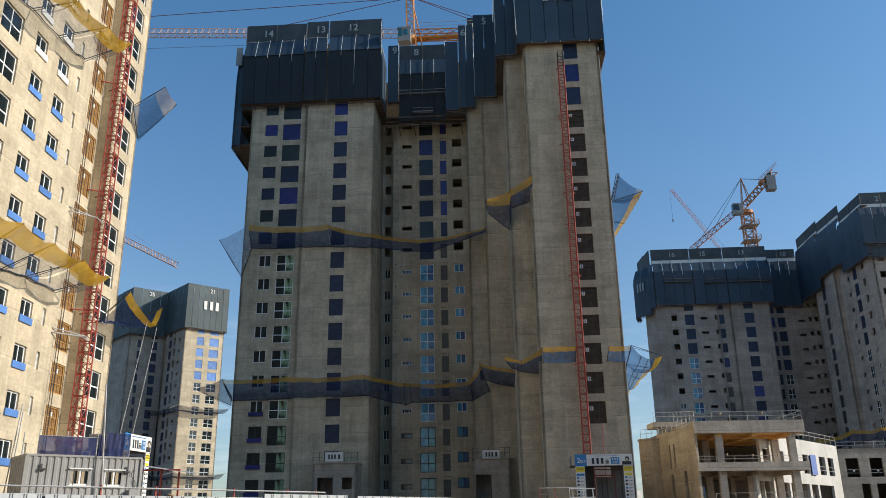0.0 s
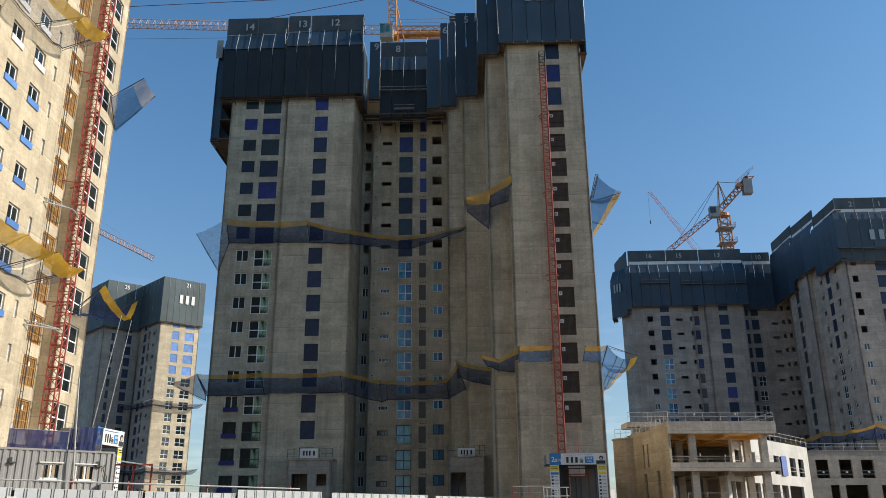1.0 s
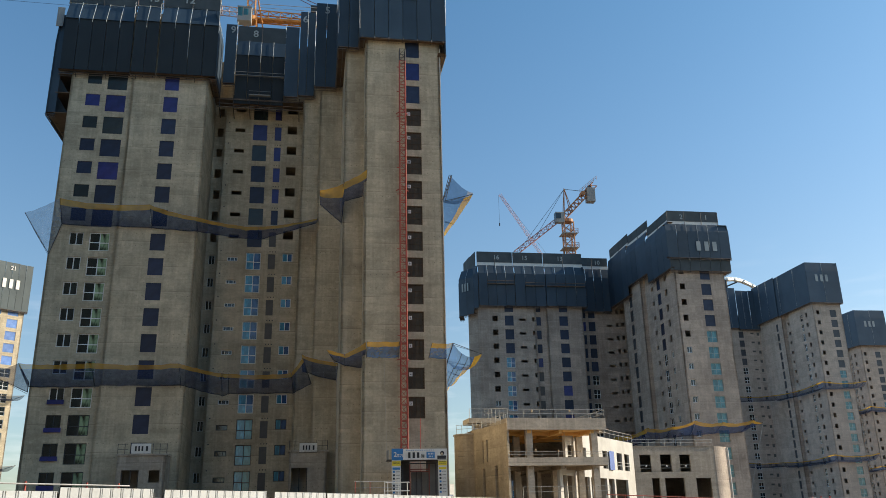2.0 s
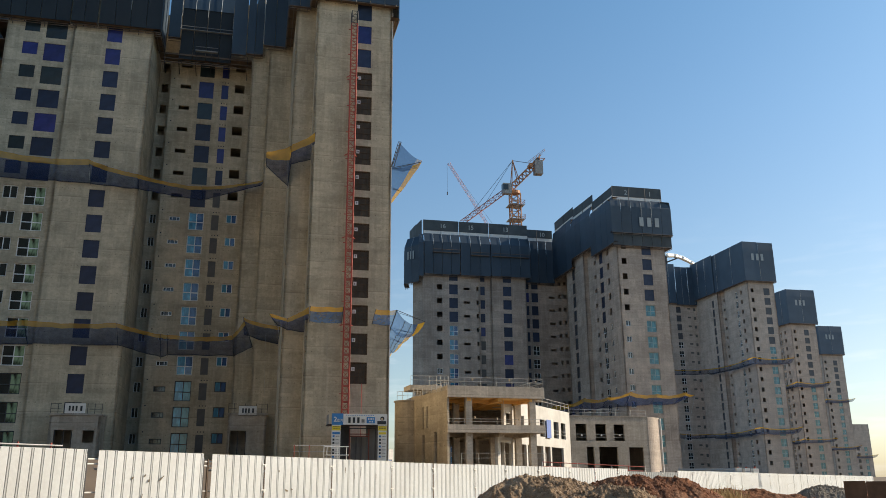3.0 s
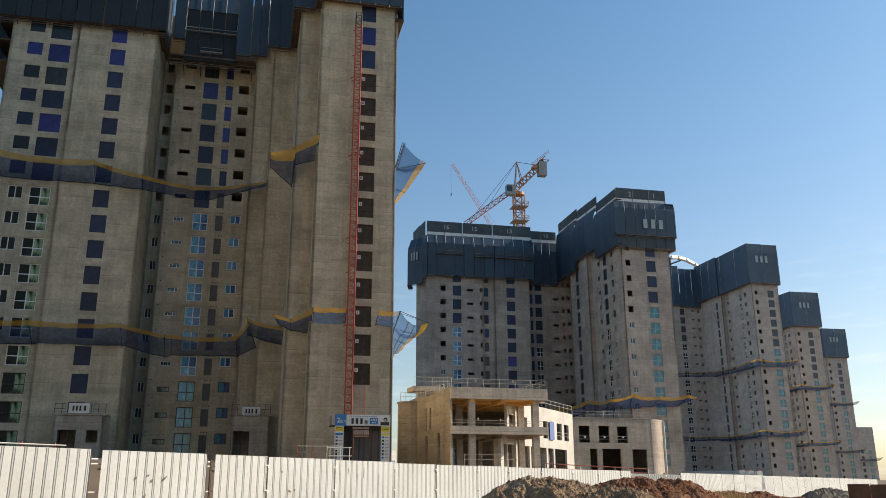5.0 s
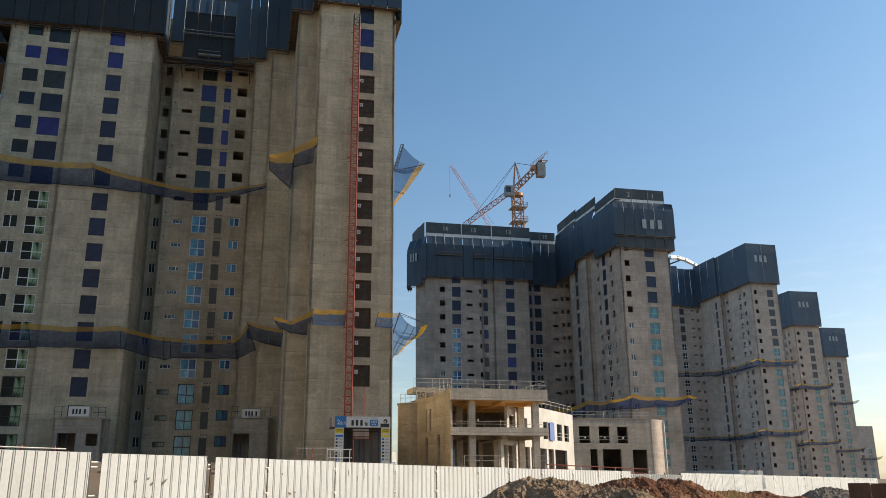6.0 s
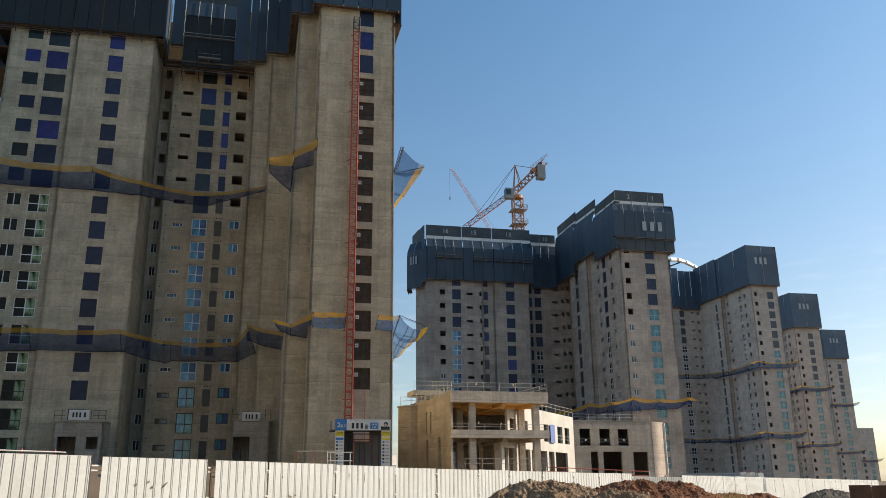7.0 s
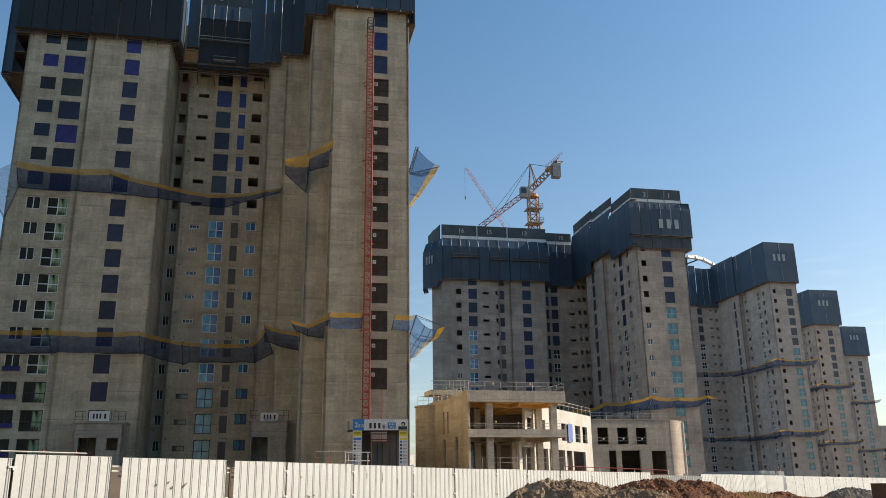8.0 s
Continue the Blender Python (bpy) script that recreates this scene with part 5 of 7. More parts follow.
    for a, c, lo, hi, lean, cap in (((60.7, 175.2), (60.7, 163.5), 44.6, 55.0, 0.3, (57.6, 0.8)), ((60.7, 163.5), (61.0, 153.0), 46.4, 54.6, 0.5, (57.0, 0.8)), ((60.9, 153.0), (60.9, 141.8), 44.3, 53.0, 0.3, (55.4, 0.8, 0.0, 0.9))):
        screen_run(cr, a, c, lo, hi, 4, lean, 0.78, None, cap, seam=False)
    for p, q in (((30.9, 171.3), (30.4, 175.0)), ((30.4, 175.0), (29.9, 180.0))):
        cr.part("upper_screen", Geo().poly((*p, 52.0), (*q, 51.8), (*q, 55.0), (*p, 55.2)).poly((p[0] + 0.1, p[1], 55.2), (q[0] + 0.1, q[1], 55.0), (q[0] + 0.1, q[1], 51.8), (p[0] + 0.1, p[1], 52.0)), CAP)
    for x, s in ((35.4, "16"), (41.4, "15"), (49.0, "13")):
        letters(cr, s, 1.3, (x, 171.1, 53.6))
    letters(cr, "10", 1.3, (58.6, 175.68, 54.3))
    for x, s in ((64.2, "2"), (69.0, "1")):
        letters(cr, s, 1.3, (x, 142.42, 53.75))
    bars(cr, (68.0, 141.42, 47.45), 4.6, 1.75, 3)
    bars(cr, (28.72, 171.48, 46.6), 2.2, 1.7, 3, -52.8)
    for u0, u1, z in ((33, 38.7, 47.9), (41, 45, 47.6), (45.6, 53.6, 47.6)):
        cr.part("work_ledge", Geo().box((u0, 169.5, z), (u1, 169.9, z + 0.12)).tube((u0, 169.6, z + 0.7), (u1, 169.6, z + 0.7), 0.05), PLY)


def build_far_tower(u0, u1, v, depth, zc0, zc1, first, n, glaze, wing=None):
    th = Thing("apartment_tower", (u0 + 4, v + 5, 3.0), EAST, "distant grey concrete apartment tower with dark screens on top", "apartment block", "grey towers")
    film = "film_grey"
    z0, z1 = 0.5, zc0 + 3
    a, c = (u0, v), (u1, v)
    h = column(th, a, c, 0.9, 1.8, tops(0, n, -0.2, first), 1.15, "open")
    h += column(th, a, c, 5.0, 6.9, tops(0, glaze, 0, first), 2.05, "sash_sea") + column(th, a, c, 5.0, 6.9, tops(glaze, n, 0, first), 2.05, film)
    runs = [(a, c, h)]
    step = depth * 0.42
    a, c = (u0, v + step), (u0, v)
    h = []
    if depth > 12:
        h = column(th, a, c, step - 7.3, step - 6.0, tops(0, glaze, 0, first), 2.05, "sash_night") + column(th, a, c, step - 7.3, step - 6.0, tops(glaze, n, 0, first), 2.05, "sash_night")
        h += column(th, a, c, step - 4.4, step - 3.4, tops(0, n, -0.1, first), 1.15, "open")
    else:
        h = column(th, a, c, step - 3.0, step - 2.0, tops(0, n, -0.1, first), 1.15, "open")
    runs += [(a, c, h), ((u0 + 1.0, v + step), (u0, v + step), [])]
    a, c = (u0 + 1.0, v + step + 4), (u0 + 1.0, v + step)
    runs += [(a, c, column(th, a, c, 1.0, 2.0, tops(0, n, -0.4, first), 0.8, "open")), ((u0 - 0.2, v + step + 4), (u0 + 1.0, v + step + 4), [])]
    a, c = (u0 - 0.2, v + depth), (u0 - 0.2, v + step + 4)
    L = depth - step - 4
    runs.append((a, c, column(th, a, c, L * 0.74, L * 0.74 + 1.2, tops(0, n, 0, first), 2.2, film) if L > 4 else []))
    runs += [((u1, v), (u1, v + depth), []), ((u1, v + depth), (u0, v + depth), [])]
    if wing:
        w0, w1, vb = wing
        a, c = (w0, vb), (w1, vb)
        h = column(th, a, c, 7.1, 8.7, tops(0, glaze + 2, 0, first), 2.0, "sash_night") + column(th, a, c, 7.1, 8.7, tops(glaze + 2, n, 0, first), 2.0, film)
        for x in (11.0, 13.1, 14.3):
            h += column(th, a, c, x, x + (1.1 if x < 12 else 0.8), tops(0, n, -0.3, first), 0.5 if x < 12 else 0.95, "panel")
        runs += [(a, c, h), ((w0, vb + 10), (w0, vb), []), ((u0 + 9, vb + 6), (w0, vb + 6), [])]
        th.part("roof_slab", Geo().box((w0 + 0.3, vb + 0.3, z1 - 3.3), (u0 + 8, vb + 5.8, z1 - 3.0)), CONCRETE_PALE)
    shell(th, runs, z0, z1, CONCRETE_PALE)
    th.part("roof_slab", Geo().box((u0 + 1.1, v + 0.2, z1 - 0.3), (u1 - 0.2, v + depth - 0.2, z1)), CONCRETE_PALE)
    th.part("core_wall", Geo().box(((u0 + u1) / 2, v + 1, z0), ((u0 + u1) / 2 + 0.3, v + depth - 1, z1 - 0.5)), CONCRETE_PALE)
    cr = Thing("climbing_screen", (u0 + 4, v + 3, zc0), EAST, "dark blue climbing screens round the top of a distant tower", "climbing screen", "climbing screens")
    o = 0.9
    sets = [((u0 - o, v - o), (u1 + o * 0.6, v - o), zc0, zc1, 2, 0.1, None), ((u1 + o * 0.6, v - o), (u1 + o * 0.6, v + depth), zc0, zc1, 4, 0.1, None)]
    if depth > 12:
        sets += [((u0 - o, v + step), (u0 - o, v - o), zc0, zc1, 2, 0.1, None), ((u0 - o + 0.1, v + step + 4.6), (u0 - o + 0.1, v + step - 0.5), zc0, zc1, 2, 0.1, None), ((u0 - o - 0.2, v + depth), (u0 - o - 0.2, v + step + 4), zc0, zc1 + 0.3, 3, 0.1, None)]
    else:
        sets += [((u0 - o, v + depth), (u0 - o, v - o), zc0, zc1, 2, 0.1, None)]
    if wing:
        w0, w1, vb = wing
        sets += [((w0, vb - o), ((w0 + w1) / 2 - 1, vb - o), zc0 - 1.0, zc1 + 0.2, 3, 0.1, None), (((w0 + w1) / 2 - 0.95, vb - o), (w1 + 1.5, vb - o), zc0 - 1.4, zc1 - 0.6, 5, 0.1, None)]
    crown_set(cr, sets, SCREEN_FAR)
    bars(cr, (u0 + (u1 - u0) * 0.42, v - o - 0.15, zc0 + (zc1 - zc0) * 0.52), 4.6, 2.0, 3)


build_second_tower()
build_far_tower(135.4, 143.9, 221.5, 31.5, 58.7, 70.4, 8.25, 18, 12, (121.0, 137.4, 252.8))
build_far_tower(180.3, 190.2, 270.6, 16, 56.6, 68.8, 6.0, 18, 12)
build_far_tower(228.4, 238.4, 323.3, 14, 54.6, 66.6, 6.4, 17, 12)


def build_last_block():
    th = Thing("apartment_tower", (282, 376, 3.0), EAST, "distant plain grey concrete block at the end of the row", "apartment block", "grey towers")
    a = (276.5, 376.0)
    th.part("wall", wall_geo(a, (286.0, 376.0), 0.5, 29.5, column(th, a, (286.0, 376.0), 1.5, 3.0, tops(0, 5), 1.6, "open") + column(th, a, (286.0, 376.0), 5.5, 7.2, tops(0, 5), 2.0, "sash_sea")), CONCRETE_PALE)
    th.part("wall", wall_geo((276.5, 392.0), a, 0.5, 29.5), CONCRETE_PALE)
    th.part("wall", wall_geo((286.0, 376.0), (286.0, 392.0), 0.5, 29.5), CONCRETE_PALE)
    th.part("roof_slab", Geo().box((276.7, 376.2, 29.2), (285.8, 392, 29.45)), CONCRETE_PALE)


build_last_block()

NORTH = -40.0


def build_left_far_tower():
    th = Thing("apartment_tower", (92, 212, 3.0), NORTH, "distant concrete apartment tower, one face sunlit, grey-green screens on top", "apartment block", "grey towers")
    v, f = 202.9, 8.85
    z0, z1 = 0.5, 55.0
    a, c = (87.5, v), (98.0, v)
    h = column(th, a, c, 3.35, 5.2, tops(11, 16, 0, f), 2.0, "film_pale") + column(th, a, c, 3.35, 5.2, tops(0, 11, 0, f), 2.0, "sash_night")
    h += column(th, a, c, 6.7, 9.2, tops(11, 16, 0, f), 2.0, "film_pale") + column(th, a, c, 6.7, 9.2, tops(0, 11, 0, f), 2.0, "sash_night")
    runs = [(a, c, h)]
    a, c = (87.5, 214.5), (87.5, v)
    h = column(th, a, c, 2.3, 3.9, tops(0, 16, 0, f), 2.0, "film_dull") + column(th, a, c, 5.2, 6.2, tops(0, 16, 0.3, f), 1.9, "open") + column(th, a, c, 8.0, 9.2, tops(0, 16, -0.3, f), 0.7, "open")
    runs.append((a, c, h))
    a, c = (78.3, 215.5), (87.5, 215.5)
    runs.append((a, c, column(th, a, c, 2.2, 3.0, tops(0, 16, 0.1, f), 1.9, "film_dull") + column(th, a, c, 5.8, 7.4, tops(0, 16, 0, f), 2.1, "film_dull")))
    runs.append(((78.3, 240.0), (78.3, 215.5), []))
    a, c = (72.0, 240.0), (88.0, 240.0)
    runs.append((a, c, column(th, a, c, 5.2, 6.6, tops(0, 14, 0, f), 2.1, "film_dull") + column(th, a, c, 8.4, 9.4, tops(0, 14, -0.3, f), 1.0, "film_dull")))
    runs += [((98.0, v), (98.0, 252), []), ((98.0, 252), (72.0, 252), []), ((72.0, 252), (72.0, 240), [])]
    # Shaded faces take a darker concrete, so their shade is in the colour.
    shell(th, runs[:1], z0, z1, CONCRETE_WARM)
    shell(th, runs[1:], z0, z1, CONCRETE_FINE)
    th.part("roof_slab", Geo().box((87.8, v + 0.3, z1 - 0.4), (97.8, 239.8, z1 - 0.1)), CONCRETE)
    th.part("core_wall", Geo().box((93, v + 1, z0), (93.3, 239, z1 - 1)), CONCRETE)
    cr = Thing("climbing_screen", (92, 205, 50.7), NORTH, "grey-green climbing screens round the top of the distant tower", "climbing screen", "climbing screens")
    for a, c, n, z1, lo in (((86.9, 202.1), (98.4, 202.1), 7, 61.9, 50.7), ((86.9, 217.0), (86.9, 202.1), 6, 61.9, 50.7), ((77.6, 214.6), (90.0, 214.6), 5, 62.0, 50.2), ((77.6, 238), (77.6, 214.6), 6, 62.0, 50.2), ((71.5, 239.3), (88.0, 239.3), 6, 55.0, 50.0), ((98.4, 202.1), (98.4, 240), 8, 61.9, 50.7)):
        screen_run(cr, a, c, lo, z1, n, 0.1, 0.78, SCREEN_GREY)
    bars(cr, (93.5, 201.9, 55.6), 4.8, 2.2, 3, 0, WHITE)
    letters(cr, "21", 1.4, (93.6, 201.9, 60.0), 0, WHITE)
    letters(cr, "25", 1.4, (82.6, 214.4, 60.2), 0, WHITE)


build_left_far_tower()


# ---- the low community building ----
POD = 0.0


def rail_run(th, pts, h=1.05, step=1.8, r=0.023, mat=None, mid=True):
    """A pipe guard rail through the points: posts and two rails, each a part."""
    mat = mat or RAIL
    for p, q in zip(pts, pts[1:]):
        p, q = Vector(p), Vector(q)
        n = max(1, round((q - p).length / step))
        for i in range(n + 1):
            b = p.lerp(q, i / n)
            th.part("rail_post", Geo().tube(b, b + Vector((0, 0, h)), r, 5), mat)
        for z in ((h, h * 0.55) if mid else (h,)):
            th.part("rail", Geo().tube(p + Vector((0, 0, z)), q + Vector((0, 0, z)), r, 5), mat)


def build_podium():
    th = Thing("community_building", (31, 95, 3.0), POD, "low unfinished pale concrete building with an open two-storey colonnade", "building")
    v = 89.4
    z0 = 1.5
    # floor plates and edge beams of the open frame
    for zb, zt, ov in ((10.85, 12.05, 0.0), (7.2, 8.02, -0.1)):
        th.part("edge_beam", Geo().box((25.6, v, zb), (36.6, v + 0.4, zt)), PALE_CONCRETE)
        th.part("edge_beam", Geo().box((36.2, v + 0.4, zb), (36.6, v + 9, zt)), CONCRETE_FINE)
        th.part("edge_beam", Geo().box((25.6, v + 0.4, zb), (25.9, v + 9, zt)), CONCRETE_FINE)
        bay = [(25.9, v + 0.4), (36.2, v + 0.4), (36.2, 96.8), (44.0, 106.0), (34.0, 108.5), (25.0, 106.0)]
        plate = Geo()
        plate.poly(*[(x, y, zb + 0.06) for x, y in reversed(bay)])
        th.part("soffit", plate, SLAB_WOOD if zb > 10 else TAN_CONCRETE, "orange shuttering boards under the slab" if zb > 10 else "")
        slab = Geo()
        slab.poly(*[(x, y, zt - 0.1) for x, y in bay])
        slab.poly(*[(x, y, zb + 0.1) for x, y in reversed(bay)])
        th.part("floor_plate", slab, PALE_CONCRETE)
        timber = SLAB_WOOD if zb > 10 else TAN_CONCRETE
        for x, far in ((27.9, 16.5), (31.4, 16.8), (34.9, 6.0)):
            th.part("beam", Geo().box((x, v + 0.4, zb - 0.35), (x + 0.4, v + far, zb + 0.05)), timber)
        for y in (3.6, 8.0, 12.4):
            th.part("beam", Geo().box((26.0, v + y, zb - 0.3), (36.0, v + y + 0.35, zb + 0.05)), timber)
    for x in (27.75, 35.0):
        for y in (v + 0.45, v + 5.2, v + 11.0) if x < 30 else (v + 0.45, v + 5.0):
            th.part("column", Geo().box((x, y, z0), (x + 0.7, y + 0.6, 7.25)), PALE_CONCRETE)
            th.part("column", Geo().box((x, y, 7.95), (x + 0.7, y + 0.6, 10.95)), PALE_CONCRETE)
    for x, y in ((31.2, v + 8.2), (32.1, v + 5.4), (26.3, v + 8.0)):
        th.part("column", Geo().box((x, y, z0), (x + 0.5, y + 0.5, 7.2)), PALE_CONCRETE)
        if x < 30:
            th.part("column", Geo().box((x, y, 8.0), (x + 0.5, y + 0.5, 10.9)), PALE_CONCRETE)
    # left-hand wall with slits, back wall
    a, c = (23.9, 98.5), (25.6, 89.6)
    holes = [(3.0, 3.3, 7.8, 10.2), (4.0, 4.35, 7.9, 10.2), (2.85, 3.5, 2.0, 7.2), (5.95, 6.6, 2.0, 7.38)]
    th.part("wall", wall_geo(a, c, z0, 11.55, holes), TAN_CONCRETE)
    th.part("wall", wall_geo((33.9, 108.4), (44.2, 106.2), z0, 11.0), CONCRETE_FINE)
    th.part("wall", wall_geo((24.5, 106.0), (34.0, 108.4), z0, 11.3, [(2.2, 4.2, 2.0, 6.4), (5.2, 7.2, 2.0, 6.4)]), CONCRETE_FINE)
    # round stair turret
    g = Geo()
    cx, cy, r = 24.0, 99.6, 1.75
    n = 28
    ring = [(cx + r * math.cos(2 * math.pi * i / n), cy + r * math.sin(2 * math.pi * i / n)) for i in range(n)]
    for i in range(n):
        p, q = ring[i], ring[(i + 1) % n]
        g.poly((*p, z0), (*q, z0), (*q, 11.05), (*p, 11.05))
    g.poly(*[(*p, 11.05) for p in ring])
    th.part("stair_turret", g, TAN_CONCRETE, smooth=False)
    th.part("turret_cap", Geo().tube((cx, cy, 11.05), (cx, cy, 11.2), r + 0.12, 28), CONCRETE_FINE)
    rail_run(th, [(cx - 1.6, cy - 0.4, 11.2), (cx - 0.6, cy - 1.5, 11.2), (cx + 0.9, cy - 1.5, 11.2)], 1.0, 0.9)
    th.part("stair_head", Geo().box((25.2, 98.5, 10.7), (27.5, 101.5, 12.6)).box((23.7, 98.3, 12.4), (27.5, 101.5, 12.95)), CONCRETE_FINE)
    rail_run(th, [(23.8, 98.4, 12.95), (25.6, 98.4, 12.95), (25.75, 89.6, 12.0)], 1.05, 1.5)
    rail_run(th, [(25.7, 89.5, 12.0), (36.5, 89.5, 12.0)], 0.95, 1.8)
    rail_run(th, [(36.5, 89.5, 12.0), (36.5, 97.5, 12.0)], 0.95, 1.8)
    rail_run(th, [(24.0, 98.0, 11.55), (25.65, 90.0, 11.55)], 0.9, 1.2)
    rail_run(th, [(25.7, 89.55, 8.02), (36.5, 89.55, 8.02)], 0.6, 1.8)
    rail_run(th, [(27.0, 89.3, 4.0), (36.5, 89.3, 4.0)], 1.1, 1.8)
    for x, z in ((28.4, 12.75), (32.6, 12.75), (28.6, 8.75), (31.1, 8.65), (33.6, 8.6)):
        th.part("site_lamp", Geo().tube((x, v + 0.05, z - 0.12), (x, v + 0.05, z + 0.1), 0.05, 8, 0.1).tube((x, v + 0.05, z + 0.1), (x, v + 0.05, z + 0.16), 0.03, 6), TIMBER_PALE, "small warning lamp on the rail")
    # Unseen pale slab added to bounce sunlight up into the colonnade.
    th.part("bounce_slab", Geo().box((25.7, v + 0.1, 2.6), (36.5, 105.5, 3.3)), PALE_CONCRETE)
    # oblique sunlit wing
    e = radians(-50)
    w = lambda s, d=34.4: (s * math.cos(e) + d * math.sin(e), -s * math.sin(e) + d * math.cos(e))
    s0 = 92.5
    a, c = w(s0), w(118.4)
    rel = lambda x: x - s0
    holes = []
    upper = ((93.2, 1.9), (97.7, 1.6), (101.2, 1.8), (105.3, 1.9), (107.7, 1.5), (110.95, 2.2), (114.2, 2.1))
    for x, wd in upper:
        holes.append((rel(x), rel(x + wd), 7.5, 9.6))
    for x, wd in ((92.6, 2.1), (97.0, 2.9), (100.4, 2.9), (103.8, 2.5), (107.0, 2.2), (109.8, 5.2)):
        holes.append((rel(x), rel(x + wd), z0, 6.35))
    th.part("wall", wall_geo(a, c, z0, 11.2, holes, 0.3), WHITE_WALL, "sunlit pale wall")
    th.part("wall", wall_geo(w(90.4), w(s0), z0, 7.1, [(0.9, 2.05, z0, 6.35)], 0.3), WHITE_WALL, "sunlit pale wall")
    for x, wd in upper:
        p, q = w(x + 0.05), w(x + wd - 0.05)
        th.part("guard_bar", Geo().tube((*p, 8.05), (*q, 8.05), 0.03, 5).tube((*p, 8.45), (*q, 8.45), 0.03, 5), STEEL)
    p, q = w(107.4, 34.2), w(109.25, 34.2)
    th.part("blue_sheet", Geo().poly((*p, 7.4), (*q, 7.4), (*q, 9.65), (*p, 9.65)), BLUE_CLOTH)
    rail_run(th, [(*w(101.0), 11.3), (*w(118.2), 11.3)], 0.95, 2.0)
    th.part("back_wall", Geo().box((38, 118, z0), (50.4, 118.3, 10.6)), CONCRETE_FINE)
    # square wing
    a, c = (50.05, 113.4), (62.1, 113.4)
    holes = [(0.85, 2.5, 7.47, 9.75), (3.85, 5.5, 7.47, 9.75), (6.7, 8.3, 7.47, 9.72), (2.38, 3.5, z0, 6.66), (4.26, 7.1, z0, 6.66), (8.87, 11.1, z0, 6.62)]
    th.part("wall", wall_geo(a, c, z0, 10.8, holes, 0.3), CONCRETE_FINE)
    for x0, x1, b0, b1 in holes[:3]:
        th.part("guard_bar", Geo().tube((50.05 + x0, 113.5, b0 + 0.5), (50.05 + x1, 113.5, b0 + 0.5), 0.03, 5).tube((50.05 + x0, 113.5, b0 + 0.9), (50.05 + x1, 113.5, b0 + 0.9), 0.03, 5), STEEL)
        th.part("lamp", Geo().tube((50.05 + (x0 + x1) / 2, 113.4, b0 + 0.75), (50.05 + (x0 + x1) / 2, 113.25, b0 + 0.75), 0.12, 8), WHITE)
    # the end bay: a face turned to the light, a white downpipe and a darker return
    p = Vector((62.1, 113.38))
    for deg in (6, 14, 22, 30, 34, 34, 34, 34, 36):
        turn = radians(deg)
        q = p + 0.335 * Vector((math.cos(turn), math.sin(turn)))
        th.part("wall", wall_geo(tuple(p), tuple(q), z0, 10.8), CONCRETE_PALE)
        p = q
    th.part("wall", wall_geo(tuple(p), (p.x, 126), z0, 10.75), CONCRETE_PALE)
    th.part("downpipe", Geo().tube((64.82, 114.6, 3.0), (64.82, 114.6, 10.7), 0.1, 8), WHITE)
    th.part("wall", wall_geo((64.6, 126), (38, 126), z0, 10.75), CONCRETE_FINE)
    th.part("roof_slab", Geo().box((50.2, 113.75, 10.3), (62.3, 126, 10.6)).box((62.3, 115.2, 10.3), (64.4, 126, 10.6)), CONCRETE_FINE)
    th.part("floor_slab", Geo().box((50.2, 113.75, 7.0), (62.3, 126, 7.2)).box((62.3, 115.2, 7.0), (64.4, 126, 7.2)), CONCRETE_FINE)
    th.part("roof_slab", Geo().poly((*w(93.0, 34.8), 10.8), (*w(118.0, 34.8), 10.8), (50.2, 126, 10.8), (38, 118, 10.8)), CONCRETE_FINE)
    th.part("parapet_cap", Geo().box((50.0, 113.3, 10.8), (62.1, 113.75, 10.88)), CONCRETE_FINE)
    rail_run(th, [(50.1, 113.6, 10.85), (62.0, 113.6, 10.85)], 0.9, 2.4)
    return th


build_podium()


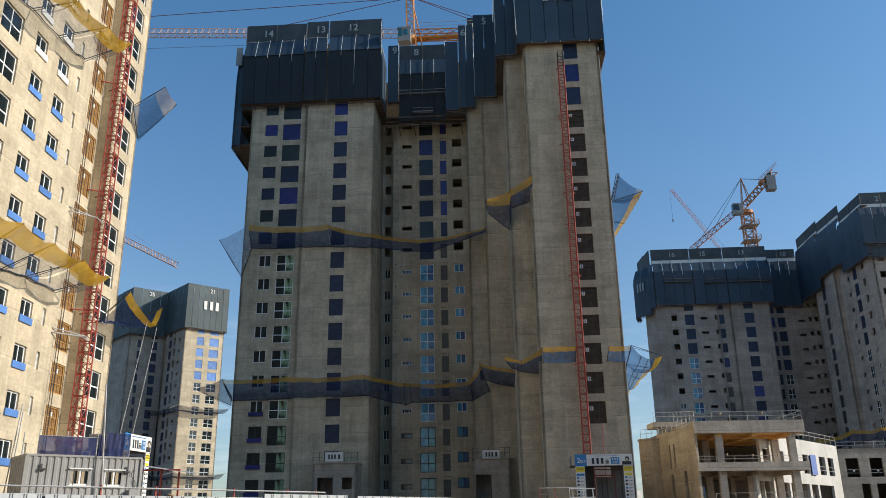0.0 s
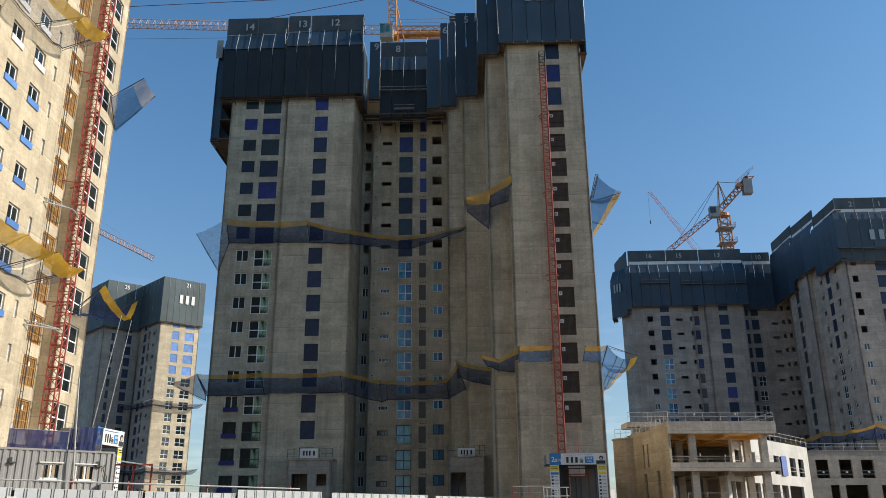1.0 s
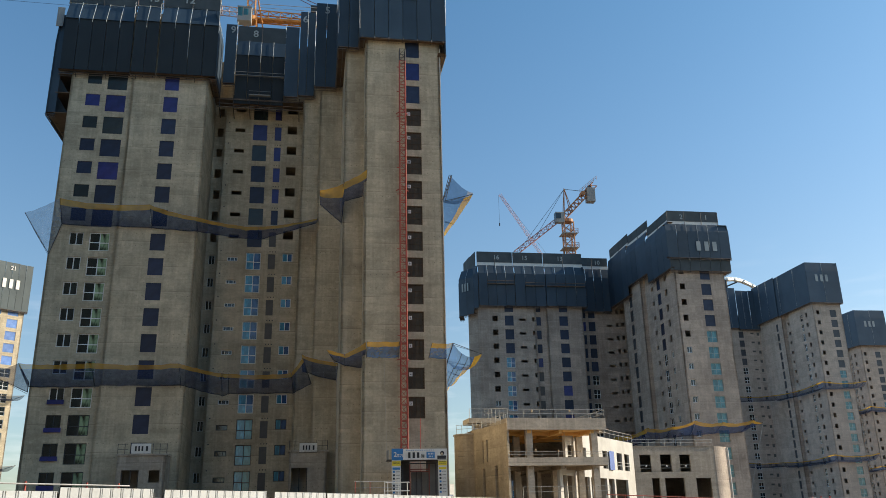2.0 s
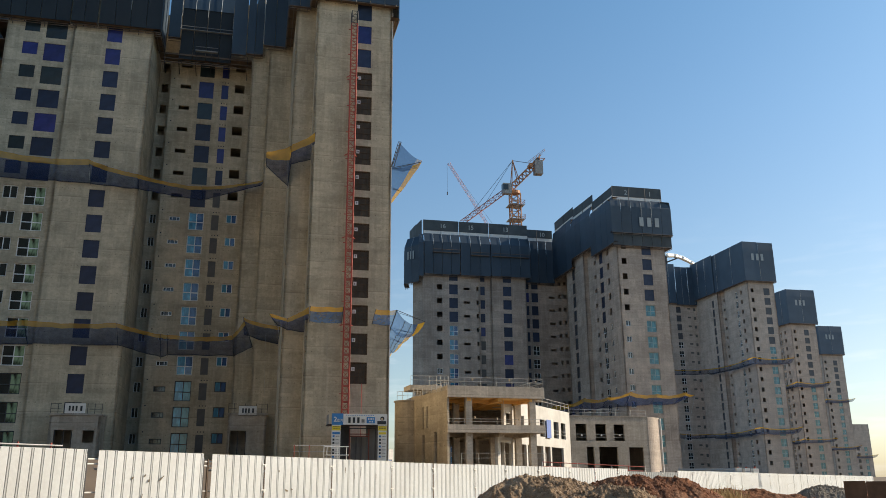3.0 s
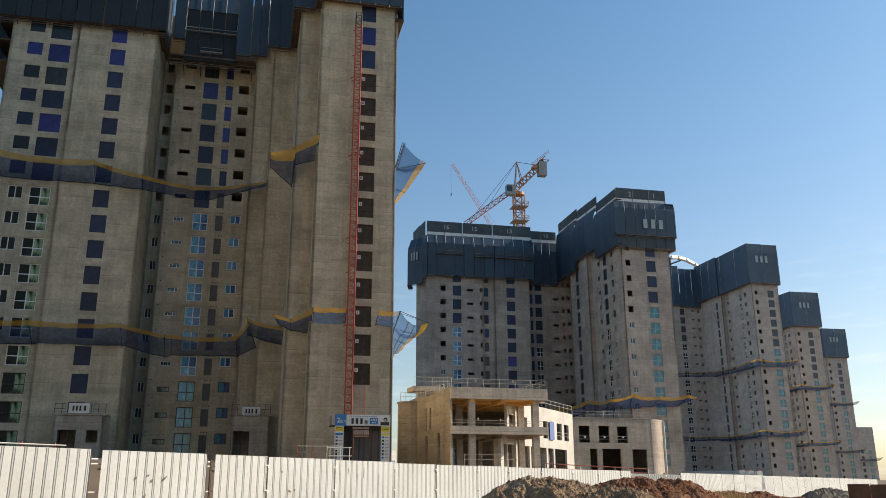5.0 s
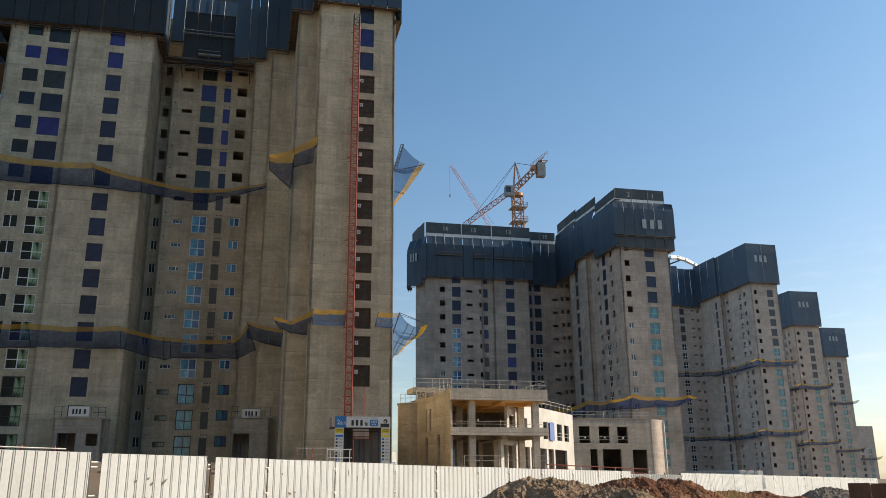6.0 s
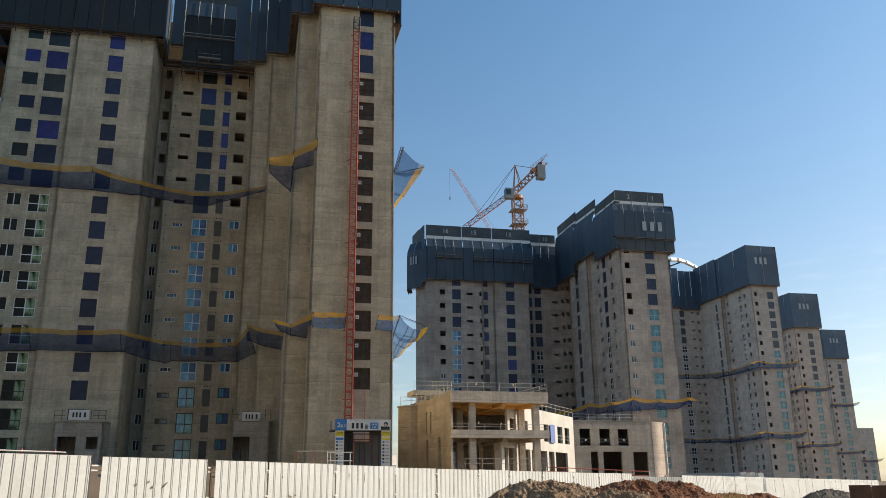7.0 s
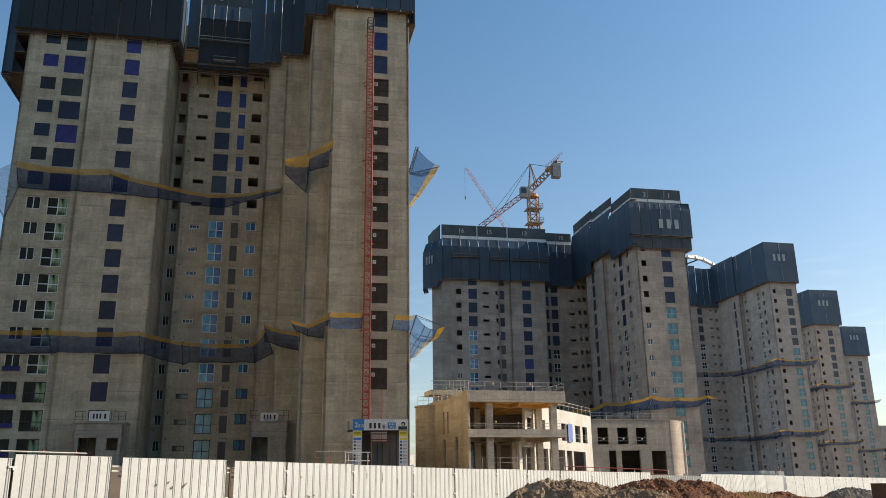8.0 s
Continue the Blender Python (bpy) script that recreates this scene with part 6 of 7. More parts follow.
# ---- tower cranes ----
def build_jib_crane():
    """Hammerhead crane behind the main tower."""
    th = Thing("tower_crane", (-10.6, 112, 3.0), MAIN, "orange and pale grey tower crane with long horizontal jib", "tower crane", "tower cranes")
    bu, bv = -10.6, 112.0
    th.part("mast", lattice((bu, bv, 3), (bu, bv, 70.5), 1.7, 1.8, 0.09, 0.05), ORANGE)
    th.part("tower_head", lattice((bu, bv, 71), (bu - 0.1, bv, 78.2), 1.1, 1.3, 0.08, 0.045), ORANGE)
    for dv in (-0.7, 0.7):
        th.part("head_leg", Geo().tube((bu + 1.7, bv + dv, 69.6), (bu + 0.1, bv, 78.0), 0.09, 6), ORANGE)
    th.part("jib", lattice((bu - 1, bv, 71.2), (bu - 66, bv - 3, 73.0), 1.3, 1.05, 0.07, 0.04, True), PINK)
    th.part("counter_jib", lattice((bu + 0.8, bv, 71.2), (bu + 14, bv + 0.5, 71.2), 1.3, 1.6, 0.1, 0.06), ORANGE)
    th.part("counter_jib_deck", Geo().box((bu + 0.5, bv - 0.6, 70.6), (bu + 14, bv + 0.6, 70.75)), ORANGE)
    th.part("counter_jib_rail", Geo().tube((bu + 1, bv - 0.7, 72.9), (bu + 14, bv - 0.7, 72.9), 0.04).tube((bu + 1, bv - 0.7, 72.3), (bu + 14, bv - 0.7, 72.3), 0.03), STEEL)
    cab = th.part("cab", Geo().box((bu - 1.7, bv - 2.4, 69.0), (bu + 0.2, bv - 0.9, 69.7)).box((bu - 1.0, bv - 2.38, 69.7), (bu + 0.2, bv - 0.9, 71.2)).box((bu - 1.75, bv - 2.45, 71.1), (bu + 0.3, bv - 0.85, 71.3)), CONTAINER)
    th.part("cab_window", Geo().box((bu - 1.65, bv - 2.36, 69.72), (bu - 1.02, bv - 0.95, 71.1)).box((bu - 0.85, bv - 2.41, 69.9), (bu - 0.2, bv - 2.385, 70.9)), GLASS_TEAL, parent=cab)
    th.part("slewing_ring", Geo().tube((bu, bv, 70.2), (bu, bv, 70.9), 1.0, 16), ORANGE)
    for q in ((bu - 20.5, bv - 1.0, 73.1), (bu - 64, bv - 2.9, 74.2)):
        th.part("tie_bar", Geo().tube((bu - 0.1, bv, 77.8), q, 0.05), RUST)
    for dv in (-0.6, 0.6):
        th.part("tie_bar", Geo().tube((bu - 0.1, bv, 78.0), (bu + 11.0, bv + dv, 72.9), 0.05), RUST)
    th.part("sheave_box", Geo().box((bu + 8.5, bv - 0.6, 72.2), (bu + 9.6, bv + 0.6, 73.4)), DARK_STEEL)
    th.part("hoist_rope", Geo().tube((bu - 20, bv - 1, 70.2), (bu - 64, bv - 3, 69.6), 0.02), DARK_STEEL)


def build_luffing_crane():
    """Luffing crane rising behind the second tower."""
    th = Thing("tower_crane", (54, 182, 3.0), EAST, "orange and white luffing tower crane with raised jib", "tower crane", "tower cranes")
    bu, bv = 54.6, 182.0
    th.part("mast", lattice((bu, bv, 3), (bu, bv, 66.0), 2.1, 1.9, 0.15, 0.09), ORANGE_DULL)
    for z in (59.6, 63.0):
        th.part("mast_platform", Geo().box((bu - 1.8, bv - 1.8, z), (bu + 1.8, bv + 1.8, z + 0.1)), STEEL)
        rail_run(th, [(bu - 1.8, bv - 1.8, z), (bu + 1.8, bv - 1.8, z), (bu + 1.8, bv + 1.8, z)], 1.1, 1.8, 0.045, ORANGE_DULL)
    th.part("slewing_ring", Geo().tube((bu, bv, 66.0), (bu, bv, 66.7), 1.25, 16), ORANGE_DULL)
    th.part("counter_jib", lattice((bu - 0.8, bv, 67.4), (bu + 7.0, bv, 75.6), 1.25, 1.2, 0.13, 0.09), ORANGE_DULL)
    th.part("counterweight", Geo().box((bu + 4.9, bv - 0.9, 71.2), (bu + 6.8, bv + 0.9, 74.6)), CONTAINER)
    th.part("winch", Geo().tube((bu + 4.0, bv - 0.8, 73.2), (bu + 4.0, bv + 0.8, 73.2), 0.55, 12), ORANGE_DULL)
    th.part("winch", Geo().tube((bu + 5.6, bv - 0.8, 74.7), (bu + 5.6, bv + 0.8, 74.7), 0.5, 12), DARK_STEEL)
    rail_run(th, [(bu + 3.2, bv - 0.9, 73.0), (bu + 7.4, bv - 0.9, 76.6)], 0.9, 0.9, 0.04, ORANGE_DULL)
    for dv in (-0.8, 0.8):
        th.part("a_frame_leg", Geo().tube((bu - 0.9, bv + dv, 66.6), (bu - 0.3, bv, 74.4), 0.10), ORANGE_DULL)
        th.part("a_frame_leg", Geo().tube((bu + 1.1, bv + dv, 68.5), (bu - 0.3, bv, 74.4), 0.10), ORANGE_DULL)
    th.part("a_frame_tie", Geo().tube((bu - 0.3, bv, 74.2), (bu + 5.2, bv, 73.8), 0.06), DARK_STEEL)
    cab = th.part("cab", Geo().box((bu - 3.3, bv - 2.2, 65.4), (bu - 1.3, bv - 0.6, 67.8)), CONTAINER)
    th.part("cab_window", Geo().box((bu - 3.34, bv - 2.24, 66.2), (bu - 2.1, bv - 1.1, 67.5)), GLASS_DARK, parent=cab)
    th.part("jib", lattice((bu - 1.4, bv - 0.2, 66.6), (bu - 12.5, bv - 1, 57.6), 1.15, 1.4, 0.09, 0.05, True), BRICK_PAINT)
    for q in ((bu - 12.0, bv - 1, 58.6), (bu - 8.0, bv - 0.8, 61.8)):
        th.part("tie_rope", Geo().tube((bu - 0.3, bv, 74.2), q, 0.045), DARK_STEEL)


def build_far_jib():
    th = Thing("tower_crane", (45, 240, 3.0), EAST, "distant red and white lattice crane jib raised behind the towers", "tower crane", "tower cranes")
    th.part("mast", lattice((66, 250, 3), (66, 250, 76), 1.5, 2.2, 0.10, 0.05), BRICK_PAINT)
    th.part("jib", lattice((63.4, 241, 76.2), (51.2, 240, 95.1), 0.8, 2.0, 0.05, 0.022, True), BRICK_PAINT)
    th.part("rope", Geo().tube((51.0, 240, 95.0), (51.0, 240, 85.9), 0.03), DARK_STEEL)
    th.part("hook", Geo().tube((51.0, 240, 86.0), (51.0, 240, 85.1), 0.16, 6), DARK_STEEL)
    th.part("tie_rope", Geo().tube((52, 240, 94.6), (66.0, 246, 79), 0.03), DARK_STEEL)
    th2 = Thing("tower_crane", (-70, 190, 3.0), 0.0, "distant pale crane jib slanting behind the sunlit tower", "tower crane", "tower cranes")
    th2.part("mast", lattice((-84, 190, 3), (-84, 190, 72), 1.8, 2.2, 0.12, 0.07), BRICK_PAINT)
    th2.part("jib", lattice((-82, 190, 71.2), (-57.9, 187, 58.6), 1.25, 0.95, 0.09, 0.055, True), PINK)
    th2.part("tie_bar", Geo().tube((-82, 190, 76.0), (-66.0, 188, 65.2), 0.03), STEEL)


build_jib_crane()
build_luffing_crane()
build_far_jib()


# ---- catch nets ----
BLUE_LABEL = "sagging blue catch net with yellow border on tower brackets"


net([((-28.4, 97.1, 33.9), (-28.2, 94.6, 36.0)), ((-18.7, 96.8, 33.7), (-18.7, 94.4, 35.6)), ((-13.7, 96.8, 33.4), (-13.6, 94.4, 34.3)), ((-7.0, 100.0, 33.6), (-7.0, 96.6, 34.1)), ((-0.2, 99.8, 36.0), (-0.3, 96.4, 35.3))], MAIN, BLUE_LABEL, 0.3, 0.15)
net([((-29.4, 97.2, 30.4), (-31.6, 94.6, 34.2)), ((-28.4, 97.1, 33.9), (-28.2, 94.6, 36.0))], MAIN, BLUE_LABEL, 0.3, 0.0, cloth=NET_PALE)
net([((-29.6, 97.1, 16.0), (-30.0, 94.4, 17.9)), ((-23.0, 97.1, 16.0), (-23.0, 94.4, 18.0)), ((-14.2, 96.8, 16.1), (-14.2, 94.2, 18.0)), ((-10.0, 98.5, 15.2), (-9.9, 95.5, 17.2)), ((-9.4, 99.5, 15.6), (-9.3, 96.5, 17.3)), ((-2.4, 99.6, 15.7), (-2.6, 96.4, 17.4)), ((-0.4, 97.6, 16.4), (-1.4, 94.8, 18.8))], MAIN, BLUE_LABEL, 0.25, 0.15)
net([((-29.6, 97.1, 15.4), (-33.2, 95.5, 17.0)), ((-29.6, 97.1, 16.4), (-30.0, 94.4, 17.9))], MAIN, BLUE_LABEL, 0.2, 0.0)
net([((-1.4, 97.6, 17.8), (-1.5, 95.0, 19.2)), ((2.3, 97.5, 16.8), (2.4, 94.8, 18.2))], MAIN, BLUE_LABEL, 0.3, 0.15)
net([((1.95, 88.0, 17.2), (1.0, 84.6, 17.8)), ((2.9, 88.0, 16.9), (2.75, 84.6, 17.4)), ((4.85, 87.3, 16.6), (4.8, 84.4, 18.6))], MAIN, BLUE_LABEL, 0.35, 0.24)
net([((4.95, 86.6, 16.8), (4.9, 84.2, 18.6)), ((8.15, 86.4, 17.0), (8.1, 84.0, 18.6))], MAIN, BLUE_LABEL, 0.12, 0.2, cloth=NET_SLATE)
net([((11.15, 86.4, 17.0), (11.3, 84.0, 18.5)), ((13.1, 86.4, 16.9), (13.4, 84.0, 18.5))], MAIN, BLUE_LABEL, 0.12, 0.22, cloth=NET_SLATE)
net([((13.4, 84.0, 18.5), (16.35, 84.3, 17.5)), ((13.05, 85.6, 17.0), (15.4, 86.0, 16.6)), ((13.0, 86.4, 16.2), (14.5, 87.0, 15.7)), ((12.9, 87.4, 15.3), (13.6, 87.8, 14.9)), ((12.8, 88.0, 14.6), (12.95, 88.4, 14.0))], MAIN, BLUE_LABEL, 1.5, 0.26, border=NET_BRIGHT, cloth=NET_SKY, folds=(0.3, 0.52))
net([((0.0, 88.4, 34.2), (-0.1, 85.6, 34.7)), ((2.29, 87.9, 32.0), (2.34, 85.2, 35.4)), ((2.5, 87.8, 34.4), (2.42, 85.1, 35.5)), ((4.8, 87.5, 35.1), (4.76, 84.6, 36.9))], MAIN, BLUE_LABEL, 0.35, 0.3)
net([((13.9, 85.8, 37.1), (16.4, 86.2, 35.3)), ((13.0, 86.2, 34.2), (15.6, 86.6, 34.5))], MAIN, "pale blue catch net with cream border at the tower corner", 0.5, 0.24, cloth=NET_SKY, border=NET_TAN, poles=False)
corner = net([((13.0, 86.2, 34.2), (16.4, 86.2, 35.2)), ((12.9, 87.4, 32.6), (14.4, 87.8, 32.2)), ((12.85, 88.6, 31.4), (12.95, 89.4, 30.6))], MAIN, BLUE_LABEL, 0.4, 0.3, border=NET_BRIGHT, cloth=NET_SKY)
g = Geo()
foot, head, side = Vector((12.95, 85.7, 34.2)), Vector((13.72, 85.7, 37.1)), Vector((0.3, 0, 0))
for i in range(8):
    p = foot.lerp(head, i / 7)
    g.tube(p, p + side, 0.03, 5)
g.tube(foot, head, 0.04, 5).tube(foot + side, head + side, 0.04, 5)
corner.part("bracket_ladder", g, DARK_STEEL, "dark steel ladder bracket")
net([((40.0, 27.5, 16.2), (39.6, 24.1, 17.9)), ((44.9, 27.5, 16.4), (43.95, 24.1, 18.04)), ((48.4, 27.5, 16.8), (47.8, 24.1, 18.1)), ((51.4, 27.5, 17.2), (51.8, 24.1, 18.26)), ((55.4, 27.5, 17.34), (56.3, 24.1, 18.5))], WEST, BLUE_LABEL, 0.6, 0.26, cloth=NET_SHEER, border=NET_BRIGHT)
net([((42.0, 27.5, 33.2), (42.0, 24.1, 33.0)), ((47.0, 27.5, 33.85), (46.3, 24.1, 33.8)), ((50.65, 27.5, 34.06), (50.7, 24.1, 34.63)), ((54.9, 27.5, 34.67), (54.9, 24.1, 35.9))], WEST, BLUE_LABEL, 0.6, 0.26, cloth=NET_SHEER, border=NET_BRIGHT)
net([((64.3, 27.5, 35.6), (62.25, 24.1, 36.2)), ((66.1, 27.5, 33.4), (65.2, 24.1, 36.1))], WEST, "pale blue catch net with tan border at the tower corner", 0.5, 0.3, cloth=NET_SKY, border=NET_TAN)
net([((62.4, 27.5, 16.8), (61.0, 24.6, 18.6)), ((66.0, 27.4, 17.6), (65.6, 24.1, 17.0)), ((66.3, 27.0, 17.2), (66.7, 24.1, 18.8))], WEST, BLUE_LABEL, 0.5, 0.15, border=NET_BRIGHT)
for p, q in (((63.9, 24.2, 17.0), (57.0, 22.6, 8.0)), ((65.8, 24.1, 17.0), (58.6, 22.4, 8.0))):
    r = Thing("guy_rope", p, WEST, "pale rope from the catch net to the hoist entrance", "rope", "guy ropes")
    r.part("strand", Geo().tube(p, q, 0.018, 5), STEEL)
net([((50.3, 169.5, 13.4), (50.3, 166.5, 15.3)), ((53.0, 158, 14.0), (52.6, 155, 15.9)), ((55.5, 150, 14.4), (55.3, 146, 16.6)), ((58.4, 146, 15.0), (58.2, 142.6, 16.4)), ((61.2, 142.5, 15.0), (61.4, 139.8, 17.2)), ((65.8, 142.5, 15.4), (66.2, 139.8, 16.9)), ((70.5, 142.5, 15.5), (71.5, 139.8, 17.2)), ((71.4, 144, 16.2), (73.6, 140.4, 16.9))], EAST, BLUE_LABEL, 0.5, 0.16)
r = Thing("guy_rope", (73.5, 140.4, 17.0), EAST, "pale rope from the catch net down to the yard", "rope", "guy ropes")
r.part("strand", Geo().tube((73.6, 140.4, 16.9), (66.8, 137.1, 1.5), 0.022, 5), STEEL)
FAR_LABEL = "thin dark blue catch net round a distant tower"
for z, dz in ((34.6, 1.4), (15.5, 1.3)):
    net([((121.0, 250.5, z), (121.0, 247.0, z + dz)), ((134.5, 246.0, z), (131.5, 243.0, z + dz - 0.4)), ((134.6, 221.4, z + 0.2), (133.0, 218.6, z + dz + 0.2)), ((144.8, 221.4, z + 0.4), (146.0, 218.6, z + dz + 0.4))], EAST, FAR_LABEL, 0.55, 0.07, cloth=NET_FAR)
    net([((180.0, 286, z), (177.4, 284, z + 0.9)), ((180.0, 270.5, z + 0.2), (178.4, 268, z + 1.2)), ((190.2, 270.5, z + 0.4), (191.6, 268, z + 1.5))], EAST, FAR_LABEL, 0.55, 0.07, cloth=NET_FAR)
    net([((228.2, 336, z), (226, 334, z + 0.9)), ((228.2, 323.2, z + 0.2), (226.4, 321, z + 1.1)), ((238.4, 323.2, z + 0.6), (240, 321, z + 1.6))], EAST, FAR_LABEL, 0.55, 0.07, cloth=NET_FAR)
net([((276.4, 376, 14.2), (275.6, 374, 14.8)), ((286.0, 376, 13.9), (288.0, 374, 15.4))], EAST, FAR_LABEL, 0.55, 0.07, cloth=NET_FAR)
for z in (30.6, 15.3):
    net([((85.3, 226, z), (83, 226, z + 0.9)), ((87.4, 214, z), (85, 213, z + 0.9)), ((87.4, 202.8, z), (86, 200, z + 0.9)), ((98.0, 202.8, z), (99.5, 200, z + 0.8))], NORTH, "thin dark catch net round a distant tower", 0.5, 0.05, cloth=NET_DUSK, border=NET_TAN)


# ---- fence, rail and earth heaps ----
FENCE_PHI = -40.0
FV = 17.0


def sheet_geo(u0, u1, v, z0, z1, pitch=0.243):
    """A trapezoid-ribbed steel sheet."""
    n = max(1, round((u1 - u0) / pitch))
    w = (u1 - u0) / n
    prof = []
    for i in range(n):
        x = u0 + i * w
        prof += [(x, 0.0), (x + 0.64 * w, 0.0), (x + 0.645 * w, 0.045), (x + 0.72 * w, 0.045), (x + 0.725 * w, 0.0), (x + 0.84 * w, -0.004), (x + 0.845 * w, 0.045), (x + 0.92 * w, 0.045), (x + 0.925 * w, 0.0)]
    prof.append((u1, 0.0))
    zs = [z0, (z0 + z1) / 2, z1]
    rows = []
    for z in zs:
        rows.append([(x, v + y + 0.012 * noise.noise(Vector((x * 1.7, z * 1.3, v))), z) for x, y in prof])
    g = Geo().grid(rows)
    return g


def build_fence():
    th = Thing("site_fence", (20, FV, 0), FENCE_PHI, "cream white ribbed steel hoarding on steel posts", "fence")
    seams = [-9.3, -6.9, -4.5, -2.1, 0.3, 2.7, 5.1, 7.5, 9.5, 11.64]
    seams += [11.88, 14.77, 14.97, 16.74, 19.34, 22.1, 24.32, 26.88, 29.04, 31.61, 34.36, 36.9, 39.4, 40.6, 42.9, 45.2, 47.5]
    x = 47.5
    while x < 110:
        x += 2.4
        seams.append(x)
    rnd = random.Random(5)
    for s0, s1 in zip(seams, seams[1:]):
        if s1 - s0 < 0.5:
            for z in (0.9, 1.62, 2.2, 2.3):
                th.part("rail", Geo().tube((s0 - 0.1, FV + 0.08, z), (s1 + 0.1, FV + 0.08, z), 0.018, 6), WHITE)
            if s0 > 12:
                th.part("post", Geo().box((s1 - 0.06, FV + 0.05, 0), (s1 - 0.025, FV + 0.09, 2.36)), PLY, "rusty post")
            continue
        zt = 2.40 + 0.02 * rnd.random() + (0.006 * (24 - s0) if 9 < s0 < 24 else 0) - (0.1 if 40 < s0 < 46 else 0)
        mat = FENCE_GREY if 40 < s0 < 47 else FENCE
        tilt = 0.02 * (rnd.random() - 0.5)
        panel = th.part("panel", sheet_geo(s0 + 0.02, s1 - 0.035, FV + tilt, 0.02, zt), mat)
        th.part("top_trim", Geo().box((s0 + 0.02, FV + 0.002 + tilt, zt), (s1 - 0.02, FV + 0.045 + tilt, zt + 0.006)), mat, parent=panel)
        th.part("post", Geo().box((s1 - 0.05, FV + 0.045, 0), (s1 + 0.035, FV + 0.1, 2.38)), DARK_STEEL)
        for z in () if s1 in (11.64, 14.77) else (1.62, 2.24):
            th.part("clamp", Geo().box((s1 - 0.10, FV - 0.03, z), (s1 + 0.05, FV - 0.008, z + 0.03)).box((s1 - 0.015, FV - 0.032, z - 0.05), (s1 + 0.015, FV - 0.006, z + 0.03)), WHITE)
        for z in (0.5, 1.3, 2.1):
            th.part("rail", Geo().tube((s0, FV + 0.1, z), (s1, FV + 0.1, z), 0.025, 5), STEEL)
    return th


def fence_scuffs():
    """Dark rubbed marks and rust runs on the hoarding."""
    rnd = random.Random(21)
    for u, z, w, h, tilt in ((12.78, 1.91, 0.022, 0.045, 0.5), (13.1, 1.97, 0.02, 0.04, 0.4), (13.21, 1.86, 0.022, 0.05, 0.4), (13.55, 1.91, 0.018, 0.10, 0.8), (13.05, 1.5, 0.012, 0.09, 0.3), (13.29, 1.44, 0.012, 0.07, 0.3), (17.25, 2.1, 0.03, 0.03, 0.2), (17.56, 1.61, 0.06, 0.025, 0.4), (17.75, 1.64, 0.03, 0.03, 0.1), (20.6, 2.1, 0.012, 0.15, 0.05), (19.9, 2.15, 0.012, 0.1, 0.0), (21.3, 1.95, 0.014, 0.2, 0.0), (20.3, 2.0, 0.01, 0.12, 0.0)):
        g = Geo()
        n = 12
        ring = []
        for i in range(n):
            a = 2 * math.pi * i / n
            k = 0.6 + 0.6 * rnd.random()
            x, y = w * k * math.cos(a), h * k * math.sin(a)
            ring.append((u + x * math.cos(tilt) + y * math.sin(tilt), FV - 0.016, z - x * math.sin(tilt) + y * math.cos(tilt)))
        g.poly(*ring)
        FENCE_THING.part("scuff", g, SCUFF)


def build_guard_rail():
    th = Thing("guard_rail", (0, 19.2, 0), FENCE_PHI, "steel pipe guard rail with red posts behind the hoarding", "railing")
    z = 2.68
    for zz in (z, z - 0.45):
        th.part("rail", Geo().tube((-6, 19.2, zz), (12.45, 19.2, zz - 0.02), 0.018, 6), STEEL)
    for x in (-4, -1.5, 2.5, 4.85, 6.9, 8.1, 9.98, 11.4, 12.2):
        th.part("post", Geo().tube((x, 19.25, 0.1), (x, 19.25, z + 0.04), 0.026, 6), RED)


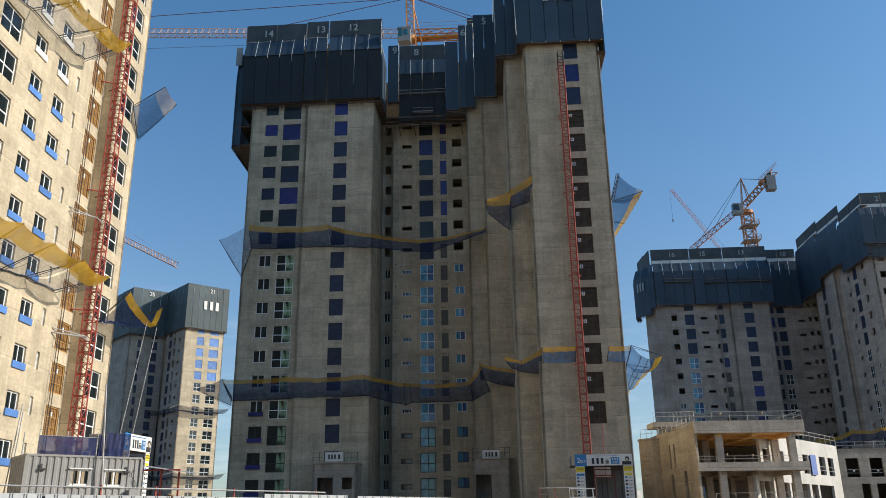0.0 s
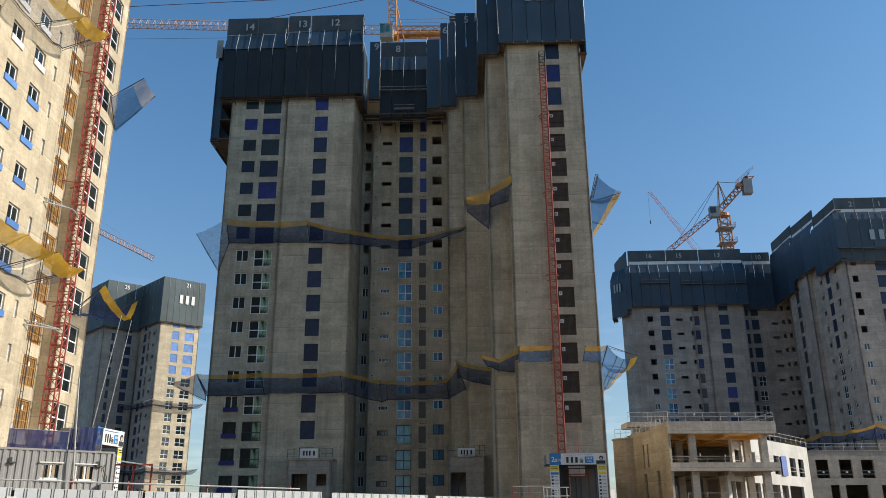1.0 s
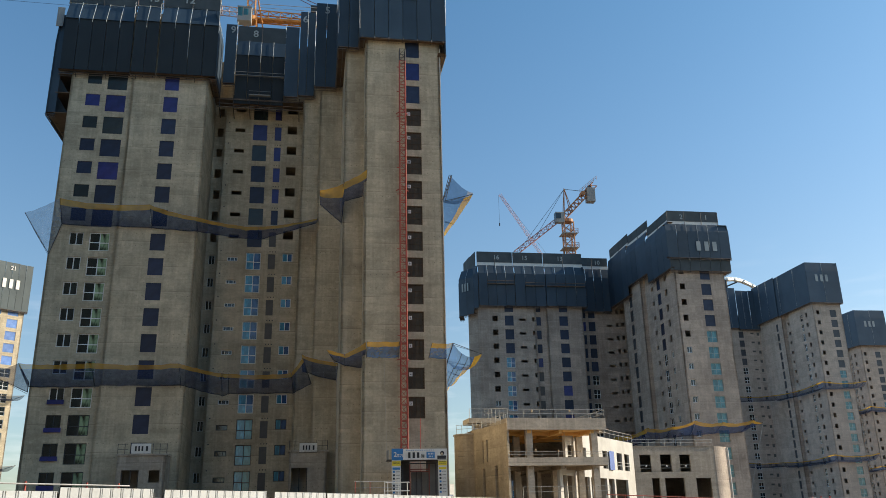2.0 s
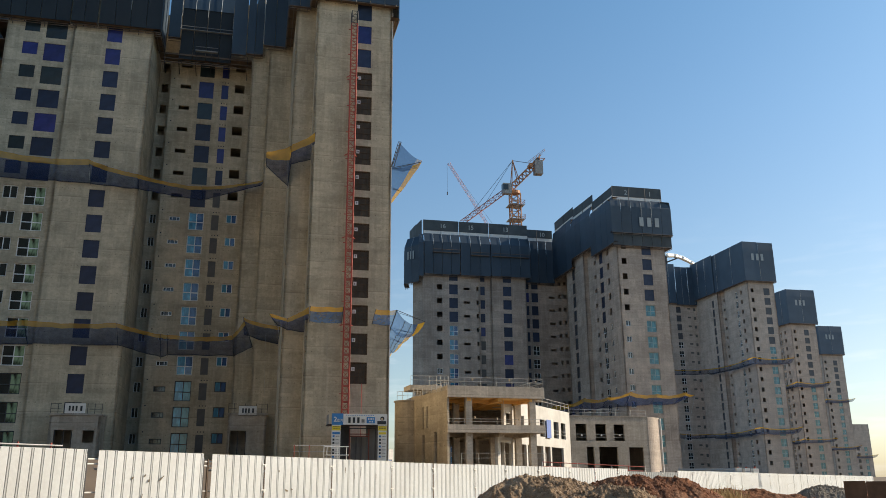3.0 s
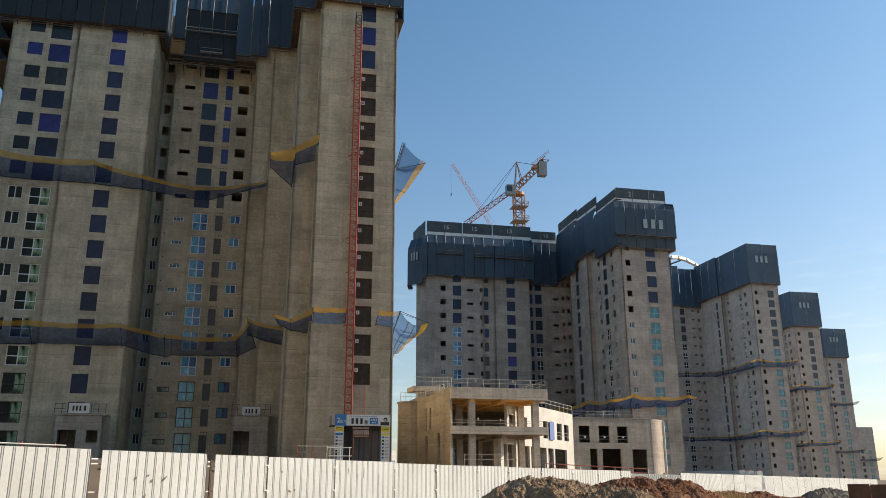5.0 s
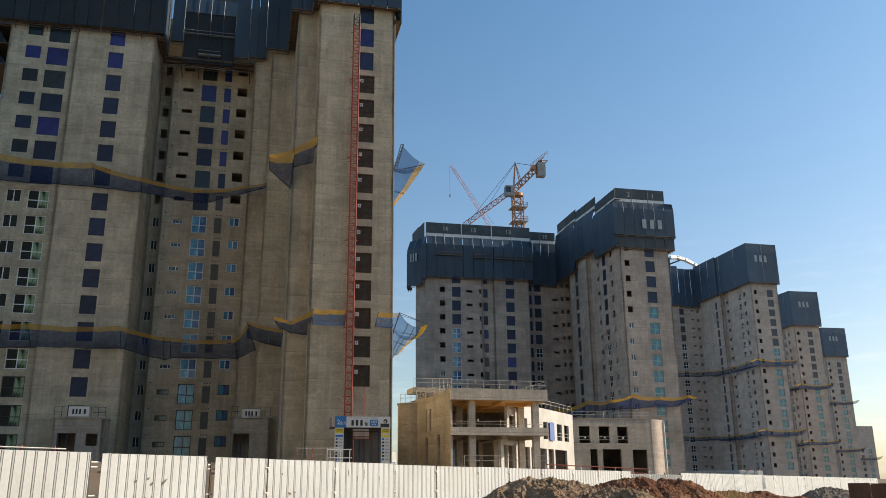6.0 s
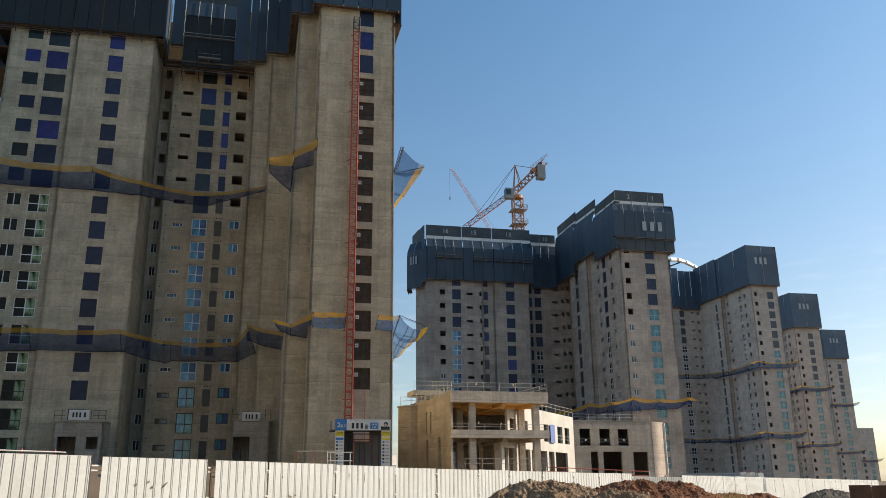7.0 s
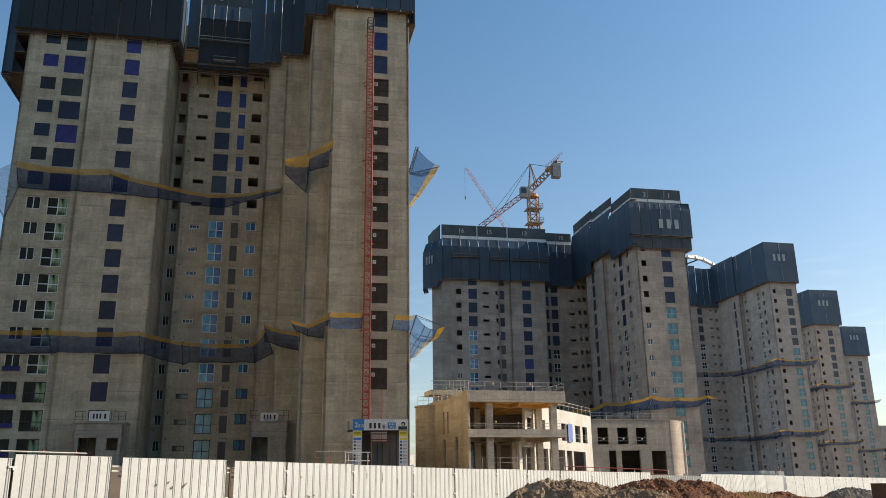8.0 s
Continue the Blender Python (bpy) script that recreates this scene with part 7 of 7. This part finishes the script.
def heap(base, phi, label, rx, ry, h, mat, seed, flat=1.4, res=1.0):
    """An earth heap: a lumpy ragged mound of spoil strewn with clods."""
    th = Thing("earth_heap", base, phi, label, "earth heap", "earth heaps")
    rnd = random.Random(seed)
    n, m = int(150 * res), int(60 * res)

    def ground_of(x, y, t):
        z = h * max(0, 1 - t * t) ** flat * (0.95 + 0.14 * noise.noise(Vector((x * 0.45, y * 0.45, seed + 3))))
        edge = min(1, (1 - t) * 3)
        for f, k in ((1.1, 0.15), (2.4, 0.09), (5.5, 0.065), (11.0, 0.05)):
            z += edge * k * (noise.noise(Vector((x * f, y * f, seed))) + 0.6 * abs(noise.noise(Vector((x * f * 1.3, y * f * 1.3, seed + 7)))))
        return z
    rows = []
    for j in range(m + 1):
        t = j / m
        row = []
        for i in range(n + 1):
            a = 2 * math.pi * (i % n) / n
            k = 1 + 0.25 * noise.noise(Vector((math.cos(a) * 1.2, math.sin(a) * 1.2, seed)))
            x, y = base[0] + rx * k * t * math.cos(a), base[1] + ry * k * t * math.sin(a)
            row.append((x, y, base[2] - 0.1 + max(ground_of(x, y, t), -0.05)))
        rows.append(row)
    th.part("spoil", Geo().grid(rows), mat)
    cl = Geo()
    for _ in range(int(1300 * res)):
        a, t = rnd.random() * 6.283, rnd.random() ** 0.6 * 0.96
        k = 1 + 0.25 * noise.noise(Vector((math.cos(a) * 1.2, math.sin(a) * 1.2, seed)))
        x, y = base[0] + rx * k * t * math.cos(a), base[1] + ry * k * t * math.sin(a)
        z = base[2] - 0.1 + ground_of(x, y, t)
        r = 0.015 + 0.05 * rnd.random() ** 4
        q = Euler((rnd.random() * 6, rnd.random() * 6, 0)).to_matrix()
        k = len(cl.v)
        for d in ((1, 0, 0), (-1, 0, 0), (0, 1, 0), (0, -1, 0), (0, 0, 1), (0, 0, -1)):
            p = q @ (Vector(d) * r * (0.6 + 0.7 * rnd.random()))
            cl.v.append((x + p.x, y + p.y, z + p.z))
        cl.f += [(k + i, k + j, k + l) for i, j, l in ((0, 2, 4), (2, 1, 4), (1, 3, 4), (3, 0, 4), (2, 0, 5), (1, 2, 5), (3, 1, 5), (0, 3, 5))]
    tagged(th.part("loose_soil", cl, mat), kind="stuff")
    return th


FENCE_THING = build_fence()
fence_scuffs()
build_guard_rail()
heap((9.95, 24.1, 0.0), 0.0, "heap of pale brown excavated earth before the hoarding", 4.1, 3.0, 2.2, SOIL, 1, 1.6, 1.7)
heap((15.7, 29.2, 0.0), 0.0, "heap of red-brown excavated earth before the hoarding", 5.0, 3.0, 2.12, SOIL_RED, 2, 0.8, 1.7)
heap((10.2, 20.6, 0.0), 0.0, "low heap of brown earth with dry stalks", 2.8, 2.2, 1.72, SOIL, 3, 0.9, 1.3)
heap((19.6, 32.0, 0.0), 0.0, "low bank of red-brown earth along the hoarding", 5.0, 2.6, 1.55, SOIL_RED, 4)
heap((34.3, 43.0, 0.0), 0.0, "grey heap of gravelly earth before the hoarding", 3.2, 2.4, 1.8, GRAVEL, 5)
heap((27.0, 39.5, 0.0), 0.0, "low bank of red-brown earth along the hoarding", 8.0, 2.6, 1.5, SOIL_RED, 6)
heap((46.0, 52.0, 0.0), 0.0, "low bank of dark earth along the hoarding", 8.0, 3.0, 1.75, SOIL_RED, 7)


def build_far_city():
    for x, y, w, h in ((376.0, 298.0, 8, 36), (387.5, 301.6, 8, 22), (389, 288, 9, 12)):
        th = Thing("distant_building", (x, y, 3.0), -40.0, "pale hazy high-rise far beyond the site", "building", "distant buildings")
        th.part("wall", Geo().box((x, y, 2), (x + w, y + 10, h)), WHITE_WALL)
        for k in range(int(h / 6)):
            th.part("window_band", Geo().box((x + 1, y - 0.2, 5 + 5 * k), (x + w - 1, y - 0.02, 6.6 + 5 * k)), GLASS_NAVY)


build_far_city()


def build_small_items():
    # pipe barrier before the hoist of the main tower
    th = Thing("pipe_barrier", (5.5, 80, 3.4), MAIN, "white and red pipe barrier at the foot of the tower", "railing", "pipe barriers")
    for z in (4.3, 4.85, 5.38):
        th.part("rail", Geo().tube((3.6, 80, z), (7.6, 80, z), 0.03, 5), STEEL if z < 5 else WHITE)
    for x in (3.7, 5.0, 6.3, 7.5):
        th.part("post", Geo().tube((x, 80, 3.2), (x, 80, 5.4), 0.035, 5), RED if x < 6 else WHITE)
    th = Thing("pipe_barrier", (7.6, 78, 3.4), MAIN, "white pipe barrier beside the hoist entrance", "railing", "pipe barriers")
    for z in (4.5, 5.2):
        th.part("rail", Geo().tube((6.2, 78, z), (8.3, 78, z), 0.045, 6), WHITE)
    for x in (6.4, 8.1):
        th.part("post", Geo().tube((x, 78, 3.2), (x, 78, 5.2), 0.04, 5), WHITE)
    # red barrier before the community building
    th = Thing("pipe_barrier", (41, 90, 3.0), POD, "red pipe barrier before the community building", "railing", "pipe barriers")
    for dz in (0.0, -0.45):
        th.part("rail", Geo().tube((35.5, 88, 4.15 + dz), (47.5, 88, 3.6 + dz), 0.05, 6), RED)
    for k in range(7):
        x = 35.5 + 2 * k
        th.part("post", Geo().tube((x, 88, 2.4), (x, 88, 4.2 - 0.045 * 2 * k), 0.04, 5), RED if k % 2 else WHITE)
    # placing boom between the far towers
    th = Thing("placing_boom", (125.6, 252.5, 58.5), EAST, "white folded concrete placing boom gleaming in the sun", "machine")
    a = [(126.2, 252.3, 73.4), (129.6, 254.0, 73.9), (133.4, 255.9, 73.8), (137.4, 257.9, 73.0), (140.4, 259.4, 71.9)]
    for k, (p, q) in enumerate(zip(a, a[1:])):
        th.part("boom_section", Geo().tube(p, q, 0.62, 10, 0.5), POLISHED)
        for d in (-0.35, 0.25):
            m = Vector(p).lerp(Vector(q), 0.5) + Vector((d, 0, 0.75))
            th.part("delivery_pipe", Geo().tube(Vector(p) + Vector((d, 0, 0.7)), m, 0.14, 8).tube(m, Vector(q) + Vector((d, 0, 0.62)), 0.14, 8), POLISHED)
        th.part("boom_joint", Geo().tube((p[0], p[1] - 0.7, p[2]), (p[0], p[1] + 0.7, p[2]), 0.4, 10), WHITE)
    th.part("boom_section", Geo().tube((140.4, 259.4, 71.9), (140.0, 259.2, 67.6), 0.4, 8), POLISHED)
    th.part("hydraulic_ram", Geo().tube((126.0, 252.2, 71.2), (129.5, 252.0, 72.6), 0.25, 6), DARK_STEEL)
    th.part("pedestal", Geo().tube((126.0, 252.5, 58.5), (126.0, 252.5, 73.4), 0.35, 8), DARK_STEEL)
    # white barriers and a stack of boards beyond the far hoarding
    for k in range(3):
        x, y = 36.85 + 0.46 * k, 54.8 - 0.32 * k
        th = Thing("road_barrier", (x, y, 1.6), 0.0, "white plastic road barrier behind the hoarding", "barrier", "road barriers")
        g = Geo()
        for z0, z1, d0, d1 in ((1.5, 1.9, 0.30, 0.28), (1.9, 2.45, 0.28, 0.16), (2.45, 2.78 - 0.03 * k, 0.16, 0.14)):
            q = lambda d, z: [(x - 0.21, y - d, z), (x + 0.21, y - d, z), (x + 0.21, y + d, z), (x - 0.21, y + d, z)]
            lo, hi = q(d0, z0), q(d1, z1)
            for i in range(4):
                g.poly(lo[i], lo[(i + 1) % 4], hi[(i + 1) % 4], hi[i])
            g.poly(*hi)
        th.part("body", g, WHITE)
        th.part("cap", Geo().tube((x, y, 2.7), (x, y, 2.84), 0.07, 8), RED)
    th = Thing("board_stack", (35, 56, 1.6), 0.0, "stack of pale white boards behind the hoarding", "timber stack")
    for k in range(6):
        z = 1.9 + 0.15 * k
        th.part("board", Geo().box((0, 0, 0), (4.0, 0.5, 0.12), Matrix.Translation((33.3 + 0.04 * (k % 3), 57.0, z)) @ Matrix.Rotation(radians(-33), 4, "Z")), FENCE)
    for d in (0.4, 3.4):
        th.part("bearer", Geo().box((33.3 + 0.84 * d, 57.0 - 0.545 * d, 1.3), (33.5 + 0.84 * d, 57.3 - 0.545 * d, 1.9)), TIMBER)
    # brown boarded trench wall at the far end
    th = Thing("board_wall", (33, 35.5, 0), 0.0, "low brown boarded wall along the earth bank", "wall")
    for k in range(8):
        p = (30.7 + 0.83 * k, 36.9 - 0.6 * k)
        th.part("board", Geo().box((0.01, 0, 0), (1.0, 0.08, 1.76 - 0.02 * (k % 3)), Matrix.Translation((*p, 0)) @ Matrix.Rotation(radians(-36), 4, "Z")), TIMBER_RED)
    # rusty offcuts beside the site office
    th = Thing("steel_rack", (-17.0, 50.0, 3.0), 0.0, "red steel rack with rusty offcuts beside the site office", "rack")
    for x in (-16.9, -15.6, -14.6):
        th.part("post", Geo().box((x, 51.0, 2.6), (x + 0.09, 51.09, 5.3)), RED)
    for z in (4.2, 5.2):
        th.part("beam", Geo().box((-16.9, 51.0, z), (-14.5, 51.08, z + 0.09)), RED)
    th.part("cover_sheet", Geo().poly((-16.6, 50.6, 5.45), (-13.6, 50.6, 5.0), (-13.6, 52.2, 5.1), (-16.6, 52.2, 5.55)), STEEL)
    rnd = random.Random(4)
    for k in range(46):
        x, y, z = -16.9 + 2.4 * rnd.random(), 50.2 + 0.8 * rnd.random(), 2.9 + 0.9 * rnd.random()
        d = Vector((rnd.uniform(-1, 1), rnd.uniform(-1, 1), rnd.uniform(-0.5, 0.5))) * 0.35
        th.part("offcut", Geo().tube((x, y, z), (x + d.x, y + d.y, z + d.z), 0.03 + 0.03 * rnd.random(), 5), TIMBER if k % 2 else PLY)
    # dry grass by the far hoarding
    g = Geo()
    for k in range(260):
        x, y = 19.6 + rnd.gauss(0, 0.3), 27.9 + rnd.gauss(0, 0.25)
        h = 0.28 + 0.5 * rnd.random()
        dx, dy = rnd.gauss(0, 0.2), rnd.gauss(0, 0.2)
        z = 0.35 + 0.35 * rnd.random()
        g.poly((x - 0.03, y, z), (x + 0.03, y, z), (x + dx, y + dy, z + h))
    tagged(new("dry_grass", g.mesh("dry_grass", STRAW)), "tuft of dry yellow grass on the earth bank", "grass", kind="stuff")
    # tie ropes hanging down the main tower
    for u, v, zt in ((6.5, 83.3, 16.5), (0.9, 95.0, 17.4), (2.0, 86.5, 16.8)):
        r = Thing("hanging_rope", (u, v, 4.0), MAIN, "thin pale rope hanging from the catch net", "rope", "hanging ropes")
        r.part("strand", Geo().tube((u, v, zt), (u + 0.4, v + 0.3, 3.9), 0.009, 4), STEEL)
    th = Thing("flag_pole", (10.2, 85.4, 3.9), MAIN, "thin red pole above the hoist sign", "pole")
    th.part("tube", Geo().tube((10.2, 85.3, 3.9), (10.2, 85.3, 11.4), 0.03, 5), RED)


build_small_items()
